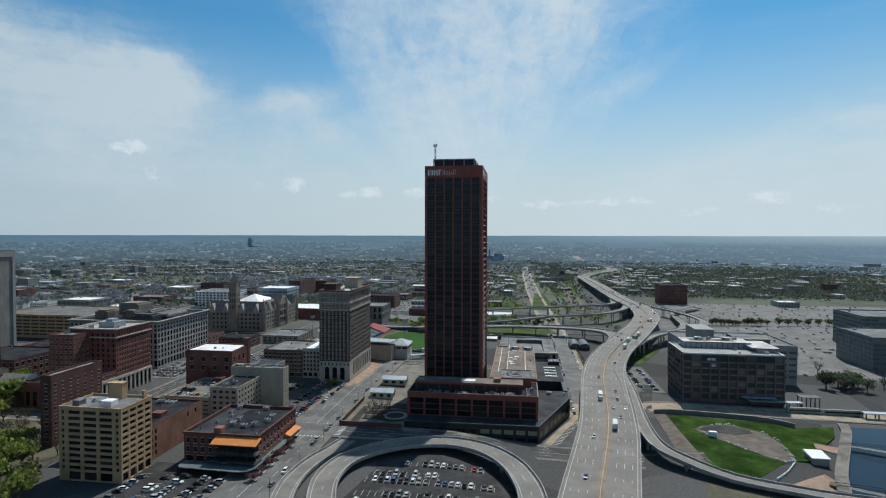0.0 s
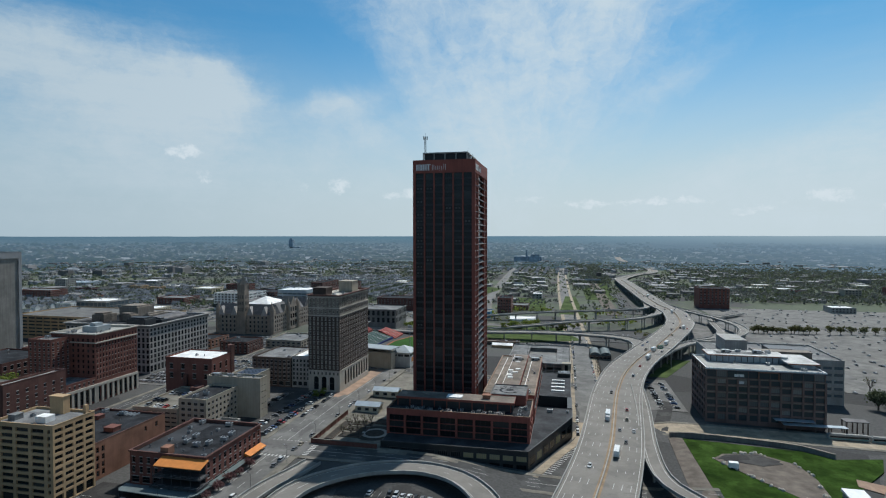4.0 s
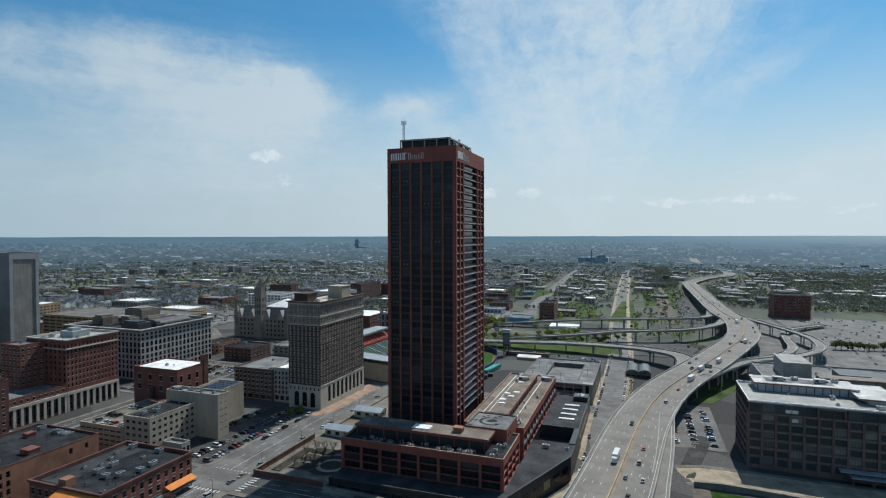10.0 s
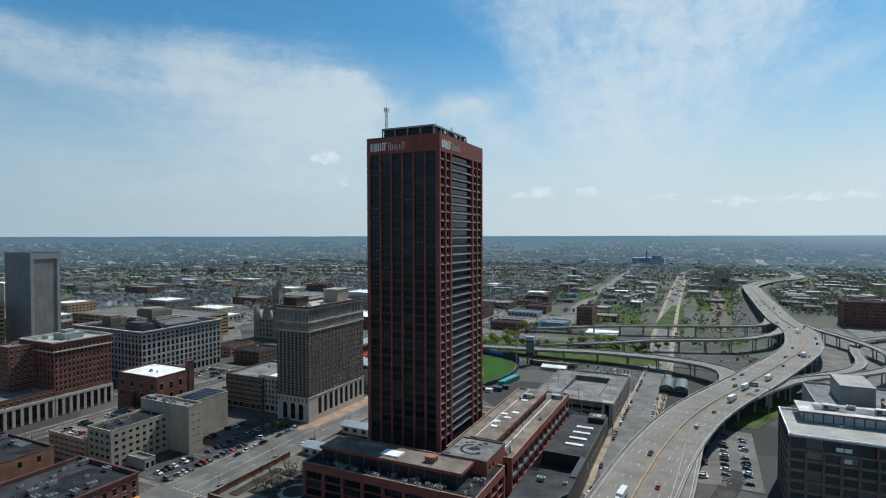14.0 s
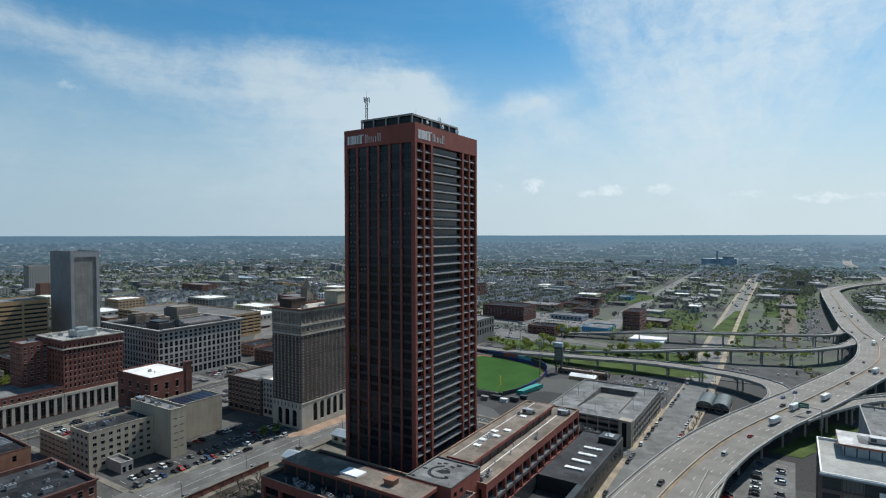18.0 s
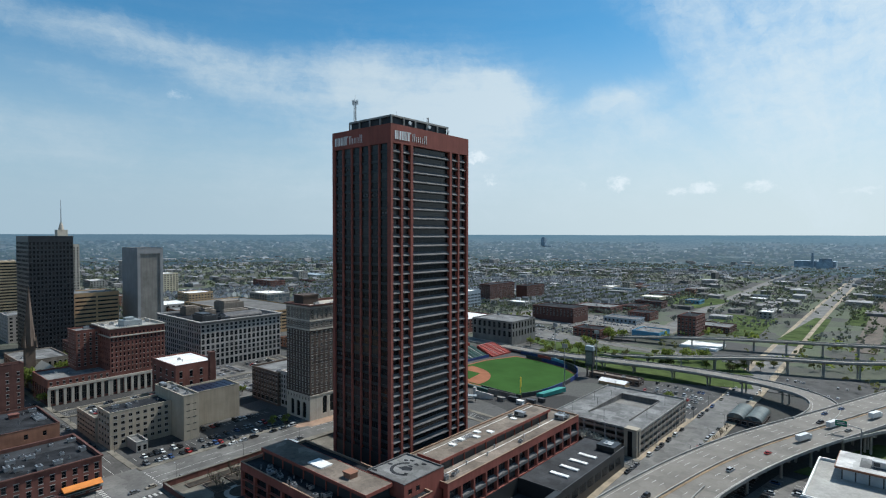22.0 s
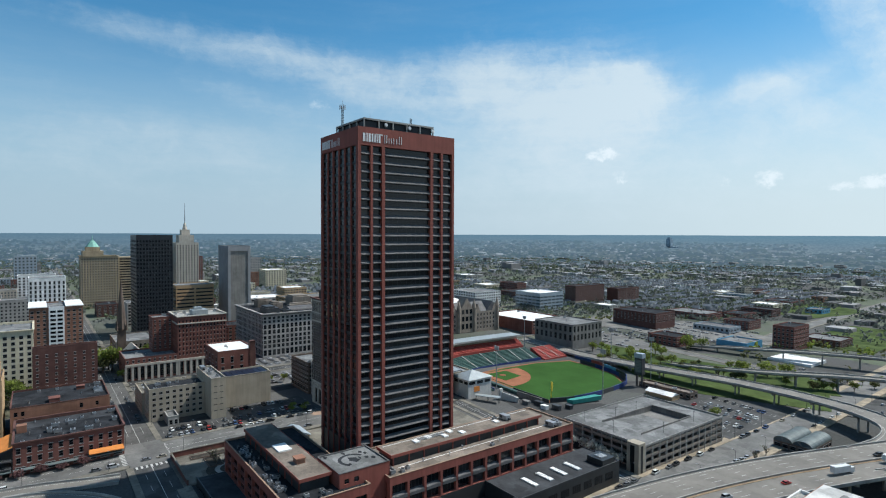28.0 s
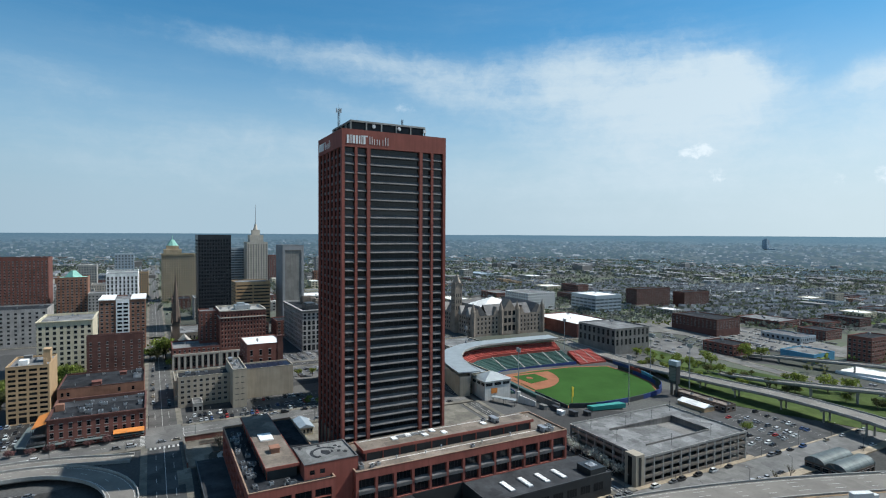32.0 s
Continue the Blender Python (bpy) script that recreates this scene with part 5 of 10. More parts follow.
# ---------- the tower's low blocks ----------
def build_plinth():
    Z = dict(glass="glass_tower", frame="frame_dark", cross=5, depth=1.2, sill=0.55)
    pl = building("plinth_block", -104.2, -26.6, 269.8, 301.8, 17.0, "red_conc", "low red concrete block with dark window bays and a cluttered roof", "building", "roof_dark",
                  {"S": [dict(lo=3.2, hi=13.7, cols=8, rows=3, w=0.88, h=0.94, u0=0.8, u1=76.8, **Z)], "E": [dict(lo=3.2, hi=13.7, cols=4, rows=3, w=0.84, h=0.94, u0=0.8, u1=31.2, **Z)],
                   "W": [dict(lo=3.2, hi=13.7, cols=4, rows=3, w=0.84, h=0.94, u0=0.8, u1=31.2, **Z)]}, base=-6.0, clutter=0, coping="brick_paving", parapet=0.7)
    # raised roof storey with window band
    part("roof_storey", Mesh().box(-100.5, -36.2, 278.2, 289.4, 16.3, 20.6), M["spandrel"], pl, "dark glazed roof storey")
    part("roof_storey_roof", Mesh().box(-101.0, -35.6, 277.6, 290.0, 20.6, 21.4), M["roof_brown"], pl, "brown ballasted roof")
    for a in ((-101.2, -35.4, 277.4, 277.6), (-101.2, -35.4, 290.0, 290.2), (-35.6, -35.4, 277.6, 290.0)):
        part("fascia", Mesh().box(*a, 20.3, 21.55), M["red_conc"], pl)
    for i in range(10):
        x = -100.5 + i * 7.0
        part("post", Mesh().box(x, x + 0.5, 277.9, 278.2, 16.3, 20.5), M["red_conc"], pl)
    part("skylight", Mesh().box(-73.0, -64.5, 280.5, 286.0, 21.4, 21.9), M["roof_white"], pl, "white roof hatch panel")
    part("duct_box", Mesh().box(-53.0, -49.0, 282.0, 285.4, 21.4, 23.3).box(-53.3, -48.7, 281.7, 285.7, 23.3, 23.6), M["brick_orange"], pl, "rust-orange roof plant box")
    rnd = random.Random(8)
    for i in range(44):
        x = rnd.uniform(-95, -33)
        part("roof_unit", roof_unit_mesh(rnd.choice((1, 2, 2, 2, 1))), None, pl, at=(x, rnd.uniform(271.5, 276.2), 16.3))
    for i in range(10):
        part("roof_unit", roof_unit_mesh(rnd.choice((1, 2, 2))), None, pl, at=(rnd.uniform(-33.5, -28.5), rnd.uniform(273, 300), 16.3))
    # square block with the round pad
    hp = building("link_block", -50.0, -30.2, 290.8, 312.2, 22.0, "red_conc", "red concrete link block with a round marking on its flat roof", "building", "roof_grey",
                  {"E": [dict(lo=17.3, hi=20.0, cols=2, rows=1, w=0.5, h=0.7, u0=1, u1=9, glass="glass_tower", frame="frame_dark")]}, base=-6.0, clutter=0, coping="ledge", parapet=0.35)
    ring = Mesh()
    for i in range(9, 25):
        a, c = i / 28 * 6.28319, (i + 1) / 28 * 6.28319
        f = lambda r, s: (-40.2 + r * math.cos(s), 301.5 + r * math.sin(s), 21.70)
        ring.poly([f(4.6, a), f(6.0, a), f(6.0, c), f(4.6, c)])
    part("pad_ring", ring, M["roof_dark"], hp, "dark crescent mark on the roof")
    rs = random.Random(12)
    for i in range(9):
        cx, cy, a0 = rs.uniform(-48.5, -31.7), rs.uniform(292.5, 310.8), rs.uniform(0, 6)
        st_m = Mesh().poly([(min(-30.8, max(-49.4, cx + rs.uniform(0.6, 1.9) * math.cos(a0 + k * 0.785))), min(311.6, max(291.4, cy + rs.uniform(0.4, 1.2) * math.sin(a0 + k * 0.785))), 21.70 + i * 0.0015) for k in range(8)])
        part("damp_stain", st_m, M["roof_dark"], hp)
    part("pad_mark", Mesh().poly([(-43.0, 300.6, 21.71), (-40.0, 299.8, 21.71), (-37.2, 301.6, 21.71), (-38.6, 303.8, 21.71), (-41.8, 303.4, 21.71)]), M["roof_dark"], hp, "dark damp patch on the roof")
    # long wing
    E1 = dict(glass="glass_tower", frame="frame_dark", cross=6, depth=1.6, sill=0.6)
    wg = building("wing_block", -57.0, -26.4, 310.0, 415.6, 17.0, "red_conc", "long red concrete wing with deep dark bays and a brown roof", "building", "roof_brown",
                  {"E": [dict(lo=3.4, hi=13.8, cols=13, rows=2, w=0.86, h=0.94, u0=0.6, u1=105.0, **E1)], "N": [dict(lo=6.5, hi=14.8, cols=4, rows=1, w=0.85, h=0.98, **E1)],
                   "S": [dict(lo=8.0, hi=14.8, cols=1, rows=1, w=0.5, h=0.9, u0=24, u1=30, **E1)]}, base=-6.0, clutter=0, coping="brick_paving", parapet=0.6)
    for i in range(13):
        y = 310.6 + 104.4 / 13 * (i + 0.5)
        part("ledge", Mesh().box(-27.9, -26.2, y - 3.42, y + 3.42, 7.7, 9.0).prism([(-27.9, y - 3.42), (-26.5, y - 3.42), (-26.5, y + 3.42), (-27.9, y + 3.42)], 9.0, lambda a, c: 9.1 + (-26.5 - a) * 0.5), M["ledge"], wg)
    part("roof_storey", Mesh().box(-47.2, -36.8, 317.3, 402.0, 16.4, 20.2), M["spandrel"], wg, "dark glazed roof storey")
    part("roof_storey_roof", Mesh().box(-47.8, -36.0, 316.5, 402.8, 20.2, 21.0), M["roof_brown"], wg, "brown ballasted roof")
    part("fascia", Mesh().box(-36.0, -35.8, 316.3, 403.0, 19.9, 21.15).box(-48.0, -36.0, 316.3, 316.5, 19.9, 21.15), M["red_conc"], wg)
    for i in range(12):
        y = 317.5 + i * 7.6
        part("post", Mesh().box(-36.8, -36.4, y, y + 0.5, 16.4, 20.0), M["red_conc"], wg)
    for x, y in ((-44, 340), (-41, 347), (-44.5, 352), (-40, 356), (-42, 378), (-43, 333)):
        part("roof_hatch", Mesh().box(x - 1.6, x + 1.6, y - 1.2, y + 1.2, 21.0, 21.45), M["roof_white"], wg, "white roof hatch")
    for x, y, k in ((-42, 384, 3), (-31, 313.5, 0), (-30, 318, 1), (-31, 321, 1), (-31.5, 405, 3), (-30, 408.5, 0), (-33.5, 410, 0), (-29.5, 365, 1), (-45, 380, 1)):
        part("roof_unit", roof_unit_mesh(k), None, wg, at=(x, y, 21.0 if -47 < x < -36 and 317 < y < 402 else 16.4))
    for x0, x1, y0, y1, z in ((-46.2, -45.9, 318, 402, 21.004), (-33.9, -33.5, 318, 414, 16.404), (-52.6, -52.2, 330, 412, 16.404)):
        part("roof_seam", Mesh().box(x0, x1, y0, y1, z, z + 0.05), M["roof_white"], wg, "white sealed roof seam")
    for y in (334.5, 338.0, 341.5, 345.0):
        rack = Mesh()
        for k in range(4):
            rack.rod((-44.8 + k * 0.7, y, 21.4), (-44.8 + k * 0.7, y + 3.2, 21.4), 0.12, 5)
        for dy in (0.3, 2.8):
            rack.box(-45.2, -42.3, y + dy, y + dy + 0.15, 21.0, 21.35)
        part("pipe_rack", rack, M["steel"], wg)
    for x, y in ((-33, 330), (-32, 343), (-34.8, 352), (-31.5, 371), (-34, 388)):
        part("vent_pipe", Mesh().cone(x, y, 16.4, 17.5, 0.22, 0.22, 8).cone(x, y, 17.5, 17.9, 0.5, 0.3, 8), M["steel"], wg)
    # dark low block wrapped round the foot
    lb = root("low_annex", -15, 330, -8.0, "low dark annex with black roof and white skylights", "building")
    R = 3.0
    front = [(-103.5, 257.6), (-26.6, 258.6), (-4.6, 317.0), (-4.4, 334.0), (-26.3, 334.0), (-26.3, 302.0), (-103.5, 302.0)]
    part("wall", Mesh().prism(front, -9.5, R), M["spandrel"], lb)
    part("wall", Mesh().box(-26.3, -5.0, 358.0, 423.5, -10.0, R), M["spandrel"], lb)
    part("wall", Mesh().box(-7.6, -4.6, 334.0, 358.0, -10.0, R + 0.5), M["spandrel"], lb)
    part("court_floor", Mesh().box(-26.3, -7.6, 334.0, 358.0, -10.0, -3.5), M["roof_black"], lb)
    part("roof", Mesh().prism([(-103.0, 258.1), (-27.0, 259.1), (-5.1, 317.1), (-4.9, 333.6), (-26.2, 333.6), (-26.2, 269.7), (-103.0, 269.7)], R, R + 0.12), M["roof_black"], lb)
    part("roof", Mesh().box(-26.2, -5.4, 358.4, 423.1, R, R + 0.12), M["roof_black"], lb)
    edge = [np.array((*p, R)) for p in ((-103.5, 257.6), (-65, 258.1), (-26.7, 258.6))]
    part("parapet", sweep(Mesh(), edge, -0.4, 0.05, 0.0, 0.55), M["steel_dark"], lb)
    edge = [np.array((*p, R)) for p in ((-26.6, 258.6), (-16, 286.8), (-4.7, 316.8))]
    part("parapet", sweep(Mesh(), edge, -0.4, 0.05, 0.0, 0.55), M["steel_dark"], lb)
    part("parapet", Mesh().box(-5.4, -4.95, 358.0, 423.5, R, R + 0.6).box(-26.3, -5.4, 358.0, 358.4, R, R + 0.6).box(-26.3, -5.4, 423.1, 423.5, R, R + 0.6), M["steel_dark"], lb)
    part("court_wall", Mesh().box(-26.28, -26.1, 334.2, 357.8, -3.4, R + 0.4), M["glass_tower"], lb)
    for i in range(4):
        y = 371.5 + i * 9.2
        part("skylight", Mesh().box(-18.6, -9.3, y, y + 2.6, R + 0.12, R + 0.6), M["steel"], lb, "long rooflight with white glazing bars")
        for k in range(6):
            x = -18.3 + k * 1.5
            part("skylight_pane", Mesh().prism([(x, y + 0.25), (x + 1.2, y + 0.25), (x + 1.2, y + 2.35), (x, y + 2.35)], R + 0.6, R + 0.8), M["roof_white"], lb)
    part("plant_house", Mesh().box(-14.5, -5.4, 411.5, 420.5, R + 0.1, R + 3.0), M["spandrel"], lb, "dark rooftop plant house")
    part("plant_hood", Mesh().box(-12.0, -7.8, 413.6, 417.8, R + 3.0, R + 3.4).cone(-9.9, 415.7, R + 3.4, R + 4.3, 2.0, 0.5, 4), M["steel"], lb)
    part("roof_unit", roof_unit_mesh(0), None, lb, at=(-18, 325, R + 0.12))
    part("roof_unit", roof_unit_mesh(1), None, lb, at=(-7.6, 326, R + 0.12))
    # shop fronts and windows
    # yellowish base colour stands for the light inside the shops
    lit = glassmat("lit_shop_glass", (0.30, 0.27, 0.15), 0.2, 0.5, 0.3)
    M["glass_shop"] = lit
    for i in range(11):
        x = -97 + i * 6.7
        part("shop_window", pane_mesh("S", 5.2, 2.6, "glass_shop" if i > 5 else "glass", "frame", 7, None), None, lb, at=(x, 257.55 + (x + 103.5) * 0.013, -0.6))
        part("window", pane_mesh("S", 5.2, 2.2, "glass", "frame_dark", 5, None), None, lb, at=(x, 257.55 + (x + 103.5) * 0.013, -4.6))
    for i in range(7):
        s = (i + 0.6) / 7.3
        ob = part("window", pane_mesh("S", 5.8, 4.4, "glass_shop" if i % 3 == 1 else "glass", "frame_dark", 6, None), None, lb, at=(-26.6 + 22.0 * s + 0.06, 258.6 + 58.4 * s, -2.4))
        ob.rotation_euler[2] = math.atan2(58.4, 22.0)
    for i in range(8):
        part("window", pane_mesh("E", 5.6, 3.6, "glass", "frame_dark", 6, None), None, lb, at=(-4.97, 362.5 + i * 7.6, -1.8))
    return pl


build_plinth()

# garden beside the tower
patch("garden_court", [(-139, 256), (-104.5, 256), (-104.5, 300), (-139, 300)], 0.10, "paving", "pale paved garden court beside the tower")
M["soil"] = mat("planting_soil", (0.040, 0.034, 0.026), 0.35, 0.5, 3, 0.95)
for x0, x1, y0, y1 in ((-131, -119, 267, 273), (-131, -119, 277, 283), (-131, -119, 286.5, 292), (-137, -133, 262, 290), (-118, -105, 291, 298)):
    bd = root("planting_bed", (x0 + x1) / 2, (y0 + y1) / 2, 0.1, "dark planting bed with stone edging and low shrubs", "planting bed", "planting beds in the garden")
    part("soil", Mesh().box(x0, x1, y0, y1, 0.05, 0.45), M["soil"], bd)
    part("edging", Mesh().box(x0 - 0.3, x0, y0 - 0.3, y1 + 0.3, 0, 0.6).box(x1, x1 + 0.3, y0 - 0.3, y1 + 0.3, 0, 0.6).box(x0, x1, y0 - 0.3, y0, 0, 0.6).box(x0, x1, y1, y1 + 0.3, 0, 0.6), M["brick_brown"], bd)
ring, disc = Mesh(), Mesh()
for i in range(24):
    a, c = i / 24 * 6.28319, (i + 1) / 24 * 6.28319
    f = lambda r, s, z: (-113.0 + r * math.cos(s), 275.5 + r * math.sin(s), z)
    ring.poly([f(5.4, a, 0.24), f(7.6, a, 0.24), f(7.6, c, 0.24), f(5.4, c, 0.24)])
    disc.poly([f(7.6, a, 0.2), f(11.5, a, 0.2), f(11.5, c, 0.2), f(7.6, c, 0.2)]).poly([f(0, a, 0.3), f(5.4, a, 0.3), f(5.4, c, 0.3)])
thing("garden_path", ring, M["concrete"], "pale concrete ring path in the garden", "path", kind="structure")
thing("garden_circle", disc, M["soil"], "dark planted circle round the ring path", "planting bed", kind="structure")
gd = root("garden_wall", -140.5, 275, -0.5, "long low red brick wall along the pavement", "wall")
for i in range(10):
    y = 254 + i * 5.0
    part("wall_panel", Mesh().box(-141.2, -140.6, y + 0.35, y + 5.0, -1.0, 2.6), M["brick_red"], gd)
    part("pier", Mesh().box(-141.4, -140.4, y, y + 0.35, -1.0, 2.9), M["brick_red"], gd)
part("wall_panel", Mesh().box(-140.4, -104.4, 254.0, 254.6, -1.5, 2.6), M["brick_red"], gd)
part("coping", Mesh().box(-141.4, -140.4, 254.0, 304.2, 2.9, 3.1).box(-140.4, -104.4, 253.9, 254.7, 2.6, 2.8), M["paving"], gd)
for x0, x1, y0, y1, nm in ((-138.5, -123.0, 310.5, 318.5, "kiosk"), (-139.0, -121.5, 345.0, 353.5, "kiosk")):
    ob = building(nm, x0, x1, y0, y1, 3.6, "cream", "small pale pavilion with a white pitched metal roof", "kiosk", "roof_white", {"E": [dict(lo=0.4, hi=3, cols=4, rows=1, w=0.5, h=0.7)], "S": [dict(lo=0.4, hi=3, cols=3, rows=1, w=0.5, h=0.7)]}, base=-0.6, clutter=0)
    b = Mesh()
    ym = (y0 + y1) / 2
    b.poly([(x0 - 0.6, y0 - 0.6, 3.75), (x1 + 0.6, y0 - 0.6, 3.75), (x1 + 0.6, ym, 5.6), (x0 - 0.6, ym, 5.6)])
    b.poly([(x0 - 0.6, ym, 5.6), (x1 + 0.6, ym, 5.6), (x1 + 0.6, y1 + 0.6, 3.75), (x0 - 0.6, y1 + 0.6, 3.75)])
    b.poly([(x1 + 0.6, y0 - 0.6, 3.75), (x1 + 0.6, y1 + 0.6, 3.75), (x1 + 0.6, ym, 5.6)])
    b.poly([(x0 - 0.6, y1 + 0.6, 3.75), (x0 - 0.6, y0 - 0.6, 3.75), (x0 - 0.6, ym, 5.6)])
    part("pitched_roof", b, M["bluegrey"], ob, "pale blue-grey standing-seam roof")


# ---------- highways ----------
def viaduct(name, pts, left, right, label, thick=1.5, barrier=0.9, pier_step=26.0, lanes=(), edge=True, mid=None, pier_min=3.0, deck="deck", piers=True):
    """pts: x, y, deck height."""
    line = smooth_line(pts, 6.0)
    keep_clear(line, 20 if name == "elevated_highway" else 9)
    ob = root(name, *line[0], label, "highway", kind="structure")
    L = left if hasattr(left, "__call__") else (lambda p: left)
    R = right if hasattr(right, "__call__") else (lambda p: right)
    ls, rs = [L(p) for p in line], [R(p) for p in line]
    part("deck", sweep(Mesh(), line, ls, rs, -0.35, 0.0), M[deck], ob)
    part("girders", sweep(Mesh(), line, [v + 1.2 for v in ls], [v - 1.2 for v in rs], -thick, -0.35), M["conc_dark"], ob, "weathered dark girders")
    if barrier:
        part("barrier", sweep(Mesh(), line, [v - 0.05 for v in ls], [v + 0.4 for v in ls], -0.6, barrier), M["concrete"], ob, "concrete edge barrier")
        part("barrier", sweep(Mesh(), line, [v - 0.4 for v in rs], [v + 0.05 for v in rs], -0.6, barrier), M["concrete"], ob, "concrete edge barrier")
    if mid is not None:
        part("median_barrier", sweep(Mesh(), line, mid - 1.35, mid + 1.35, 0.0, 0.12), M["ochre"], ob, "rust-stained median strip")
        part("median_barrier", sweep(Mesh(), line, mid - 0.25, mid + 0.25, 0.12, 0.95), M["concrete"], ob, "concrete median barrier")
    fine = smooth_line(pts, 3.0)
    b = Mesh()
    fl, fr = [L(p) for p in fine], [R(p) for p in fine]
    if edge:
        dashes(b, fine, [v + 1.6 for v in fl], 0.22, 0.012, 1e9, 0)
        dashes(b, fine, [v - 1.6 for v in fr], 0.22, 0.012, 1e9, 0)
    for o in lanes:
        dashes(b, fine, o, 0.2, 0.014, 3.0, 9.5)
    if b.f:
        tagged(part("lane_marking", b, M["road_paint"], ob), kind="stuff")
    if piers:
        nn, run = normals(line), 0.0
        for i in range(1, len(line)):
            run += np.linalg.norm((line[i] - line[i - 1])[:2])
            if run < pier_step:
                continue
            run = 0.0
            p, n = line[i], nn[i]
            h = p[2] - thick - ground_z(p[0], p[1])
            if h < pier_min:
                continue
            w = rs[i] - ls[i]
            a, c = p[:2] + n * (ls[i] + 1.5), p[:2] + n * (rs[i] - 1.5)
            d = np.array([-n[1], n[0]])
            q = [tuple(a - d * 0.7), tuple(c - d * 0.7), tuple(c + d * 0.7), tuple(a + d * 0.7)]
            cap = part("pier_cap", Mesh().prism(q, p[2] - thick - 1.2, p[2] - thick), M["concrete"], ob)
            k = 2 if w < 20 else 4
            for j in range(k):
                xy = a + (c - a) * ((j + 0.5) / k)
                part("column", Mesh().cone(xy[0], xy[1], ground_z(*xy) - 0.5, p[2] - thick - 1.2, 0.65, 0.6, 8), M["concrete"], cap)
    return ob


HWY = [(-78, -150, 2), (-46, -40, 2), (-24, 70, 2), (-4, 179, 2), (13.5, 273, 2), (27.5, 390, 2), (46, 470, 2.5), (85, 575, 3), (126, 700, 2.5), (139, 785, 2), (141, 850, 1.5), (134, 940, 1), (131, 1200, 0), (132, 1420, -3), (142, 1600, -9), (200, 1810, -12), (262, 1930, -12.5), (291, 2051, -12.5), (298, 2278, -12.5), (285, 2577, -12.5), (262, 2924, -12.5), (285, 3400, -12.5)]
viaduct("elevated_highway", HWY, -16.5, 16.5, "wide pale concrete elevated highway with lane lines and median", lanes=(-12.6, -9.0, -5.4, 5.4, 9.0, 12.6), mid=0.0)
viaduct("highway_ramp", [(42, 405, 1.97), (39, 345, 1.6), (34.5, 288, 0.5), (35.5, 252, -0.5), (46, 233, -1.2), (62, 217, -1.8), (86, 208, -2.2), (110, 203, -2.6), (180, 196, -4), (300, 190, -7)], -4.2, 4.2, "curving concrete off-ramp beside the lawn", lanes=())
viaduct("loop_ramp", [(-104, 110, 3.3), (-110, 140, 3.3), (-118.5, 164, 3.3), (-121.8, 182, 3.3), (-119, 200, 3.3), (-109, 214, 3.3), (-94, 224.5, 3.3), (-75, 229, 3.3), (-57, 224, 3.3), (-44, 211, 3.3), (-36, 194, 3.3), (-31.5, 172, 3.3), (-32, 145, 3.3), (-40, 95, 3.2), (-51, 40, 3.0)], -5.9, 5.9, "curved concrete loop ramp round a parking lot", lanes=(0.0,))
viaduct("access_ramp", [(-118, 110, 2.6), (-128, 140, 2.4), (-135.5, 166, 1.9), (-137.6, 184, 1.5), (-136, 202, 1.1), (-132, 217, 0.7), (-129, 231, 0.4)], -4.6, 4.6, "curved concrete access ramp coming down to the street", lanes=(), piers=False)
viaduct("viaduct", [(-420, 655, -2), (-300, 632, -3), (-230, 622, -3), (-170, 617, -2.5), (-94, 620, -0.5), (-47, 626, 0), (0, 624, 0.3), (36, 612, 1), (58, 590, 2), (64, 562, 2.4), (60, 530, 2.6)], -8, 8, "curved concrete viaduct on columns", lanes=(-2.6, 2.6))
viaduct("viaduct", [(-165, 676, -10.2), (-125, 672, -7.5), (-85, 671, -3.5), (-50, 678, -0.6), (-25, 693, 0.4), (5, 713, 1), (74, 746, 1.5), (112, 795, 1.6), (128, 850, 1)], -5, 5, "slender concrete ramp on columns", lanes=(0.0,))
viaduct("viaduct", [(-160, 760, -6), (-69, 790, -1), (-7, 815, 0), (67, 843, 0.5), (110, 880, 0), (122, 950, -1)], -5, 5, "slender concrete ramp on columns", lanes=(0.0,))
viaduct("viaduct", [(74, 510, 2.4), (90, 545, 1.8), (116, 588, 1), (160, 630, 0), (190, 676, -1), (202, 733, -2), (194, 793, -2), (165, 870, -1), (146, 940, -0.5)], -4.6, 4.6, "curved concrete ramp beside the highway", lanes=(0.0,))
viaduct("viaduct", [(108, 585, 0.4), (128, 615, -1), (156, 655, -3), (174, 706, -5), (182, 770, -6), (200, 850, -9), (260, 930, -11)], -4.6, 4.6, "curved concrete slip road dropping to the ground", lanes=(), thick=1.0)

# gantry sign over the road
sg = root("road_sign", 62, 508, -9.0, "green road sign on a curved steel arm", "road sign")
part("post", Mesh().rod((85, 517, -9), (85, 517, 8.2), 0.28, 8), M["steel"], sg)
part("arm", Mesh().rod((85, 517, 8.2), (74, 520, 8.9), 0.2, 6), M["steel"], sg)
part("panel", Mesh().box(73.4, 78.6, 519.4, 519.7, 7.2, 10.2), mat("sign_green", (0.01, 0.16, 0.09), 0.05), sg, "green sign panel")
for z in (8.2, 9.1):
    part("text_bar", Mesh().box(74.1, 77.9, 519.35, 519.398, z, z + 0.35), M["white_paint"], sg)


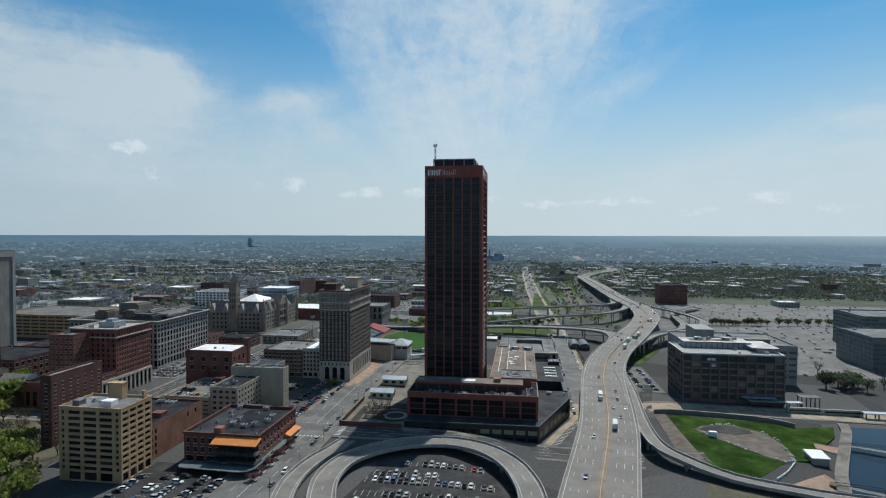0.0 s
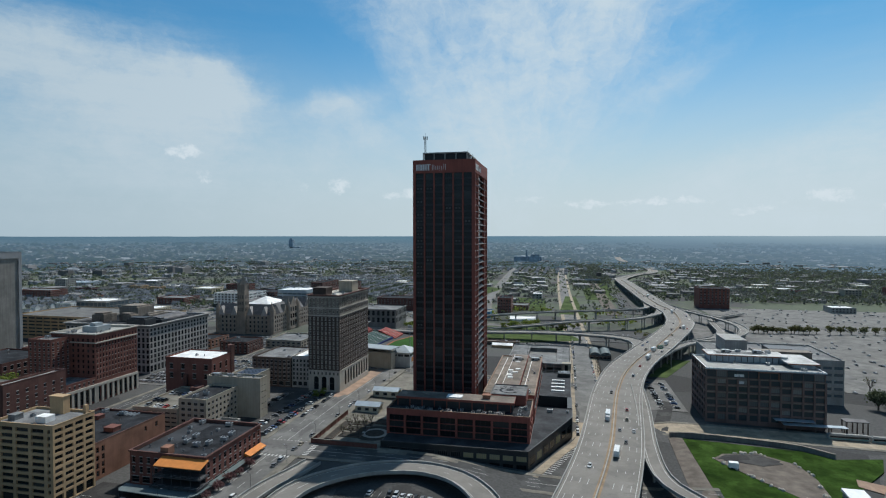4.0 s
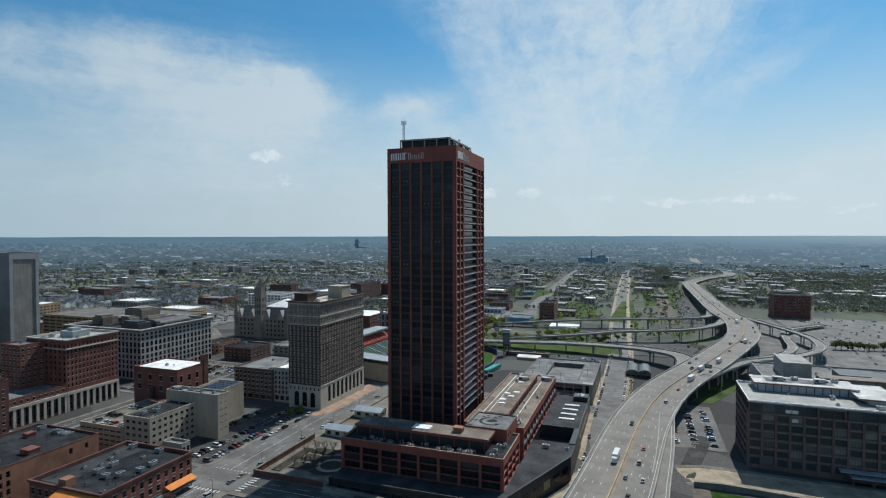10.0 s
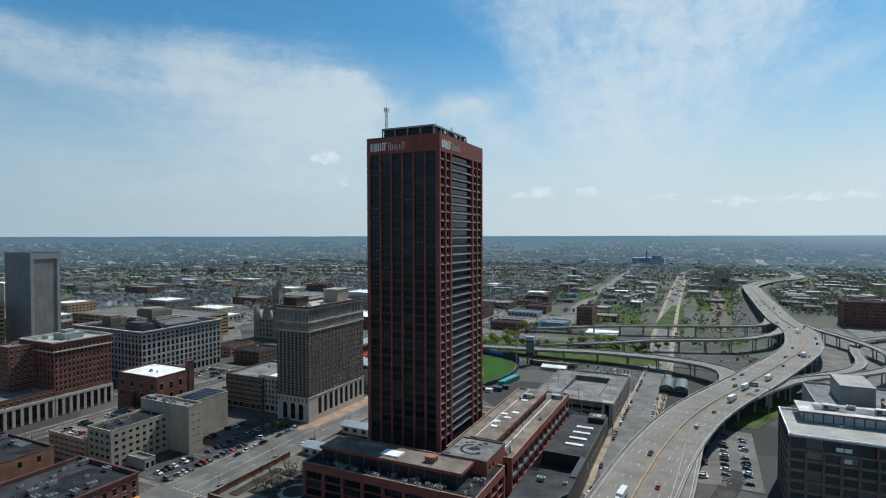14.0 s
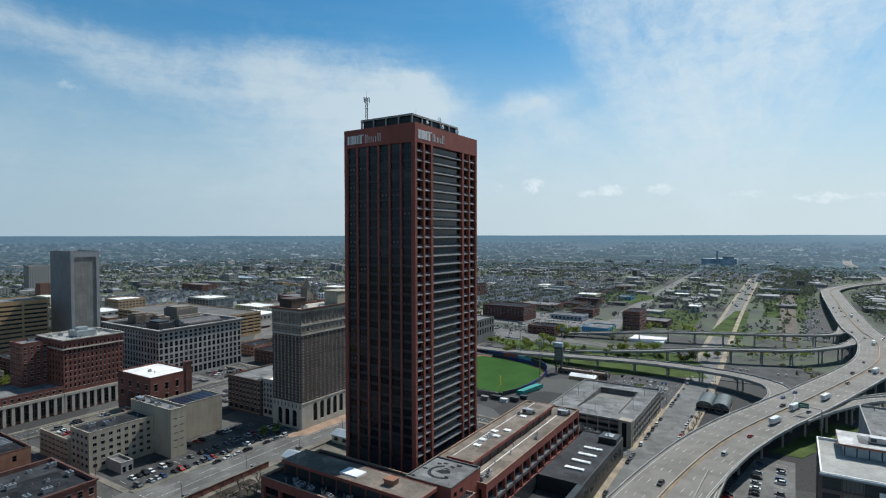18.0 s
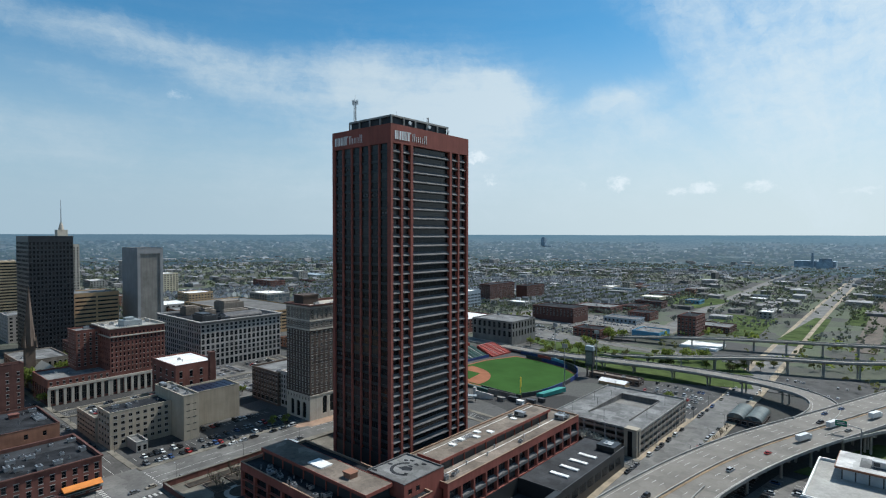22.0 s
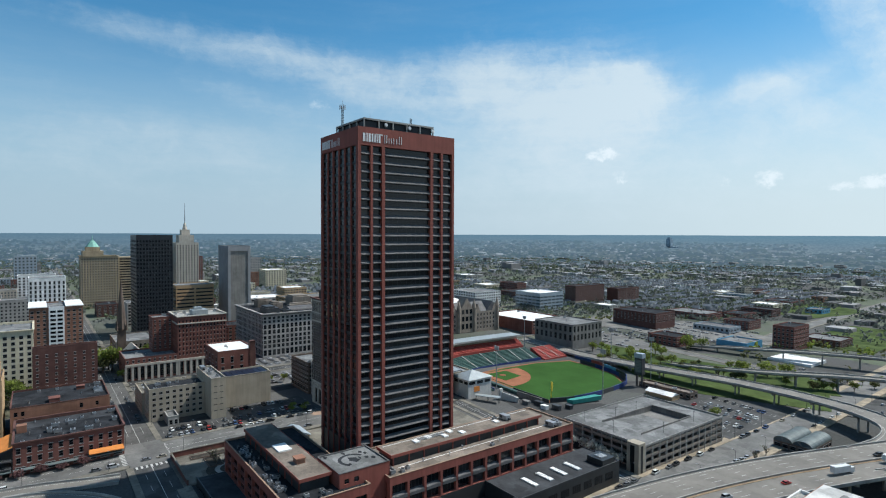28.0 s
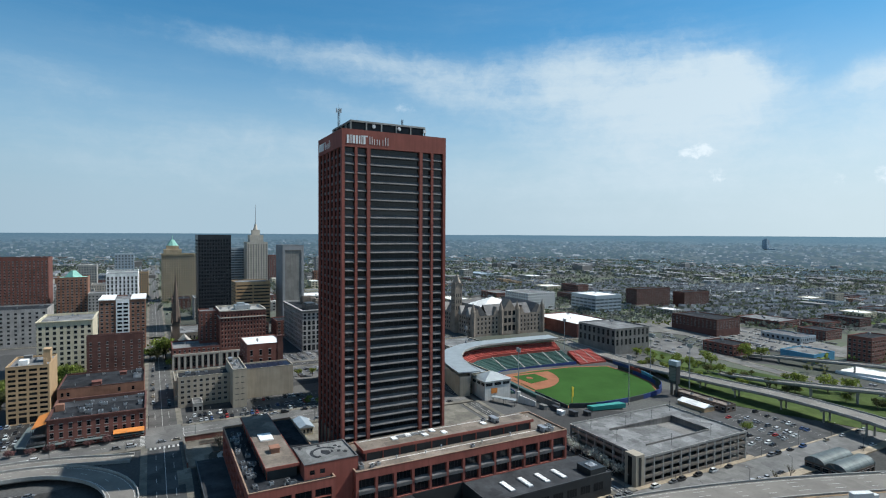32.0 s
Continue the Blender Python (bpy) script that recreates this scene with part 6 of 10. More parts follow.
# ---------- parking garage ----------
def build_garage():
    x0, x1, y0, y1, zt, g = -57.0, -5.0, 444.0, 521.0, 6.0, -9.0
    ob = root("parking_garage", (x0 + x1) / 2, (y0 + y1) / 2, g, "grey concrete multi-storey parking garage with open decks", "parking garage")
    for k in range(4):
        z = g + 0.5 + k * 3.6
        part("floor_slab", Mesh().box(x0 + 0.3, x1 - 0.3, y0 + 0.3, y1 - 0.3, z, z + 0.3), M["conc_dark"], ob)
    # near-black box added in place of the shade between the decks
    part("core", Mesh().box(x0 + 14, x1 - 22, y0 + 14, y1 - 14, g, 1.5), M["dark"], ob, "dark box in place of the shaded inner decks")
    for k in range(4):
        z = g + 1.1 + k * 3.6
        for a in ((x0, x1, y0, y0 + 0.3), (x0, x1, y1 - 0.3, y1), (x0, x0 + 0.3, y0 + 0.3, y1 - 0.3), (x1 - 0.3, x1, y0 + 0.3, y1 - 0.3)):
            part("deck_band", Mesh().box(*a, z, z + 1.35), M["brownstone"], ob)
    for i in range(13):
        y = y0 + 0.3 + (y1 - y0 - 1.3) * i / 12
        part("column", Mesh().box(x1 - 0.9, x1 + 0.12, y, y + 0.7, g - 1, zt), M["concrete"], ob)
    for i in range(9):
        x = x0 + 0.3 + (x1 - x0 - 1.3) * i / 8
        part("column", Mesh().box(x, x + 0.7, y0 - 0.12, y0 + 0.9, g - 1, zt), M["concrete"], ob)
    # top deck round a sunken ramp
    wx0, wx1, wy0, wy1 = -41.0, -16.5, 458.0, 506.0
    top = Mesh()
    for a in ((x0, x1, y0, wy0), (x0, x1, wy1, y1), (x0, wx0, wy0, wy1), (wx1, x1, wy0, wy1)):
        top.box(*a, zt - 1.2, zt - 0.9)
    part("top_deck", top, M["roof_grey"], ob, "grey weathered top parking deck")
    part("sunken_deck", Mesh().poly([(wx0, wy0, zt - 0.95), (wx1, wy0, zt - 0.95), (wx1, wy1, zt - 4.2), (wx0, wy1, zt - 4.2)]), M["roof_grey"], ob, "sloping sunken deck")
    pw = Mesh()
    for a in ((wx0 - 0.3, wx0, wy0, wy1), (wx1, wx1 + 0.3, wy0, wy1), (wx0, wx1, wy1, wy1 + 0.3)):
        pw.box(*a, zt - 4.2, zt + 0.05)
    part("well_wall", pw, M["conc_dark"], ob)
    pp = Mesh()
    for a in ((x0, x1, y0, y0 + 0.3), (x0, x1, y1 - 0.3, y1), (x0, x0 + 0.3, y0 + 0.3, y1 - 0.3), (x1 - 0.3, x1, y0 + 0.3, y1 - 0.3)):
        pp.box(*a, zt - 1.3, zt + 0.1)
    part("parapet", pp, M["concrete"], ob)
    part("stair_tower", Mesh().box(-11.5, -4.6, 438.5, 444.0, g - 1, zt + 1.6), M["beige"], ob, "beige concrete stair tower")
    part("stair_window", Mesh().box(-4.6, -4.5, 440.3, 442.0, g + 2, zt + 0.4), M["glass"], ob)
    part("stair_window", Mesh().box(-9.5, -7.0, 438.4, 438.5, g + 2, zt + 0.4), M["glass"], ob)
    for x, y in ((-49, 452), (-49, 482), (-49, 514), (-11, 470), (-11, 500), (-28, 450), (-28, 514), (-41.3, 470), (-41.3, 490)):
        part("lamp_post", Mesh().rod((x, y, zt - 0.95), (x, y, zt + 5), 0.09, 5).box(x - 0.5, x + 0.5, y - 0.15, y + 0.15, zt + 4.9, zt + 5.1), M["steel_dark"], ob)


build_garage()


def zone(lo, hi, cols, rows, **kw):
    return dict(lo=lo, hi=hi, cols=cols, rows=rows, **kw)


# ---------- neighbours ----------
TAN_S = [(1.3, 2.7), (4.6, 10.6), (12.2, 18.6), (20.2, 26.4), (28.2, 29.6)]
TAN_E = [(0.9, 4.6), (5.7, 9.6), (10.7, 14.6), (15.7, 19.6)]
tan = building("office_block", -243.0, -212.0, 166.5, 187.0, 33.5, "tan", "ten-storey tan brick office block with rows of broad dark windows", "building", "roof_grey",
    {"S": [zone(4.6, 32.4, 5, 10, h=0.58, cells=TAN_S, cross=5, depth=0.7, frame="frame_dark"), zone(0.3, 4.4, 5, 1, h=0.9, cells=TAN_S[1:4], depth=0.7, frame="frame_dark")],
     "E": [zone(4.6, 32.4, 4, 10, h=0.56, cells=TAN_E, cross=2, depth=0.7, frame="frame_dark"), zone(0.3, 4.4, 4, 1, h=0.9, cells=TAN_E, depth=0.7, frame="frame_dark")]}, clutter=2, seed=3)
part("tank_house", Mesh().box(-231, -224, 182.5, 186.0, 32.6, 40.0).box(-231.3, -223.7, 182.2, 186.3, 40.0, 40.4), M["tan"], tan, "tan brick tank house")
part("vent_house", Mesh().box(-240, -236.5, 171, 175, 32.6, 34.8).box(-240.2, -236.3, 170.8, 175.2, 34.8, 35.0), M["roof_grey"], tan)
part("chimney", Mesh().box(-215, -213.6, 184.0, 185.6, 32.6, 36.8), M["tan"], tan)
part("plant_housing", Mesh().box(-226, -220.5, 171, 175.5, 32.6, 35.2), M["roof_white"], tan, "white rooftop plant housing")
building("brick_block", -257.0, -216.0, 190.0, 235.5, 17.0, "brick_orange", "low orange-brown brick warehouse with a blank party wall", "building", "roof_dark",
    {"S": [zone(3.5, 15.5, 5, 3, w=0.3, h=0.6, u0=2, u1=39)], "E": [zone(1.0, 11.5, 4, 3, h=0.7, cells=[(1.6, 3.2), (4.6, 6.2)], depth=0.5), zone(11.7, 15.2, 4, 1, h=0.7, cells=[(1.6, 3.2), (4.6, 6.2), (31.0, 32.6), (38.5, 40.1)], depth=0.5)]}, clutter=7, seed=5, coping="brick_dark")
bb = bpy.data.objects["brick_block"]
for x0, x1, y0, y1, h in ((-227, -221.5, 207, 212, 2.0), (-247, -243.5, 221, 225, 1.8)):
    part("stair_house", Mesh().box(x0, x1, y0, y1, 16.1, 16.1 + h).box(x0 - 0.2, x1 + 0.2, y0 - 0.2, y1 + 0.2, 16.1 + h, 16.3 + h), M["brick_red"], bb, "red brick rooftop stair house")
for i in range(5):
    part("roof_rail", Mesh().box(-240 + i * 2.4, -239.2 + i * 2.4, 229, 233.5, 16.2, 17.0), M["steel"], bb)
aw = building("brick_corner_block", -199.0, -160.5, 192.5, 236.5, 14.5, "brick_red", "three-storey red brick corner block with an orange awning", "building", "roof_dark",
    {"S": [zone(0.6, 4, 7, 1, w=0.7, h=0.8), zone(4.5, 13.2, 10, 2, w=0.42, h=0.6)], "E": [zone(0.6, 4, 8, 1, w=0.7, h=0.8), zone(4.5, 13.2, 11, 2, w=0.42, h=0.6)]}, clutter=22, seed=6, coping="brick_dark", cornice=0.5)
part("awning", Mesh().prism([(-182, 186.4), (-158.8, 186.4), (-158.8, 192.4), (-182, 192.4)], lambda x, y: 11.8 + (y - 186.4) * 0.33, lambda x, y: 12.1 + (y - 186.4) * 0.33), M["orange"], aw, "bright orange awning")
part("awning", Mesh().prism([(-160.4, 221.5), (-157.0, 221.5), (-157.0, 236.0), (-160.4, 236.0)], 4.2, lambda x, y: 4.4 + (-156.8 - x) * 0.35), M["orange"], aw, "bright orange street awning")
part("penthouse", Mesh().box(-184, -180, 193.5, 197.5, 13.7, 17.2), M["brick_orange"], aw, "orange rooftop stair house")
part("terrace_front", Mesh().box(-181, -160.6, 192.0, 192.4, 0, 10.8), M["spandrel"], aw, "dark glazed terrace front")
for k, (z, y0) in enumerate(((3.9, 184.2), (7.5, 186.0))):
    part("terrace_deck", Mesh().box(-182, -158.6, y0, 192.0, z, z + 0.35), M["steel_dark"], aw, "dark steel terrace deck")
    rail = Mesh()
    for h in (0.5, 1.05):
        rail.rod((-182, y0 + 0.1, z + h + 0.3), (-158.7, y0 + 0.1, z + h + 0.3), 0.04, 4).rod((-158.7, y0 + 0.1, z + h + 0.3), (-158.7, 192, z + h + 0.3), 0.04, 4)
    part("railing", rail, M["steel"], aw)
    for i in range(6):
        x = -181.8 + i * 4.6
        part("terrace_post", Mesh().rod((x, y0 + 0.2, -0.4 if not k else 4.2), (x, y0 + 0.2, z if not k else 11.2), 0.12, 6), M["steel_dark"], aw)
canopy = [(-195, 186.0), (-195, 181.5), (-193, 179.6), (-164, 178.4), (-159.5, 180.0), (-157.6, 183.6), (-157.6, 191.8), (-182, 191.8), (-182, 186.0)]
part("porch_canopy", Mesh().prism(canopy, 2.9, 3.3), M["green_glass_wall"], aw, "grey-blue porch canopy with a rounded corner")
part("porch_canopy", Mesh().box(-160.4, -157.2, 192.5, 236.0, 2.9, 3.2), M["green_glass_wall"], aw, "grey-blue canopy along the street front")
for i in range(6):
    part("porch_post", Mesh().rod((-194 + i * 6.6, 180.4, -0.3), (-194 + i * 6.6, 180.4, 2.9), 0.13, 6), M["steel_dark"], aw)
part("roof_mat", Mesh().box(-198, -186, 196, 234, 13.6, 13.66), M["roof_black"], aw, "black roof walkway felt")

bg = building("beige_block", -222.4, -204.7, 254.2, 284.8, 19.2, "beige", "beige concrete block with small square windows", "building", "roof_dark",
    {"S": [zone(1.5, 18.0, 4, 5, w=0.6, h=0.5, u0=0.8, u1=17, cross=2)], "E": [zone(1.5, 18.0, 8, 5, w=0.5, h=0.48, u0=0.8, u1=29.8, cross=2)]}, clutter=5, seed=7)
bt = building("beige_tower", -226.0, -207.0, 293.4, 326.4, 19.6, "beige", "windowless beige block with solar panels on its roof", "building", "roof_grey",
    {}, clutter=0)
sb = building("stair_block", -226.0, -189.7, 284.9, 293.3, 24.2, "beige", "plain beige stair block with slit windows", "building", "roof_grey",
    {"E": [zone(3, 21, 2, 5, w=0.6, h=0.16, u0=0.8, u1=7.6, depth=0.5)]}, clutter=0)
for i in range(5):
    for j in range(8):
        x, y = -222.5 + i * 3.0, 296.5 + j * 3.6
        part("solar_panel", Mesh().prism([(x, y), (x + 2.7, y), (x + 2.7, y + 3.0), (x, y + 3.0)], 19.0, lambda a, c, x=x: 19.3 + (x + 2.7 - a) * 0.12), M["solar"], bt, "dark blue solar panel")
for x, y, k in ((-221, 287.2, 3), (-213, 290, 0), (-205, 287.5, 0), (-197, 290, 1)):
    part("roof_unit", roof_unit_mesh(k), None, sb, at=(x, y, 23.3))
pk = building("parking_annex", -252.0, -222.6, 253.0, 296.0, 13.0, "beige", "beige deck building with parked cars on its roof", "building", "paving",
    {"S": [zone(1.5, 11.8, 7, 4, w=0.85, h=0.36)]}, clutter=0)
part("stair_house", Mesh().box(-240, -234, 287, 293, 12.1, 15.5), M["brick_dark"], pk)
building("brick_block", -267.7, -233.3, 299.8, 325.0, 30.8, "brick_red", "red brick block with a bright white roof", "building", "roof_white",
    {"E": [zone(15, 28, 4, 2, w=0.3, h=0.6), zone(1, 14, 5, 3, w=0.35, h=0.55)], "S": [zone(16, 28, 4, 2, w=0.3, h=0.55)]}, clutter=2, seed=9, parapet=0.6)
part("chimney", Mesh().box(-236.0, -233.0, 321.0, 324.6, 0.5, 35.5).box(-236.2, -232.8, 320.8, 324.8, 35.5, 36.0), M["brick_dark"], bpy.data.objects["brick_block"], "square brick chimney")
part("chimney", Mesh().cone(-251.5, 297.9, 0, 20.5, 1.6, 1.4, 12), M["brick_dark"], pk, "round brick chimney stack")
lbx = building("loading_box", -204.5, -192.0, 262.0, 267.6, 5.2, "concrete", "low grey concrete annex in front of the beige block", "building", "roof_grey", {"E": [zone(0.4, 3.4, 2, 1, w=0.6, h=0.9)]}, clutter=0)
pod = building("bank_hall", -350.0, -314.0, 254.5, 290.5, 17.0, "brick_red", "low brick and stone hall with tall white pilasters", "building", "roof_grey",
    {"E": [zone(1.0, 10.4, 8, 1, w=0.62, h=0.92, glass="glass", cross=3), zone(12.6, 16, 10, 1, w=0.4, h=0.55)], "S": [zone(1.2, 11.5, 7, 1, w=0.55, h=0.92, cross=3)]}, clutter=3, seed=10)
rb = building("brick_tower", -350.0, -314.0, 290.6, 327.0, 45.0, "brick_red", "eight-storey red brick block with a stone colonnade base", "building", "concrete",
    {"E": [zone(1.0, 10.4, 8, 1, w=0.62, h=0.92, cross=3), zone(14.5, 43, 14, 8, w=0.44, h=0.58, frame="brick_dark")], "S": [zone(18, 43, 9, 7, w=0.42, h=0.58, frame="brick_dark")]}, clutter=9, seed=11, coping="limestone", cornice=0.6)
b = Mesh()
for k in range(8):
    z = 14.5 + 28.5 / 8 * (k + 0.5)
    for i in range(14):
        y = 290.6 + 0.6 + (36.4 - 1.2) * (i + 0.5) / 14
        b.box(-314.02, -313.86, y - 0.62, y + 0.62, z - 1.26, z - 1.06)
tagged(part("sillwork", b, M["limestone"], rb, "small pale stone sills"), kind="stuff")
part("dentil_cornice", Mesh().box(-314.1, -313.3, 290.4, 327.2, 39.3, 40.0).box(-350.2, -313.3, 289.9, 290.7, 39.3, 40.0), M["limestone"], rb, "pale stone cornice below the top storey")
part("lift_house", Mesh().box(-338, -326, 304, 316, 44.2, 48.0).box(-334, -329, 306, 312, 48, 50), M["canopy"], rb, "pale metal rooftop lift house")
for ob, ys in ((pod, (254.6, 290.4, 9)), (rb, (290.8, 326.9, 9))):
    for i in range(ys[2]):
        y = ys[0] + (ys[1] - ys[0] - 0.9) * i / (ys[2] - 1)
        part("pilaster", Mesh().box(-314.0, -313.4, y - 0.4, y + 1.3, 0, 10.6), M["limestone"], ob, "pale stone pilaster")
    part("stone_band", Mesh().box(-314.0, -313.2, ys[0] - 0.1, ys[1] + 0.1, 10.6, 12.4), M["limestone"], ob, "pale stone band")
building("brick_tower", -352.0, -334.0, 276.0, 290.4, 43.5, "brick_red", "tall brick stair block behind the hall", "building", "roof_grey", {"E": [zone(18, 42, 4, 7, w=0.35, h=0.5)], "S": [zone(18, 42, 5, 7, w=0.35, h=0.5)]}, base=16.0, clutter=2)
el = building("office_palace", -416.0, -335.0, 364.0, 438.0, 38.5, "greystone", "broad grey terracotta office palace with arched windows and a deep cornice", "building", "roof_dark",
    {"E": [zone(0.8, 6.8, 18, 1, w=0.72, h=0.85), zone(7.5, 19.5, 18, 3, w=0.64, h=0.76), zone(20, 29.5, 18, 2, w=0.66, h=0.82, arch="greystone"), zone(30, 36.5, 18, 2, w=0.58, h=0.68)],
     "S": [zone(0.8, 6.8, 20, 1, w=0.66, h=0.85), zone(7.5, 19.5, 20, 3, w=0.58, h=0.7), zone(20, 29.5, 20, 2, w=0.6, h=0.8), zone(30, 36.5, 20, 2, w=0.55, h=0.66)]}, clutter=8, cornice=1.6, coping="greystone", seed=12, most=300)
vl = Mesh()
for i in range(10):
    a, c = math.pi * i / 10, math.pi * (i + 1) / 10
    f = lambda q, y: (-357 - 8 * math.cos(q), y, 38.0 + 3.4 * math.sin(q))
    vl.poly([f(a, 394), f(c, 394), f(c, 428), f(a, 428)]).poly([f(a, 394), (-357, 394, 38), f(c, 394)]).poly([f(a, 428), f(c, 428), (-357, 428, 38)])
part("light_court_roof", vl, M["roof_slate"], el, "grey glazed barrel roof over the court")
for x0, x1, y0, y1, h, m in ((-408, -388, 412, 432, 46, "brownstone"), (-384, -372, 386, 396, 43, "roof_brown"), (-362, -344, 370, 382, 42.5, "steel_dark"), (-404, -392, 378, 392, 44, "roof_brown"), (-372, -366, 400, 424, 41.5, "brownstone"), (-346, -340, 384, 392, 40.5, "steel_dark")):
    part("penthouse", Mesh().box(x0, x1, y0, y1, 37.6, h).box(x0 + 1.5, x1 - 2, y0 + 1, y1 - 3, h, h + 1.4), M[m], el)
part("cornice_band", Mesh().box(-416.6, -334.2, 363.2, 363.95, 36.9, 38.1).box(-334.95, -334.2, 363.95, 438.8, 36.9, 38.1), M["conc_dark"], el, "weathered grey-brown cornice")

# old brick hotel tower: stone base, brick shaft, stone crown
HX0, HX1, HY0, HY1 = -189.0, -165.0, 348.0, 406.0
ht = building("hotel_tower", HX0, HX1, HY0, HY1, 14.6, "limestone", "twenty-storey dark brick tower with stone base and stone top storeys", "building", "roof_dark",
    {"S": [zone(0.6, 10.8, 3, 1, w=0.62, h=0.94, arch="limestone", u0=3, u1=21, depth=0.6), zone(11.2, 14.2, 8, 1, w=0.35, h=0.6)],
     "E": [zone(2.4, 13.4, 9, 1, w=0.6, h=0.96, arch="limestone", u0=8, u1=57, depth=0.6)]}, clutter=0)
building("hotel_tower", HX0 + 0.1, HX1 - 0.1, HY0 + 0.1, HY1 - 0.1, 54.0, "umber", "", "", "roof_dark",
    {"S": [zone(15.5, 53.4, 8, 11, w=0.42, h=0.55, frame="limestone")], "E": [zone(15.5, 53.4, 17, 11, w=0.42, h=0.55, frame="limestone")]}, base=14.6, clutter=0, extra_root=ht, most=280)
building("hotel_tower", HX0, HX1, HY0, HY1, 68.3, "crown_stone", "", "", "roof_dark",
    {"S": [zone(54.9, 59.0, 8, 1, w=0.46, h=0.62, frame="limestone"), zone(60.2, 66.6, 8, 1, w=0.5, h=0.92, frame="limestone", cross=3)], "E": [zone(54.9, 59.0, 17, 1, w=0.46, h=0.62, frame="limestone"), zone(60.2, 66.6, 17, 1, w=0.5, h=0.92, frame="limestone", cross=3)]}, base=54.0, clutter=6, seed=14, cornice=1.0, coping="brick_dark", extra_root=ht)
for z0, z1 in ((53.6, 54.6), (59.1, 60.0), (66.8, 67.6), (14.2, 15.0)):
    part("stone_course", Mesh().box(HX0 - 0.25, HX1 + 0.25, HY0 - 0.25, HY1 + 0.25, z0, z1), M["limestone"], ht, "pale stone string course")
part("penthouse", Mesh().box(-187, -177, 352, 363, 67.1, 73.0).box(-187.4, -176.6, 351.6, 363.4, 73.0, 73.6), M["umber"], ht, "brick rooftop tank house")
part("penthouse", Mesh().box(-180, -169, 382, 394, 67.1, 75.5).box(-180.3, -168.7, 381.7, 394.3, 75.5, 76.1), M["beige"], ht, "pale rooftop tank house")
building("low_shop_block", -236.0, -205.0, 352.0, 392.0, 21.5, "brick_brown", "six-storey brown block with large windows", "building", "roof_grey",
    {"S": [zone(1, 4.5, 6, 1, w=0.7, h=0.8), zone(5, 20, 9, 5, w=0.55, h=0.6)], "E": [zone(5, 20, 9, 5, w=0.5, h=0.6)]}, clutter=3, seed=15)
building("low_shop_block", -205.0, -188.2, 354.0, 392.0, 22.8, "greystone", "six-storey grey stone block with large windows", "building", "roof_white",
    {"S": [zone(1, 4.5, 4, 1, w=0.7, h=0.8), zone(5, 21, 6, 5, w=0.55, h=0.62)]}, clutter=2, seed=16)
building("brick_block", -329.0, -300.0, 447.0, 475.0, 11.0, "brick_dark", "low dark red brick shop block", "building", "roof_dark", {"E": [zone(1, 10.5, 6, 3, w=0.4, h=0.55)], "S": [zone(1, 10.5, 6, 3, w=0.4, h=0.55)]}, clutter=2)

# left-hand blocks along the straight street
building("brick_block", -284.5, -278.0, 199.5, 234.5, 37.5, "brick_dark", "dark brown brick loft block", "building", "roof_grey", {"E": [zone(2, 34, 7, 8, w=0.25, h=0.4)], "S": [zone(2, 34, 1, 8, w=0.3, h=0.45)]}, clutter=0, seed=17)
building("cream_block", -365.0, -319.0, 165.0, 200.0, 43.5, "cream", "cream stone office block with white roof", "building", "roof_grey", {"E": [zone(2, 41, 8, 10, w=0.5, h=0.56)], "S": [zone(2, 41, 9, 10, w=0.5, h=0.56)]}, clutter=5, seed=18, cornice=0.8)
building("brick_tower", -470.0, -422.0, 197.0, 235.0, 47.0, "brick_orange", "orange brick and white striped apartment block", "building", "roof_grey", {"E": [zone(2, 45, 9, 12, w=0.5, h=0.5)], "S": [zone(2, 45, 9, 12, w=0.4, h=0.5)]}, clutter=4, seed=19, most=0)
ob = bpy.data.objects["brick_tower.002"]
part("white_bay", Mesh().box(-422.0, -421.4, 210.5, 221.5, 1, 47.6), M["white_paint"], ob, "white concrete window bay")
for i in range(12):
    for y in (211.6, 216.6):
        part("bay_window", Mesh().box(-421.38, -421.3, y, y + 3.8, 3.0 + i * 3.58, 4.9 + i * 3.58), M["glass"], ob)
part("roof_slab", Mesh().box(-470.5, -421.2, 196.4, 209.5, 47.2, 47.9).box(-470.5, -421.2, 222.5, 235.6, 47.2, 47.9), M["roof_white"], ob, "white roof slab")
building("pale_tower", -565.0, -531.0, 196.0, 227.0, 65.0, "roof_white", "white concrete office tower with vertical window strips", "building", "roof_grey", {"E": [zone(2, 62, 8, 14, w=0.45, h=0.7)], "S": [zone(2, 62, 8, 14, w=0.45, h=0.7)]}, clutter=2, seed=20, most=0)
bk = building("black_tower", -545.0, -502.0, 287.0, 322.0, 108.5, "tower_steel", "black steel and glass office tower", "building", "roof_dark", {"E": [zone(4, 104, 12, 25, w=0.66, h=0.6, glass="glass_tower", frame="frame_dark")], "S": [zone(4, 104, 14, 25, w=0.66, h=0.6, glass="glass_tower", frame="frame_dark")]}, clutter=3, seed=21, most=0)
building("grey_tower", -556.0, -514.0, 383.0, 409.0, 96.0, "grey_tower", "slender grey concrete office slab with blank flanks", "building", "roof_grey", {"E": [zone(3, 90, 1, 1, w=1.0, h=1.0, u0=3.0, u1=23.0, glass="ribbed", frame=None, depth=0.8)]}, clutter=0, seed=22, most=0)
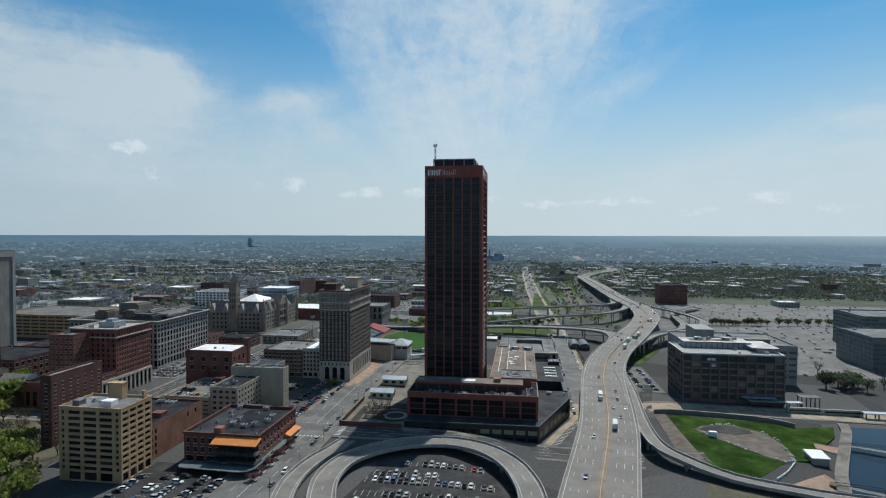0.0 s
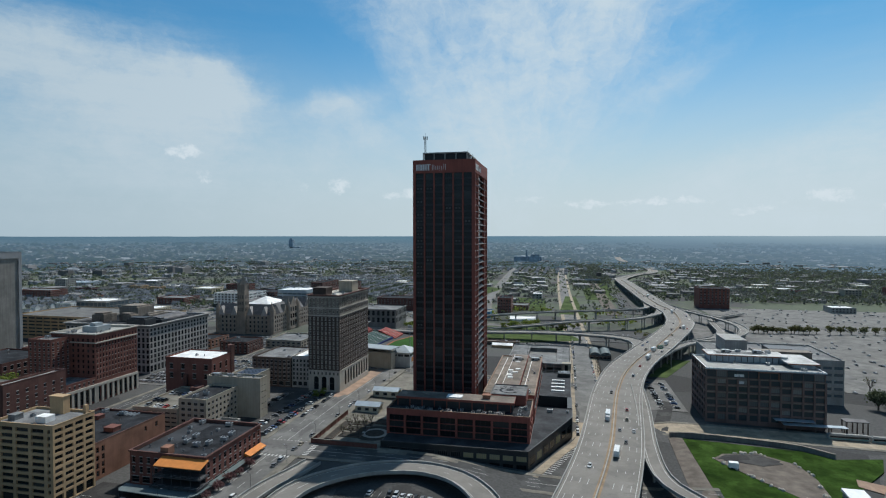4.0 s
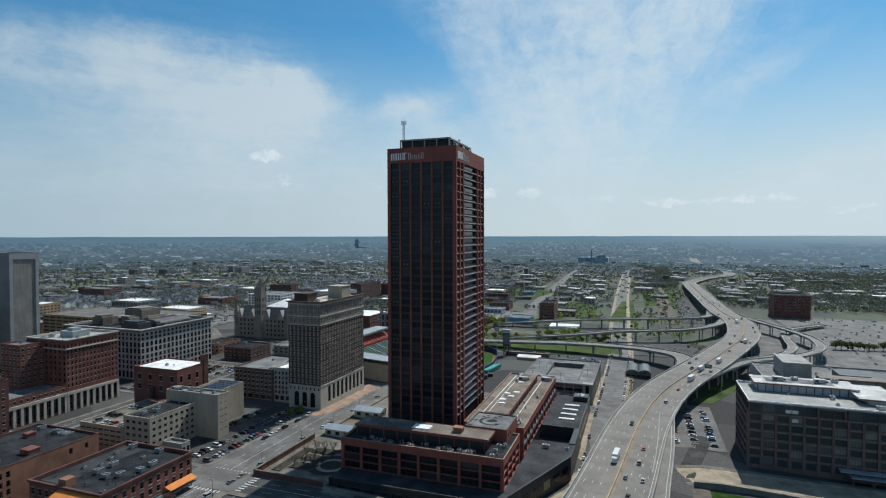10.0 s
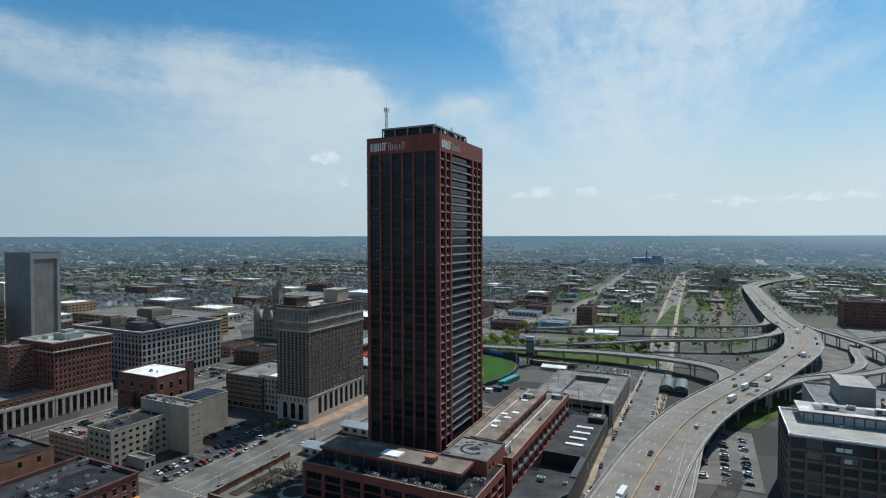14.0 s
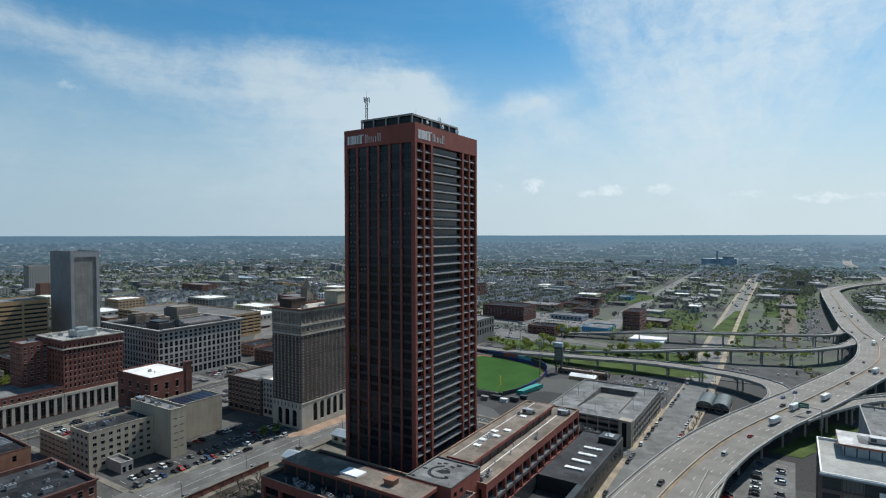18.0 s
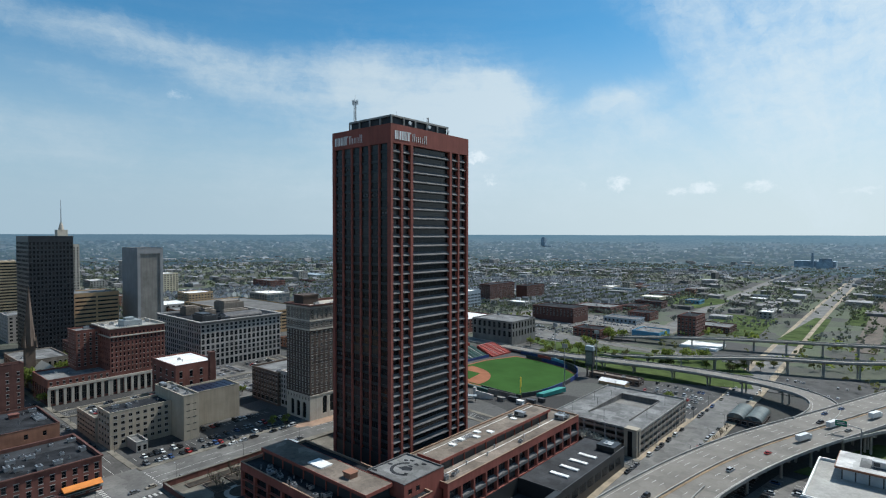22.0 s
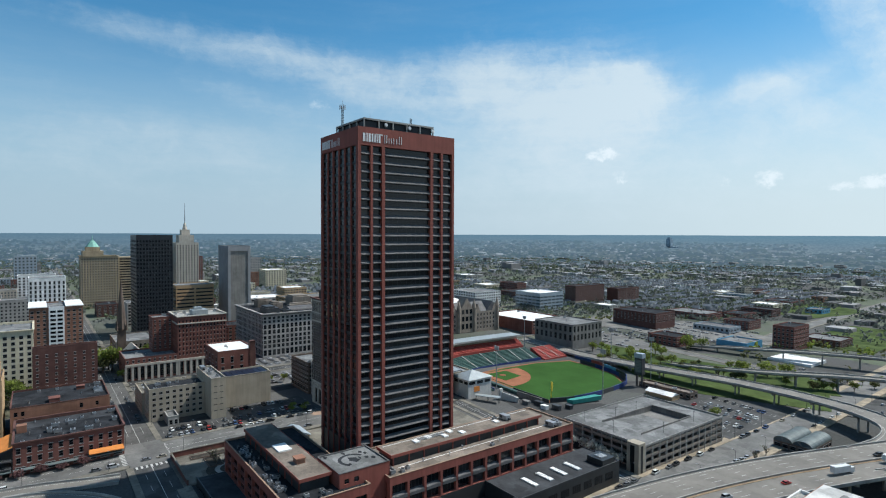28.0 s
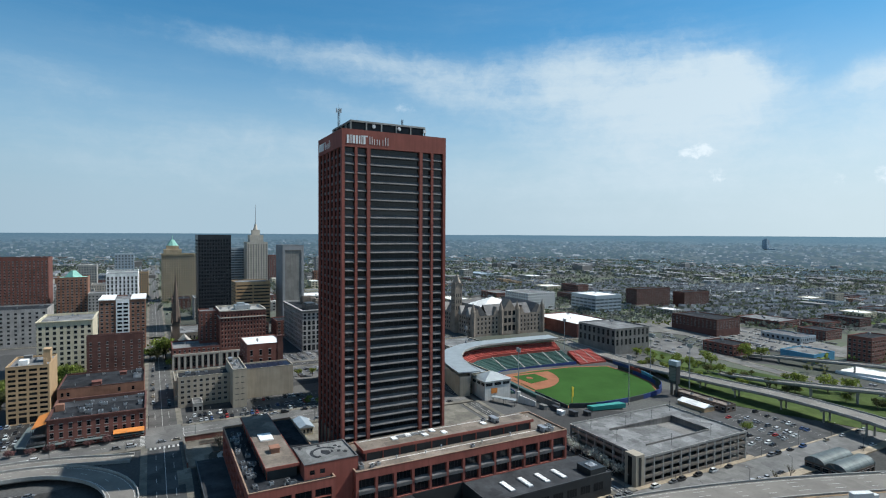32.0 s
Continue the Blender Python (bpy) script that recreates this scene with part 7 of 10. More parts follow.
ot = building("ornate_tower", -845.0, -806.0, 255.0, 303.0, 76.0, "old_tan", "old tan stone office tower with a small copper crown", "building", "roof_slate", {"E": [zone(3, 74, 14, 19, w=0.5, h=0.58)], "S": [zone(3, 74, 11, 19, w=0.5, h=0.58)]}, clutter=0, seed=23, most=0, cornice=1.2)
part("rear_wing", Mesh().box(-845, -812, 303.2, 345, 0, 74), M["old_tan"], ot, "tan stone rear wing")
for k in range(18):
    part("window_band", Mesh().box(-812.0, -811.9, 305, 343.5, 4 + k * 3.9, 5.9 + k * 3.9), M["glass"], ot)
part("crown_storey", Mesh().box(-840, -810, 258, 284, 75, 84).box(-834, -815, 262, 280, 84, 90), M["old_tan"], ot)
part("crown_cap", Mesh().cone(-824, 271, 90, 100, 9.0, 2.0, 8).cone(-824, 271, 100, 108, 0.8, 0.2, 6), M["green_copper"], ot)
building("tan_office", -575.0, -535.0, 331.0, 372.0, 50.5, "tan", "tan office block with long window bands", "building", "roof_grey", {"E": [zone(3, 48, 2, 11, w=0.92, h=0.42)], "S": [zone(3, 48, 2, 11, w=0.92, h=0.42)]}, clutter=3, seed=24, most=0)
rd = building("art_deco_tower", -885.0, -845.0, 390.0, 425.0, 95.0, "limestone", "stepped limestone art deco tower with a tall mast", "building", "roof_grey", {"E": [zone(3, 92, 8, 22, w=0.4, h=0.6)], "S": [zone(3, 92, 8, 22, w=0.4, h=0.6)]}, clutter=0, most=0)
part("setback", Mesh().box(-878, -852, 396, 419, 95, 108).box(-872, -858, 401, 414, 108, 117).cone(-865, 407.5, 117, 128, 4, 1.5, 8), M["limestone"], rd)
part("mast", Mesh().rod((-865, 407.5, 127), (-865, 407.5, 162), 0.9, 6, r2=0.25), M["steel"], rd)
building("parking_ramp", -600.0, -440.0, 470.0, 545.0, 25.0, "tan", "long tan multi-storey parking ramp with open decks", "parking garage", "asphalt_pale", {"S": [zone(2, 24, 16, 6, w=0.94, h=0.5, glass="spandrel", frame=None, depth=1.2)], "E": [zone(2, 24, 8, 6, w=0.94, h=0.5, glass="spandrel", frame=None, depth=1.2)]}, clutter=3, most=0)
building("glass_block", -625.0, -580.0, 575.0, 612.0, 28.0, "concrete", "dark blue glass box with a pale concrete rim", "building", "roof_white", {"E": [zone(3, 26, 6, 5, w=0.97, h=0.95, glass="glass_blue")], "S": [zone(3, 26, 7, 5, w=0.97, h=0.95, glass="glass_blue")]}, clutter=2, most=0)
building("brick_hotel", -840.0, -800.0, 40.0, 108.0, 74.0, "brick_red", "broad red-brown brick apartment tower", "building", "roof_dark", {"E": [zone(2, 70, 14, 17, w=0.4, h=0.5)], "S": [zone(2, 70, 8, 17, w=0.4, h=0.5)]}, clutter=2, most=0)
gt = building("brick_hotel", -715.0, -682.0, 132.0, 166.0, 52.0, "brick_orange", "orange brick and cream tower with a green copper top", "building", "green_copper", {"E": [zone(2, 50, 7, 13, w=0.45, h=0.5)], "S": [zone(2, 50, 7, 13, w=0.45, h=0.5)]}, clutter=0, most=0)
part("copper_top", Mesh().cone(-698, 149, 51, 60, 11, 3, 4), M["green_copper"], gt)
building("grey_block", -815.0, -780.0, 118.0, 165.0, 27.0, "concrete", "low grey concrete block with flat roof", "building", "roof_grey", {"E": [zone(2, 25, 10, 6, w=0.5, h=0.5)]}, clutter=3, most=0)
building("grey_block", -690.0, -660.0, 168.0, 200.0, 32.0, "greystone", "grey stone office block", "building", "roof_grey", {"E": [zone(2, 30, 8, 7, w=0.45, h=0.5)]}, clutter=3, most=0)
building("brick_block", -580.0, -556.0, 108.0, 138.0, 18.0, "brick_dark", "plum-coloured brick block with a grey flat roof", "building", "roof_grey", {"E": [zone(2, 16, 8, 4, w=0.4, h=0.5)]}, clutter=3, most=0)
building("cream_block", -520.0, -478.0, 100.0, 150.0, 36.0, "greystone", "pale stone block with setbacks", "building", "roof_dark", {"E": [zone(2, 34, 9, 8, w=0.4, h=0.5)], "S": [zone(2, 34, 8, 8, w=0.4, h=0.5)]}, clutter=3, most=0)
building("glass_block", -915.0, -885.0, 362.0, 398.0, 84.0, "bluegrey", "blue-grey glass slab behind the art deco tower", "building", "roof_grey", {"E": [zone(2, 82, 6, 18, w=0.95, h=0.6, glass="glass_blue")]}, clutter=0, most=0)
building("cream_block", -720.0, -684.0, 514.0, 550.0, 26.0, "tan", "tan low office block with white roof", "building", "roof_white", {"E": [zone(2, 24, 8, 6, w=0.6, h=0.45)], "S": [zone(2, 24, 8, 6, w=0.6, h=0.45)]}, clutter=3, most=0)
building("white_tower", -780.0, -746.0, 183.0, 224.0, 55.0, "roof_white", "white concrete office slab", "building", "roof_grey", {"E": [zone(2, 53, 9, 14, w=0.5, h=0.55)], "S": [zone(2, 53, 9, 14, w=0.5, h=0.55)]}, clutter=2, most=0)
for nm, x, d, y0, y1, top, wall, roof, lab, n, m, glass in (
    ("grey_block", -1000, 30, 125, 153, 52, "concrete", "roof_white", "pale concrete office slab among low streets", 7, 11, "glass_blue"),
    ("tan_block", -900, 26, 215, 236, 43.5, "tan", "roof_grey", "tan brick office block beside the long street", 6, 10, "glass_blue"),
    ("glass_block", -1300, 30, 166, 205, 62, "bluegrey", "roof_white", "blue-grey glass hospital slab with white top", 6, 9, "glass_blue"),
    ("stone_block", -800, 26, 160, 181, 32.5, "limestone", "roof_grey", "pale limestone office block", 6, 8, "glass_blue"),
    ("cream_block", -760, 30, 473, 518, 14, "cream", "roof_grey", "low cream office block with grey roof", 10, 4, "glass_blue"),
    ("grey_block", -1200, 24, 608, 648, 52, "greystone", "roof_grey", "grey apartment slab far off", 9, 12, "glass_blue"),
    ("brick_block", -1150, 24, 483, 502, 60, "brick_red", "roof_dark", "red brick apartment tower far off", 5, 14, "glass_blue"),
    ("white_block", -850, 20, 96, 111, 29.5, "roof_white", "roof_grey", "small white office block", 4, 6, "glass_blue"),
):
    building(nm, x - d, x, y0, y1, top, wall, lab, "building", roof, {"E": [zone(2, top - 2, n, m, w=0.5, h=0.55, glass=glass)], "S": [zone(2, top - 2, n, m, w=0.5, h=0.55, glass=glass)]}, clutter=3, most=0)
for nm, x0, x1, y0, y1, h, wall, roof, lab, n, m in (
    ("brick_shed", -310, -250, 960, 1006, 9, "brick_red", "roof_grey", "long red brick shed with a grey flat roof", 14, 2),
    ("metal_shed", -226, -180, 884, 914, 7, "bluegrey", "roof_slate", "blue-grey metal shed beside a wide lot", 8, 1),
    ("brick_works", -212, -180, 934, 968, 11, "brick_red", "roof_dark", "red brick workshop among low sheds", 7, 3),
    ("brick_works", -108, -70, 902, 940, 8, "brick_dark", "roof_grey", "dark brick works with a grey roof", 7, 2),
    ("blue_shed", -212, -188, 1194, 1226, 7, "blue_clad", "roof_grey", "light-blue clad shed among trees", 4, 1),
    ("brick_shed", -300, -256, 1256, 1310, 8, "brick_red", "roof_dark", "red brick shed by the green field", 9, 2),
    ("brick_works", -945, -880, 768, 802, 17, "brick_red", "roof_grey", "plain dark red brick warehouse block", 11, 4),
    ("white_shed", -566, -512, 588, 640, 8, "concrete", "roof_white", "low hall with a wide white roof", 8, 1),
    ("metal_shed", -1112, -1030, 988, 1030, 10, "bluegrey", "bluegrey", "long hall with a teal-grey metal roof", 12, 2),
    ("brick_shed", -373, -349, 462, 492, 9, "brick_orange", "roof_dark", "low orange brick shop beside a lot", 5, 2),
    ("cream_block", -632, -578, 656, 692, 8, "cream", "roof_white", "low cream office block with a white roof", 9, 2),
    ("white_block", -726, -698, 636, 664, 15, "roof_white", "roof_grey", "white apartment block with small windows", 8, 4),
    ("tan_block", -866, -838, 928, 950, 12, "tan", "roof_grey", "tan brick school block", 5, 3),
    ("tan_block", -822, -800, 932, 952, 10, "tan", "roof_grey", "tan brick school block", 4, 3),
    ("brick_works", -456, -404, 300, 346, 19, "brick_dark", "roof_dark", "dark brick row with a felt roof", 9, 3),
    ("brick_works", -444, -396, 257, 288, 16, "brown", "roof_grey", "low brown brick row with a grey roof", 9, 2),
    ("stone_block", -625, -588, 288, 330, 28, "greystone", "roof_grey", "grey stone office block behind the black tower", 8, 7),
    ("brick_works", -455, -425, 358, 420, 17, "brick_red", "roof_dark", "red brick row beside the office palace", 11, 4),
    ("brick_shed", -300, -262, 480, 520, 8, "beige", "roof_grey", "low beige shop block beside a lot", 7, 2),
    ("brick_works", -700, -640, 340, 400, 22, "brick_dark", "roof_grey", "dark brick loft block with grey roof", 10, 5),
    ("concrete_block", -690, -640, 440, 500, 18, "concrete", "roof_white", "pale concrete office block", 8, 4),
    ("brick_works", -560, -500, 850, 900, 14, "brick_dark", "roof_dark", "dark brick school with a felt roof", 11, 4),
    ("brick_works", -660, -610, 760, 800, 11, "brick_red", "roof_grey", "red brick workshop with grey roof", 9, 3),
):
    g = ground_z((x0 + x1) / 2, (y0 + y1) / 2)
    wall = "brownstone" if wall == "brown" else wall
    building(nm, x0, x1, y0, y1, g + h, wall, lab, "building", roof, {f: [zone(g + 1, g + h - 1.2, n, m, w=0.5, h=0.55)] for f in "SE"}, clutter=3, most=0, seed=x1 - x0 + m)
building("brick_row", -458.0, -436.0, 904.0, 978.0, 27.0, "brick_dark", "long dark brick housing block", "building", "roof_dark", {"E": [zone(0, 25, 16, 7, w=0.4, h=0.5)], "S": [zone(0, 25, 6, 7, w=0.4, h=0.5)]}, clutter=2, most=0)
building("brick_row", -440.0, -418.0, 990.0, 1050.0, 20.0, "brick_dark", "long dark brick housing block", "building", "roof_dark", {"E": [zone(-2, 18, 14, 6, w=0.4, h=0.5)]}, clutter=2, most=0)
# church with spire
ch = root("church", -372, 268, 0, "brown sandstone church with a tall pointed spire", "church")
part("tower", Mesh().box(-382, -376, 256.5, 262.5, 0, 30), M["brick_brown"], ch)
part("spire", Mesh().cone(-379, 259.5, 30, 73, 4.2, 0.1, 8), M["brick_brown"], ch)
for a in range(4):
    part("pinnacle", Mesh().cone(-379 + 3.4 * (1 if a % 2 else -1), 259.5 + 3.4 * (1 if a > 1 else -1), 29, 38, 0.9, 0.1, 6), M["brick_brown"], ch)
nv = Mesh().box(-376, -352, 258, 274, 0, 10)
part("nave", nv, M["brick_brown"], ch)
part("nave_roof", Mesh().poly([(-376.5, 257.5, 10), (-351.5, 257.5, 10), (-351.5, 266, 19), (-376.5, 266, 19)]).poly([(-376.5, 266, 19), (-351.5, 266, 19), (-351.5, 274.5, 10), (-376.5, 274.5, 10)]).poly([(-351.5, 257.5, 10), (-351.5, 274.5, 10), (-351.5, 266, 19)]), M["limestone"], ch)

# gothic post office
po = building("gothic_hall", -400.0, -330.0, 545.0, 640.0, 22.0, "gothic", "grey gothic stone hall with steep roofs, gables and a clock tower", "building", "roof_slate",
    {"S": [zone(1.5, 21, 14, 4, w=0.42, h=0.6)], "E": [zone(1.5, 21, 20, 4, w=0.42, h=0.6)]}, clutter=0, most=150)
rf = Mesh()
for x0, x1, y0, y1 in ((-400, -330, 545, 563), (-400, -330, 622, 640)):
    ym = (y0 + y1) / 2
    rf.poly([(x0, y0, 22.2), (x1, y0, 22.2), (x1, ym, 33), (x0, ym, 33)]).poly([(x0, ym, 33), (x1, ym, 33), (x1, y1, 22.2), (x0, y1, 22.2)]).poly([(x1, y0, 22.2), (x1, y1, 22.2), (x1, ym, 33)]).poly([(x0, y1, 22.2), (x0, y0, 22.2), (x0, ym, 33)])
for x0, x1, y0, y1 in ((-348, -330, 563, 622), (-400, -382, 563, 622)):
    xm = (x0 + x1) / 2
    rf.poly([(x1, y0, 22.2), (x1, y1, 22.2), (xm, y1, 33), (xm, y0, 33)]).poly([(xm, y0, 33), (xm, y1, 33), (x0, y1, 22.2), (x0, y0, 22.2)])
part("steep_roof", rf, M["roof_slate"], po, "steep dark slate roof")
part("court_roof", Mesh().poly([(-382, 568, 29), (-348, 568, 29), (-365, 592, 38)]).poly([(-348, 568, 29), (-348, 618, 29), (-365, 592, 38)]).poly([(-348, 618, 29), (-382, 618, 29), (-365, 592, 38)]).poly([(-382, 618, 29), (-382, 568, 29), (-365, 592, 38)]), M["roof_white"], po, "bright white court roof")
for y in (550, 575, 592, 609, 634):
    part("gable", Mesh().poly([(-329.7, y - 4, 21), (-329.7, y + 4, 21), (-329.7, y, 31)]).poly([(-329.7, y - 4, 21), (-329.7, y, 31), (-336, y, 31), (-336, y - 4, 21)]).poly([(-329.7, y + 4, 21), (-336, y + 4, 21), (-336, y, 31), (-329.7, y, 31)]), M["gothic"], po)
for x in (-394, -378, -358, -340):
    part("gable", Mesh().poly([(x - 4, 544.7, 21), (x + 4, 544.7, 21), (x, 544.7, 31)]).poly([(x - 4, 544.7, 21), (x, 544.7, 31), (x, 551, 31), (x - 4, 551, 21)]).poly([(x + 4, 544.7, 21), (x + 4, 551, 21), (x, 551, 31), (x, 544.7, 31)]), M["greystone"], po)
ct = part("clock_tower", Mesh().box(-371, -362, 541, 550, 0, 50), M["gothic"], po)
for z in (26, 33, 40):
    for u in (-369, -366.5, -364):
        part("slit_window", Mesh().box(u - 0.5, u + 0.5, 540.9, 541.0, z, z + 4), M["dark"], ct)
        part("slit_window", Mesh().box(-362.0, -361.9, 545.5 + (u + 366.5) - 0.5, 545.5 + (u + 366.5) + 0.5, z, z + 4), M["dark"], ct)
for x, y in ((-370.6, 541.4), (-362.4, 541.4), (-362.4, 549.6), (-370.6, 549.6)):
    part("pinnacle", Mesh().cone(x, y, 49, 60, 0.9, 0.1, 6), M["brownstone"], ct)
part("clock_tower_belfry", Mesh().box(-370.2, -362.8, 541.8, 549.2, 50, 56).cone(-366.5, 545.5, 56, 66, 5.6, 0.3, 4), M["gothic"], po)
part("great_gable", Mesh().prism([(-336, 582), (-328.6, 582), (-328.6, 602), (-336, 602)], 0, 24).poly([(-328.6, 582, 24), (-328.6, 602, 24), (-328.6, 592, 39)]).poly([(-328.6, 582, 24), (-328.6, 592, 39), (-342, 592, 39), (-342, 582, 24)]).poly([(-328.6, 602, 24), (-342, 602, 24), (-342, 592, 39), (-328.6, 592, 39)]), M["gothic"], po, "tall stone gable over the entrance")
for i in range(3):
    for z, h in ((4, 6), (13, 5), (21, 5)):
        part("gable_window", Mesh().box(-328.6, -328.52, 584.6 + i * 5.6, 588.2 + i * 5.6, z, z + h), M["glass"], po)
for x, y in ((-331, 546), (-331, 639), (-399, 546), (-329.5, 581), (-329.5, 603)):
    part("corner_turret", Mesh().cone(x, y, 0, 27, 2.6, 2.6, 8).cone(x, y, 27, 37, 3.0, 0.1, 8), M["gothic"], po)

# big arena-like block and armory behind the ballpark
building("stone_hall", -266.0, -214.0, 636.0, 682.0, 19.5, "conc_dark", "grey stone hall with arched windows", "building", "roof_grey", {"S": [zone(2, 19, 8, 2, w=0.5, h=0.7)], "E": [zone(2, 19, 8, 2, w=0.5, h=0.7)]}, clutter=3, most=0)
building("brick_block", -372.0, -290.0, 656.0, 712.0, 12, "brick_red", "low red brick block with pale roof", "building", "roof_white", {"E": [zone(1, 12, 8, 3, w=0.5, h=0.5)]}, clutter=3)
building("white_block", -528.0, -470.0, 722.0, 772.0, 25, "roof_white", "white concrete apartment slab", "building", "roof_grey", {"E": [zone(2, 25, 14, 6, w=0.6, h=0.5)], "S": [zone(2, 25, 10, 6, w=0.6, h=0.5)]}, clutter=2, most=0)
building("glass_block", -466.0, -415.0, 800.0, 850.0, 24, "bluegrey", "blue-grey metal and glass block", "building", "roof_white", {"E": [zone(1, 20, 6, 4, w=0.9, h=0.5, glass="glass_blue")], "S": [zone(1, 20, 6, 4, w=0.9, h=0.5, glass="glass_blue")]}, clutter=3, most=0)
building("brick_block", -305.0, -242.0, 825.0, 868.0, 12, "brick_dark", "long dark brick warehouse with flat roof", "building", "roof_dark", {"E": [zone(0, 10, 8, 3, w=0.4, h=0.5)], "S": [zone(0, 10, 12, 3, w=0.4, h=0.5)]}, clutter=3, most=0)
building("brick_block", -202.0, -168.0, 748.0, 775.0, 2, "brick_red", "low red brick workshop beside the road", "building", "roof_dark", {"S": [zone(-8, 1, 6, 2, w=0.5, h=0.5)], "E": [zone(-8, 1, 6, 2, w=0.5, h=0.5)]}, clutter=2)
building("blue_shed", -150.0, -118.0, 795.0, 830.0, -2, "blue_clad", "low light-blue clad warehouse", "building", "roof_grey", {}, clutter=2)
building("brick_block", -113.0, -92.0, 842.0, 880.0, 14, "brick_red", "tall red brick factory block", "building", "roof_dark", {"S": [zone(-10, 12, 5, 5, w=0.5, h=0.5)], "E": [zone(-10, 12, 8, 5, w=0.5, h=0.5)]}, clutter=2, most=0)
building("white_shed", -90.0, -52.0, 776.0, 812.0, -9, "roof_white", "low shed with a bright white roof", "building", "roof_white", {}, clutter=0, parapet=0.3)
building("brick_block", 216.0, 264.0, 1010.0, 1050.0, 20, "brick_red", "square dark brick warehouse tower", "building", "roof_dark", {"S": [zone(-8, 20, 8, 6, w=0.4, h=0.5)]}, clutter=2, most=0)


# construction-like block by the highway, and its neighbours
NEW = dict(glass="glass_new", frame="frame_dark", depth=0.55)
cb = building("brick_office", 79.0, 147.0, 363.3, 404.0, 26.6, "brick_new", "six-storey brown brick and glass block, still with bare window bays", "building", "concrete",
    {f: [zone(-6.4, -2.2, n, 1, w=0.7, h=0.85, cross=5, **NEW), zone(-2.0, 20.4, n, 5, w=0.84, h=0.66, cross=6, **NEW), zone(20.6, 25.6, n, 1, w=0.96, h=0.86, cross=7, **NEW)] for f, n in (("S", 11), ("W", 6), ("E", 6))}, clutter=9, seed=40, coping="roof_white", parapet=0.8)
for i in range(12):
    x = 79.0 + 68.0 * i / 11
    part("brick_pier", Mesh().box(x - 0.55, x + 0.55, 362.85, 363.3, -8, 20.4), M["brick_new"], cb)
for z in (2.4, 6.9, 11.4, 15.9, 20.4):
    part("floor_band", Mesh().box(78.6, 147.4, 363.0, 363.29, z - 0.35, z + 0.2), M["brownstone"], cb, "weathered stone floor band")
part("cornice_band", Mesh().box(78.5, 147.5, 362.6, 363.29, 25.7, 26.5), M["bluegrey"], cb, "grey metal cornice")
part("bay_frame", Mesh().box(109, 121, 362.2, 363.2, 24.9, 25.6).box(109, 109.5, 362.2, 363.2, 20.8, 24.9).box(120.5, 121, 362.2, 363.2, 20.8, 24.9), M["brick_orange"], cb, "orange metal frame round one window bay")
for x, z in ((95.5, 21.6), (98.4, 21.6), (98.4, 17.2)):
    part("pane_cover", Mesh().box(x, x + 2.6, 362.95, 363.02, z, z + 1.7), M["roof_white"], cb, "white sheet over a window")
part("canopy", Mesh().box(118, 140, 358.5, 363.2, -3.4, -3.0), M["bluegrey"], cb, "grey entrance canopy")
part("top_storey", Mesh().box(87, 134, 388, 403, 25.9, 29.8).box(134, 146, 376, 403, 25.9, 28.4), M["bluegrey"], cb, "set-back glazed top storey")
part("top_roof", Mesh().box(85.5, 134.0, 386.5, 404.5, 29.8, 30.6).box(130.0, 148.5, 374.0, 404.5, 28.4, 29.2), M["roof_pale"], cb, "off-white flat roof")
part("roof_felt", Mesh().box(92.0, 124.0, 391.0, 401.0, 30.6, 30.7), M["roof_grey"], cb, "grey roof walkway felt")
for i in range(12):
    part("mullion", Mesh().box(87.2 + i * 3.8, 87.6 + i * 3.8, 387.7, 388.0, 25.95, 29.7), M["steel_dark"], cb)
part("roof_rim", Mesh().box(85.5, 130.0, 386.3, 386.5, 29.9, 30.65).box(85.3, 85.5, 386.5, 404.5, 29.9, 30.65).box(130.0, 148.5, 373.8, 374.0, 28.5, 29.25), M["brick_orange"], cb)
for x, y, k in ((98, 394, 3), (107, 398, 0), (118, 395, 3), (126, 399, 0)):
    part("roof_unit", roof_unit_mesh(k), None, cb, at=(x, y, 30.7 if x < 124 else 30.6))
gh = building("grey_hall", 100.0, 186.0, 430.0, 490.0, 21.0, "concrete", "broad pale grey hall with a tall metal-clad box on its roof", "building", "roof_grey", {"S": [zone(-7, 18, 12, 5, w=0.8, h=0.4, glass="glass_blue")]}, clutter=14, seed=31)
part("fly_tower", Mesh().box(112.0, 127.5, 448.0, 476.0, 20.0, 29.6).box(111.8, 127.7, 447.8, 476.2, 29.6, 30.2), M["concrete"], gh, "tall pale metal-clad roof box")
part("roof_wing", Mesh().box(128.0, 166.0, 432.0, 441.0, 20.0, 25.2).box(127.8, 166.2, 431.8, 441.2, 25.2, 25.6), M["brownstone"], gh, "long grey-brown roof wing")
part("roof_wing", Mesh().box(142.0, 158.0, 446.0, 462.0, 20.0, 25.0).box(160.0, 172.0, 450.0, 466.0, 20.0, 23.5), M["steel_dark"], gh, "dark rooftop plant")
building("glass_office", 282.0, 350.0, 500.0, 560.0, 18.0, "green_glass_wall", "grey-green glass office block", "building", "roof_grey", {"S": [zone(-8, 17, 10, 6, w=0.9, h=0.55, glass="glass_blue")], "W": [zone(-8, 17, 10, 6, w=0.9, h=0.55, glass="glass_blue")]}, clutter=3, most=0)
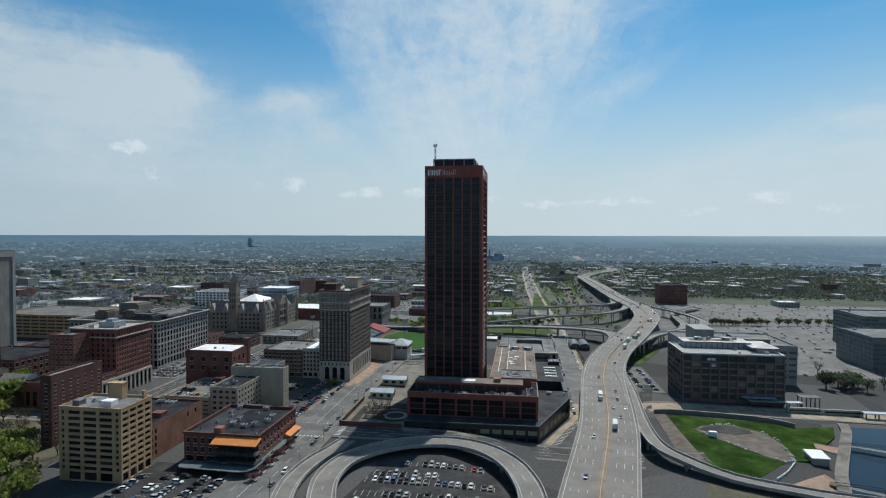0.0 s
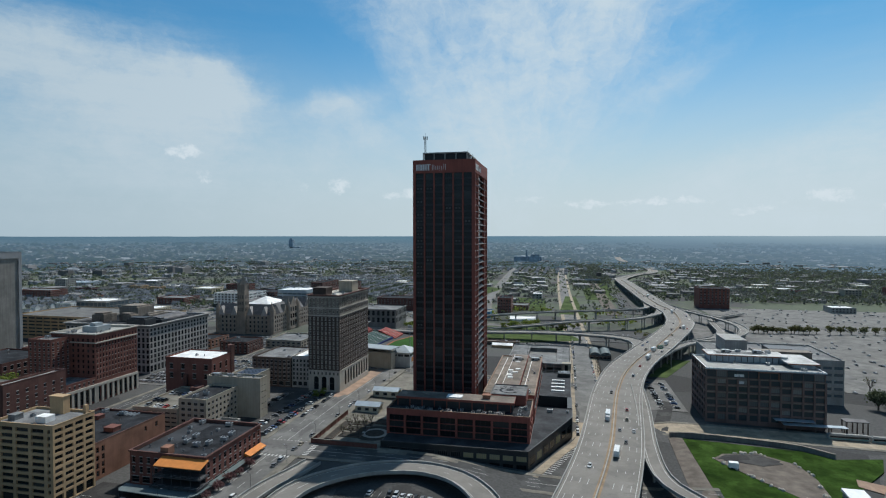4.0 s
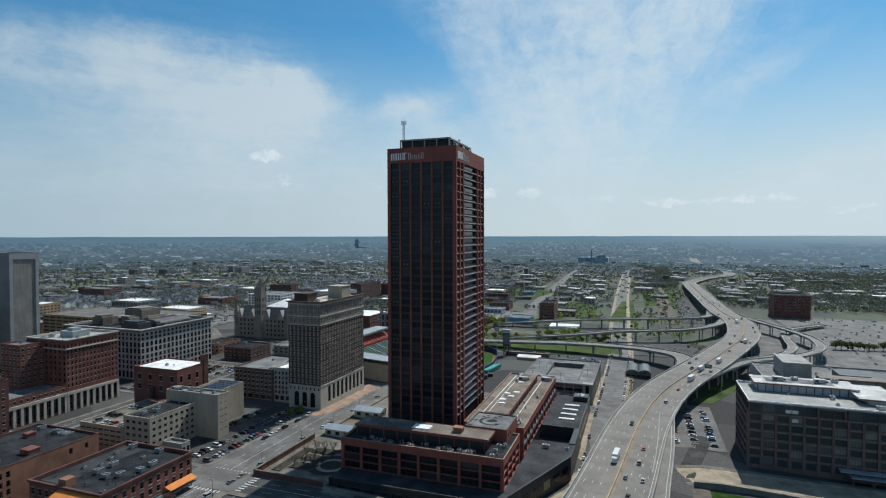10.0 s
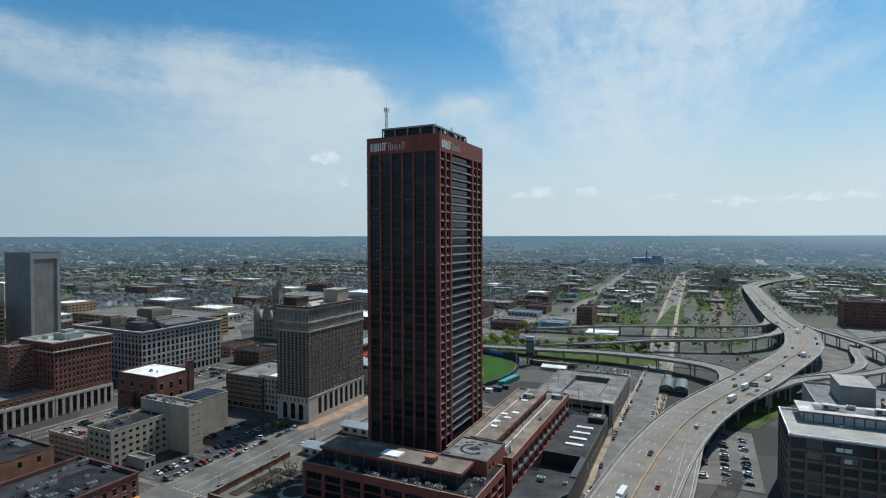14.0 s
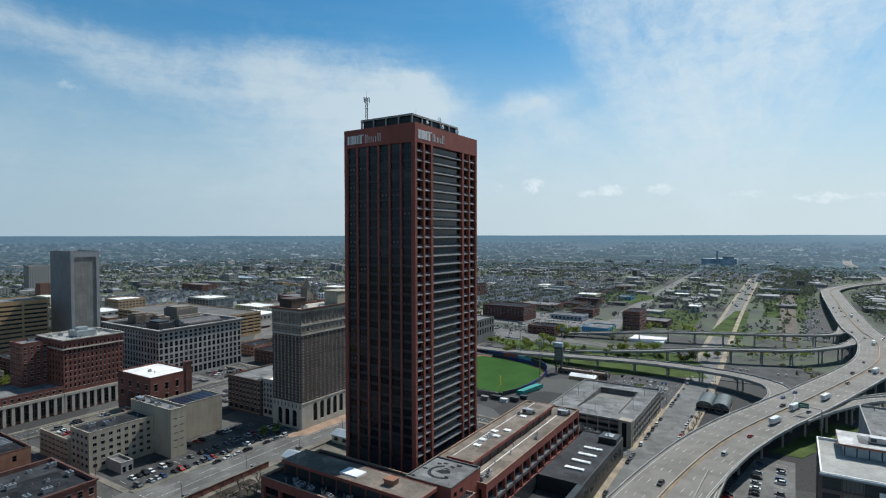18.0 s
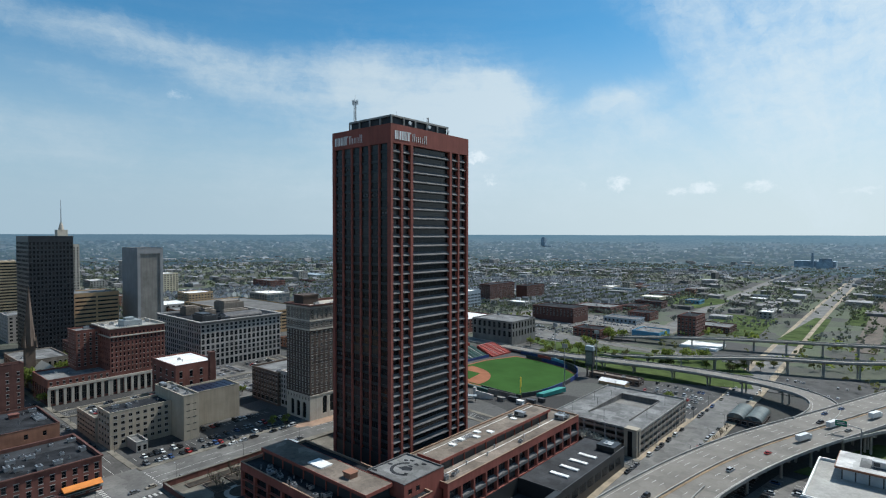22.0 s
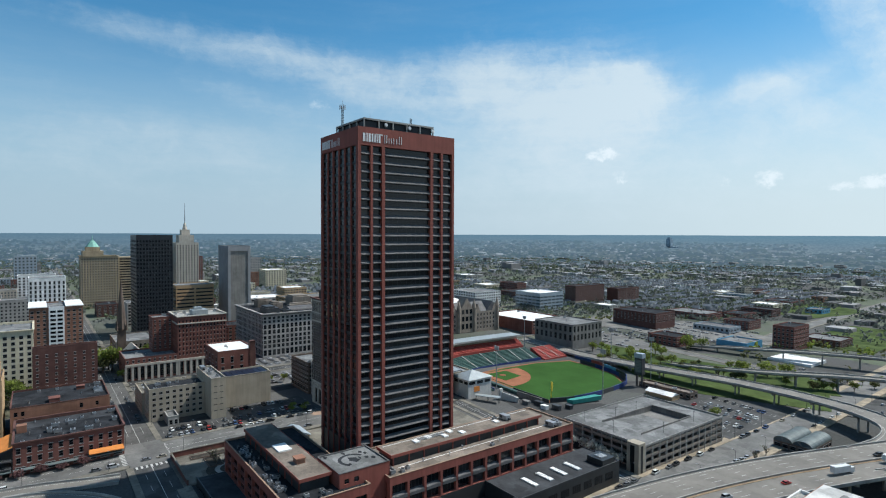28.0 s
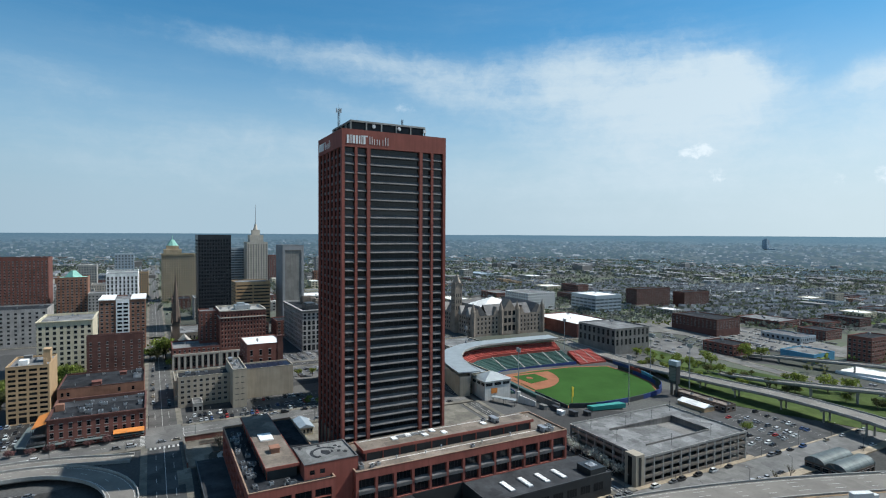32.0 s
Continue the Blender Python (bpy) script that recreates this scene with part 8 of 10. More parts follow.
building("glass_office", 330.0, 400.0, 600.0, 660.0, 24.0, "green_glass_wall", "tall grey-green glass office block", "building", "roof_grey", {"S": [zone(-8, 22, 10, 7, w=0.9, h=0.5, glass="glass_blue")], "W": [zone(-8, 22, 10, 7, w=0.9, h=0.5, glass="glass_blue")]}, clutter=3, most=0)
# station pavilion with two barrel roofs
pv = building("pavilion", 14.5, 34.5, 540.0, 566.0, -6.0, "brick_brown", "small brick station pavilion with two rounded metal roofs", "building", "roof_dark", {"S": [zone(-9.5, -6.8, 5, 1, w=0.7, h=0.8)], "E": [zone(-9.5, -6.8, 6, 1, w=0.7, h=0.8)]}, clutter=0)
for xc in (19.5, 29.5):
    b, gl = Mesh(), Mesh()
    f = lambda s, y, r: (xc - r * math.cos(s), y, -5.8 + r * 0.62 * math.sin(s))
    for i in range(12):
        a, c = math.pi * i / 12, math.pi * (i + 1) / 12
        b.poly([f(a, 539.4, 5.0), f(c, 539.4, 5.0), f(c, 566.6, 5.0), f(a, 566.6, 5.0)])
        b.poly([f(a, 539.4, 5.0), f(c, 539.4, 5.0), f(c, 539.4, 4.4), f(a, 539.4, 4.4)])
        b.poly([f(a, 566.6, 5.0), (xc, 566.6, -5.8), f(c, 566.6, 5.0)])
        gl.poly([f(a, 539.7, 4.6), f(c, 539.7, 4.6), (xc, 539.7, -5.8)])
    vault = part("barrel_roof", b, M["barrel_metal"], pv, "grey rounded metal roof")
    part("arched_window", gl, M["glass_blue"], vault)
    for k in range(7):
        y = 540.5 + k * 4.2
        rib = Mesh()
        for i in range(12):
            a, c = math.pi * i / 12, math.pi * (i + 1) / 12
            rib.poly([f(a, y, 5.08), f(c, y, 5.08), f(c, y + 0.25, 5.08), f(a, y + 0.25, 5.08)])
        part("roof_rib", rib, M["steel_dark"], vault)
ws = root("storage_shed", -74, 571, -8, "low white-roofed shed beside the parking lot", "shed")
part("wall", Mesh().box(-85, -64, 566, 576, -9.5, -5.0), M["tan"], ws)
part("gable_roof", Mesh().poly([(-85.5, 565.5, -5.0), (-63.5, 565.5, -5.0), (-63.5, 571, -3.2), (-85.5, 571, -3.2)]).poly([(-85.5, 571, -3.2), (-63.5, 571, -3.2), (-63.5, 576.5, -5.0), (-85.5, 576.5, -5.0)]).poly([(-63.9, 566, -5.0), (-63.9, 576, -5.0), (-63.9, 571, -3.25)]), M["roof_white"], ws, "white gable roof")
building("depot_block", -100.0, -58.0, 580.0, 590.0, -3.5, "brick_brown", "long low brown service block behind the outfield", "building", "roof_brown", {"S": [zone(-8, -4.6, 9, 1, w=0.5, h=0.6)], "E": [zone(-8, -4.6, 2, 1, w=0.5, h=0.6)]}, clutter=5, seed=51)
tn = root("white_tent", 117.5, 259, -7.5, "white canvas event tent on the lawn", "tent")
part("canvas_wall", Mesh().box(113.5, 121.5, 254.5, 263.5, -9, -4.6), M["concrete"], tn)
part("canvas_roof", Mesh().prism([(113.0, 254.0), (122.0, 254.0), (122.0, 264.0), (113.0, 264.0)], -4.6, lambda x, y: -4.3 + (y - 254.0) * 0.10), M["white_paint"], tn)
tr = root("trailer", 74, 284, ground_z(74, 284), "small white site trailer on gravel", "trailer")
part("body", Mesh().box(71.8, 76.2, 283, 285.6, ground_z(74, 284) + 0.6, ground_z(74, 284) + 3.2), M["white_paint"], tr)
for x in (73, 75):
    part("wheel", Mesh().rod((x, 282.9, ground_z(74, 284) + 0.45), (x, 285.7, ground_z(74, 284) + 0.45), 0.42, 10), M["rubber"], tr)


# ---------- canal side ----------
QUAY = [np.array(p, float) for p in ((112, 218, -6.0), (121, 238, -6.4), (143, 277, -7.3), (163, 313, -8.2), (168, 327, -8.6))]
qy = root("quay", 121, 238, -6.4, "pale concrete canal quay with stone edge", "quay", kind="structure")
part("quay_slab", sweep(Mesh(), smooth_line(QUAY, 8), -5.0, 0.0, -5.0, 0.12), M["paving"], qy)
part("quay_edge", sweep(Mesh(), smooth_line(QUAY, 8), 0.0, 0.6, -5.0, 0.3), M["conc_dark"], qy, "dark stone canal edge")
for nm, pts in (("brick_terrace", [(86, 219), (112, 240), (117, 233), (100, 213)]), ("brick_terrace", [(129, 286), (143, 287), (138, 276), (126, 277)])):
    patch(nm, pts, 0.35, "brick_paving", "pink brick terrace beside the canal")
rw = root("retaining_wall", 55, 326, -6.6, "dark stone retaining wall below the tram street", "wall", kind="structure")
RWL = [np.array((x, y, ground_z(x, y))) for x, y in ((51, 327), (62, 327.5), (85, 327), (105, 325.5), (119, 322.8), (131.5, 313.5))]
part("wall", sweep(Mesh(), smooth_line(RWL, 6), -1.0, 0.0, -1.0, 2.4), M["conc_dark"], rw)
part("coping", sweep(Mesh(), smooth_line(RWL, 6), -1.2, 0.2, 2.4, 2.65), M["brownstone"], rw, "weathered stone coping")
lw = root("low_wall", 93, 235, -5.8, "low white wall beside a canal path", "wall", kind="structure")
part("wall", sweep(Mesh(), draped([(84, 226), (93, 236), (104, 252)], 4), -0.15, 0.15, -0.5, 1.0), M["white_paint"], lw)


def footbridge(a, c, label):
    """A flat deck hung between two bowed tubes with hangers."""
    a, c = np.array(a, float), np.array(c, float)
    ob = root("footbridge", *a, label, "bridge", "footbridges over the canal")
    n = 20
    line = [a + (c - a) * i / n for i in range(n + 1)]
    part("deck", sweep(Mesh(), line, -1.6, 1.6, -0.3, 0.0), M["conc_dark"], ob)
    nn = normals(line)
    for s in (-1.7, 1.7):
        pts = [(*(p[:2] + m * s), p[2] + 0.2 + 2.6 * math.sin(math.pi * i / n)) for i, (p, m) in enumerate(zip(line, nn))]
        b = Mesh()
        for p, q in zip(pts[:-1], pts[1:]):
            b.rod(p, q, 0.14, 5)
        bow = part("bow_tube", b, M["steel_dark"], ob)
        for i in range(1, n, 2):
            p = line[i][:2] + nn[i] * s
            part("hanger", Mesh().rod((*p, line[i][2]), pts[i], 0.05, 4), M["steel_dark"], bow)


footbridge((142, 286, -7.3), (192, 262, -7.3), "dark steel footbridge over the canal")
footbridge((108, 228, -6.2), (160, 200, -6.2), "dark steel footbridge over the canal")
rnd = random.Random(15)
ROCK = []
for i in range(3):
    b = Mesh().cone(0, 0, -0.2, 0.5, 0.9, 0.75, 7).cone(0, 0, 0.5, 0.8, 0.75, 0.3, 7)
    b.v = [(x * rnd.uniform(0.75, 1.2), y * rnd.uniform(0.75, 1.2), z * rnd.uniform(0.8, 1.2)) for x, y, z in b.v]
    ROCK.append(b.data("boulder", M["limestone"]))
OV = [(67, 295), (74, 304), (93, 310), (108, 298), (110, 280), (104, 253), (97, 252), (86, 266), (75, 282), (67, 295)]
for i in range(44):
    s = rnd.uniform(0, 8.99)
    k = int(s)
    x, y = (OV[k][j] + (OV[k + 1][j] - OV[k][j]) * (s - k) + rnd.uniform(-1, 1) for j in (0, 1))
    ob = new("boulder", rnd.choice(ROCK))
    ob.location = (x, y, ground_z(x, y) + 0.1)
    ob.rotation_euler[2] = rnd.uniform(0, 6)
    ob.scale = (rnd.uniform(0.7, 1.5),) * 3
    tagged(ob, "rough pale boulder round the gravel oval", "boulder", "boulders round the oval")
patch("gravel_heap", [(72, 294), (78, 303), (96, 304), (101, 297), (90, 291)], 0.35, "asphalt_dark", "dark grey gravel spread on the oval")


def tram(x0, x1, y):
    g = ground_z((x0 + x1) / 2, y)
    ob = root("tram", (x0 + x1) / 2, y, g, "white tram with dark window band at a stop", "tram", "trams at the stop")
    part("body", Mesh().box(x0, x1, y - 1.3, y + 1.3, g + 0.5, g + 3.4).box(x0 + 1, x1 - 1, y - 0.9, y + 0.9, g + 3.4, g + 3.8), M["concrete"], ob)
    part("window_band", Mesh().box(x0 + 0.8, x1 - 0.8, y - 1.34, y - 1.3, g + 1.7, g + 2.7), M["glass"], ob)
    part("stripe", Mesh().box(x0, x1, y - 1.33, y - 1.3, g + 1.0, g + 1.3), M["teal"], ob, "green side stripe")
    for k in (0.12, 0.5, 0.88):
        xc = x0 + (x1 - x0) * k
        part("bogie", Mesh().box(xc - 1.2, xc + 1.2, y - 1.1, y + 1.1, g, g + 0.5), M["steel_dark"], ob)


tram(142.5, 164.0, 349.0)
tram(165.0, 189.0, 349.3)
for x0, x1, y0, y1, h, m in ((122, 157, 356.8, 361.2, 4.0, "bluegrey"), (188, 220, 343, 348, 4.0, "bluegrey"), (157, 170, 361, 368, 7.5, "roof_slate")):
    g = ground_z((x0 + x1) / 2, y0)
    ob = root("tram_shelter", (x0 + x1) / 2, (y0 + y1) / 2, g, "open tram shelter with a flat metal roof", "shelter", "tram shelters")
    part("roof", Mesh().box(x0, x1, y0, y1, g + h, g + h + 0.4), M[m], ob)
    n = max(3, int((x1 - x0) / 6))
    for i in range(n):
        x = x0 + 0.8 + (x1 - x0 - 1.6) * i / (n - 1)
        for y in (y0 + 0.6, y1 - 0.6):
            part("post", Mesh().box(x - 0.3, x + 0.3, y - 0.3, y + 0.3, g - 0.4, g + h), M["brick_brown"], ob)

# pavement, kerb island and hatching beside the slanted annex front
sl = root("side_pavement", -10, 285, ground_z(-10, 285), "pale concrete pavement along the slanted annex front", "pavement", kind="structure")
SLANT = draped([(-24.5, 252), (-13, 284), (-1.5, 315), (0.5, 345)], 4)
part("slab", sweep(Mesh(), SLANT, -1.5, 3.0, -0.5, 0.28), M["tan_paving"], sl)
part("slab", sweep(Mesh(), draped([(-26, 253.0), (-60, 252.5), (-103, 252.0)], 5), -2.4, 2.4, -0.5, 0.28), M["paving"], sl)
ht_b = Mesh()
for i in range(22):
    k = 254 + i * 2.6
    x = -22.0 + (k - 252) * 0.355
    ht_b.poly([(px, py, ground_z(px, py) + 0.13) for px, py in ((x, k), (x + 4.2, k - 0.9), (x + 4.2, k - 0.3), (x, k + 0.6))])
thing("hatched_marking", ht_b, M["road_paint"], "worn white hatched parking bays on asphalt", "marking", kind="structure")
patch("side_street", [(-27, 247), (6, 247), (9, 300), (10, 338), (3, 338), (-8, 300)], 0.08, "asphalt", "dark asphalt side street beside the annex")
isl = root("kerb_island", 2, 270, ground_z(2, 270), "pale concrete kerb island below the highway", "pavement", kind="structure")
part("slab", sweep(Mesh(), draped([(-6, 249), (-2, 258), (3, 272), (5, 284)], 3), -2.2, 2.2, -0.5, 0.3), M["paving"], isl)

# zebra crossings at the junctions
for x0, y0, n, dx, dy, w, l in ((-139, 238.5, 7, 0, 2.1, 3.0, 0.9), (-164, 252.5, 10, 2.1, 0, 0.9, 3.0), (-172, 238.5, 7, 0, 2.1, 3.0, 0.9), (-164, 234, 10, 2.1, 0, 0.9, 3.0), (-10, 419.5, 6, 0, 2.0, 3.0, 0.9)):
    b = Mesh()
    for i in range(n):
        x, y = x0 + dx * i, y0 + dy * i
        z = ground_z(x, y) + 0.15
        b.box(x, x + w, y, y + l, z, z + 0.012)
    thing("crosswalk", b, M["road_paint"], "worn white zebra crossing on asphalt", "crosswalk", kind="structure")


# ---------- ballpark ----------
def build_ballpark():
    G = ground_z
    field = [(-189, 487), (-150, 485), (-106, 486), (-101, 505), (-101, 540), (-109, 577), (-130, 592), (-160, 598), (-184, 597), (-193, 560), (-193, 520)]
    patch("warning_track", field, 0.15, "dirt", "brown clay warning track round the field", "ballpark")
    fx, fy = sum(p[0] for p in field) / len(field), sum(p[1] for p in field) / len(field)
    patch("ball_field", [(fx + (x - fx) * 0.945, fy + (y - fy) * 0.945) for x, y in field], 0.3, "turf", "bright green mown ballpark turf", "ballpark")
    inf = [(-187, 489)]
    for i in range(15):
        a = math.radians(-2 + 94 * i / 14)
        inf.append((-185 + 38 * math.cos(a), 491 + 41 * math.sin(a)))
    patch("infield_clay", inf, 0.42, "dirt", "orange clay infield arc", "ballpark")
    patch("infield_turf", [(-182.5, 494), (-161, 496), (-166, 516.5), (-183, 516)], 0.6, "turf", "square of green infield turf", "ballpark")
    thing("mound", Mesh().cone(-174, 504, G(-174, 504) + 0.3, G(-174, 504) + 0.85, 3.2, 2.4, 16), M["dirt"], "small round clay mound", "ballpark", kind="structure")
    wl = root("outfield_wall", -110, 560, G(-110, 560), "dark blue padded outfield wall with boards", "wall")
    line = [np.array([p[0], p[1], G(p[0], p[1])]) for p in smooth_line(field[2:9], 5)]
    for k, i in enumerate(range(0, len(line) - 3, 3)):
        part("board", sweep(Mesh(), line[i:i + 4], -0.5, 0.2, -1.0, 3.2), M["blue"] if k % 3 else M["steel_dark"], wl)
    wl2 = draped([(-140, 484), (-106, 485)], 5)
    part("board", sweep(Mesh(), wl2, 0, 0.5, -1.0, 2.2), M["steel_dark"], wl)
    # low stand and concourse behind the right-field line
    lo = root("field_stand", -120, 478, G(-120, 478), "low dark stand along the right-field line", "grandstand")
    for k in range(3):
        part("seating_tier", sweep(Mesh(), draped([(-178, 484 - k * 2.2), (-112, 484 - k * 2.2)], 8), -1.0, 1.2, -1, 0.6 + k * 0.7), M["green_seat"], lo)
    part("concourse_wall", sweep(Mesh(), draped([(-128, 476), (-106, 478)], 6), 0, 0.6, -2, 4.0), M["conc_dark"], lo)
    thing("foul_pole", Mesh().rod((-112.5, 494, G(-112.5, 494)), (-112.5, 494, G(-112.5, 494) + 12), 0.28, 8).box(-112.7, -112.3, 494.2, 495.3, G(-112, 494) + 5, G(-112, 494) + 11.5), M["yellow"], "yellow foul pole with mesh wing", "pole")
    # main stand: bends round home plate
    st = root("grandstand", -225, 540, G(-225, 540), "steep green-seated grandstand with red upper seats under a metal canopy", "grandstand")
    rows = [(-146, 470), (-168, 474), (-188, 481), (-200, 494), (-201, 520), (-200, 545), (-198, 573)]
    base = [np.array([*p, -3.0]) for p in [q[:2] for q in smooth_line(rows, 7)]]
    for k in range(11):
        part("seating_tier", sweep(Mesh(), base, -2.0 * k - 2.0, -2.0 * k, -4, 0.6 + k * 0.62), M["green_seat"], st)
    up = base[5:]
    for k in range(6):
        part("upper_tier", sweep(Mesh(), up, -24 - 1.7 * (k + 1), -24 - 1.7 * k, 3, 8.6 + k * 0.85), M["red_seat"], st, "red upper seats")
    nn = normals(base)
    for i in range(3, len(base) - 1, 2):
        a, c = base[i][:2] - nn[i] * 0.3, base[i][:2] - nn[i] * 21.5
        d = np.array([-nn[i][1], nn[i][0]]) * 0.5
        part("aisle", Mesh().poly([(*(a - d), -2.3), (*(a + d), -2.3), (*(c + d), 4.4), (*(c - d), 4.4)][::-1]), M["concrete"], st)
    part("back_wall", sweep(Mesh(), base, -42, -34.3, -4, 14.5), M["beige"], st, "pale rear wall")
    part("canopy", sweep(Mesh(), base, -43, -27, 17.0, 17.7), M["canopy"], st, "pale metal canopy roof")
    part("canopy_rim", sweep(Mesh(), base, -27, -26.6, 16.4, 17.9), M["concrete"], st, "white canopy edge")
    for i in range(0, len(base), 3):
        xy = base[i][:2] - nn[i] * 34.0
        part("canopy_post", Mesh().rod((*xy, 8), (*xy, 14.2), 0.25, 6), M["steel"], st)
    part("field_wall", sweep(Mesh(), base, 0.0, 0.45, -2.0, 1.3), M["blue"], st, "dark blue padded wall in front of the seats")
    # advertising boards over the left-field wall
    for k, i in enumerate(range(len(line) // 2, len(line) - 3, 3)):
        part("advert_board", sweep(Mesh(), line[i:i + 4], -0.35, 0.05, 3.3, 5.7), M[("blue", "spandrel", "blue_clad", "red_seat")[k % 4]], wl)
    # service corner between the lodge and the right-field line
    cw = root("service_wall", -124, 463, G(-124, 463), "white concrete wall with a pier at the field corner", "wall")
    part("wall", Mesh().prism([(-128, 461), (-117, 466.5), (-117.3, 467.1), (-128.3, 461.6)], -6.0, lambda x, y: 1.2 - (x + 128) * 0.22), M["lodge_white"], cw)
    part("pier", Mesh().box(-130.0, -128.1, 460.0, 462.2, -6.0, 3.4), M["lodge_white"], cw)
    ww = root("covered_walk", -130, 451, G(-130, 451), "covered walk with a grey metal roof", "shelter")
    part("roof", Mesh().prism([(-139.0, 447.0), (-136.0, 443.5), (-121.0, 453.0), (-124.0, 456.5)], -0.2, 0.15), M["canopy"], ww)
    for x, y in ((-138, 446.6), (-131, 451.4), (-124.2, 455.6), (-136, 444.4), (-129, 448.8), (-122.2, 453)):
        part("post", Mesh().rod((x, y, -6), (x, y, -0.2), 0.14, 6), M["steel_dark"], ww)
    for x, y, w, h, m in ((-106, 475, 3.2, 2.6, "steel_dark"), (-99, 473, 2.4, 2.2, "roof_white"), (-94, 479, 3.0, 2.8, "steel_dark"), (-112, 469, 2.6, 2.4, "conc_dark"), (-91, 488, 2.2, 2.4, "steel_dark")):
        g = G(x, y)
        thing("service_hut", Mesh().box(x - w, x + w, y - 1.4, y + 1.4, g - 0.4, g + h).box(x - w - 0.2, x + w + 0.2, y - 1.6, y + 1.6, g + h, g + h + 0.2), M[m], "small flat-roofed service hut beside the field", "hut", group="huts beside the field")
    # red bleachers
    bl = root("bleachers", -205, 592, G(-205, 592), "bank of red bleacher seats", "grandstand")
    for k in range(10):
        x = -195.5 - k * 2.1
        part("seating_tier", Mesh().box(x - 2.1, x, 576 + k * 0.3, 606 - k * 0.2, -8, -3.4 + k * 0.75), M["red_seat"], bl)
    for y in (584, 595):
        part("aisle", Mesh().poly([(-195.5, y, -3.2), (-195.5, y + 0.9, -3.2), (-216, y + 0.9, 3.6), (-216, y, 3.6)]), M["concrete"], bl)
    ed = building("ballpark_lodge", -157.0, -140.0, 441.0, 462.0, 9.5, "lodge_white", "white concrete end lodge of the ballpark with hipped metal roof", "building", "roof_grey", {"E": [zone(5.5, 9, 3, 1, w=0.8, h=0.6)], "S": [zone(5.5, 9, 3, 1, w=0.8, h=0.6)]}, clutter=0)
    part("hip_roof", Mesh().poly([(-158, 440, 9.8), (-139, 440, 9.8), (-148.5, 451, 14.5)]).poly([(-139, 440, 9.8), (-139, 463, 9.8), (-148.5, 451, 14.5)]).poly([(-139, 463, 9.8), (-158, 463, 9.8), (-148.5, 451, 14.5)]).poly([(-158, 463, 9.8), (-158, 440, 9.8), (-148.5, 451, 14.5)]), M["canopy"], ed)
    part("sign_shape", Mesh().box(-139.98, -139.8, 446.0, 451.0, 1.0, 4.6), M["orange"], ed, "orange sign shape")
    rear = building("ballpark_concourse", -232.0, -157.5, 441.0, 457.0, 11.5, "beige", "pale two-storey concourse behind the stand", "building", "canopy", {"S": [zone(-1, 10.5, 14, 2, w=0.5, h=0.5)]}, clutter=4, seed=3)
    sc = root("scoreboard", -99, 579, G(-98, 577), "tall dark scoreboard tower beyond the outfield wall", "scoreboard")
    part("panel", Mesh().box(-102.5, -96.0, 577.5, 581.5, 2.0, 15.0), M["steel_dark"], sc)
    for i in range(5):
        part("brace", Mesh().rod((-102.6, 577.3, 2.2 + i * 2.5), (-95.9, 577.3, 4.7 + i * 2.5), 0.12, 5), M["steel_dark"], sc)
    part("screen_top", Mesh().box(-102.8, -95.7, 577.2, 581.8, 15.0, 18.5), M["bluegrey"], sc)
    part("screen", Mesh().box(-102.0, -96.5, 577.42, 577.5, 4.0, 13.5), M["glass_blue"], sc)
    for x in (-101.5, -97.0):
        part("leg", Mesh().box(x - 0.4, x + 0.4, 578.5, 580.5, -9, 2.0), M["steel_dark"], sc)
    thing("bullpen_shelter", Mesh().prism([(-100.5, 496.5), (-95, 496.5), (-90, 521), (-96, 521)], -5.4, lambda x, y: -3.2 + (x + 100) * 0.08), M["teal"], "low teal-roofed shelter by the outfield", "shelter")
    for x, y in ((-250, 490), (-246, 600), (-104, 602), (-150, 612), (-96, 530), (-150, 476)):
        lt = root("floodlight", x, y, G(x, y), "tall grey steel floodlight mast", "floodlight")
        part("mast", Mesh().rod((x, y, G(x, y) - 1), (x, y, 26), 0.4, 8, r2=0.22), M["steel"], lt)
        part("lamp_rack", Mesh().box(x - 2.2, x + 2.2, y - 0.3, y + 0.3, 25, 28), M["steel"], lt)


build_ballpark()


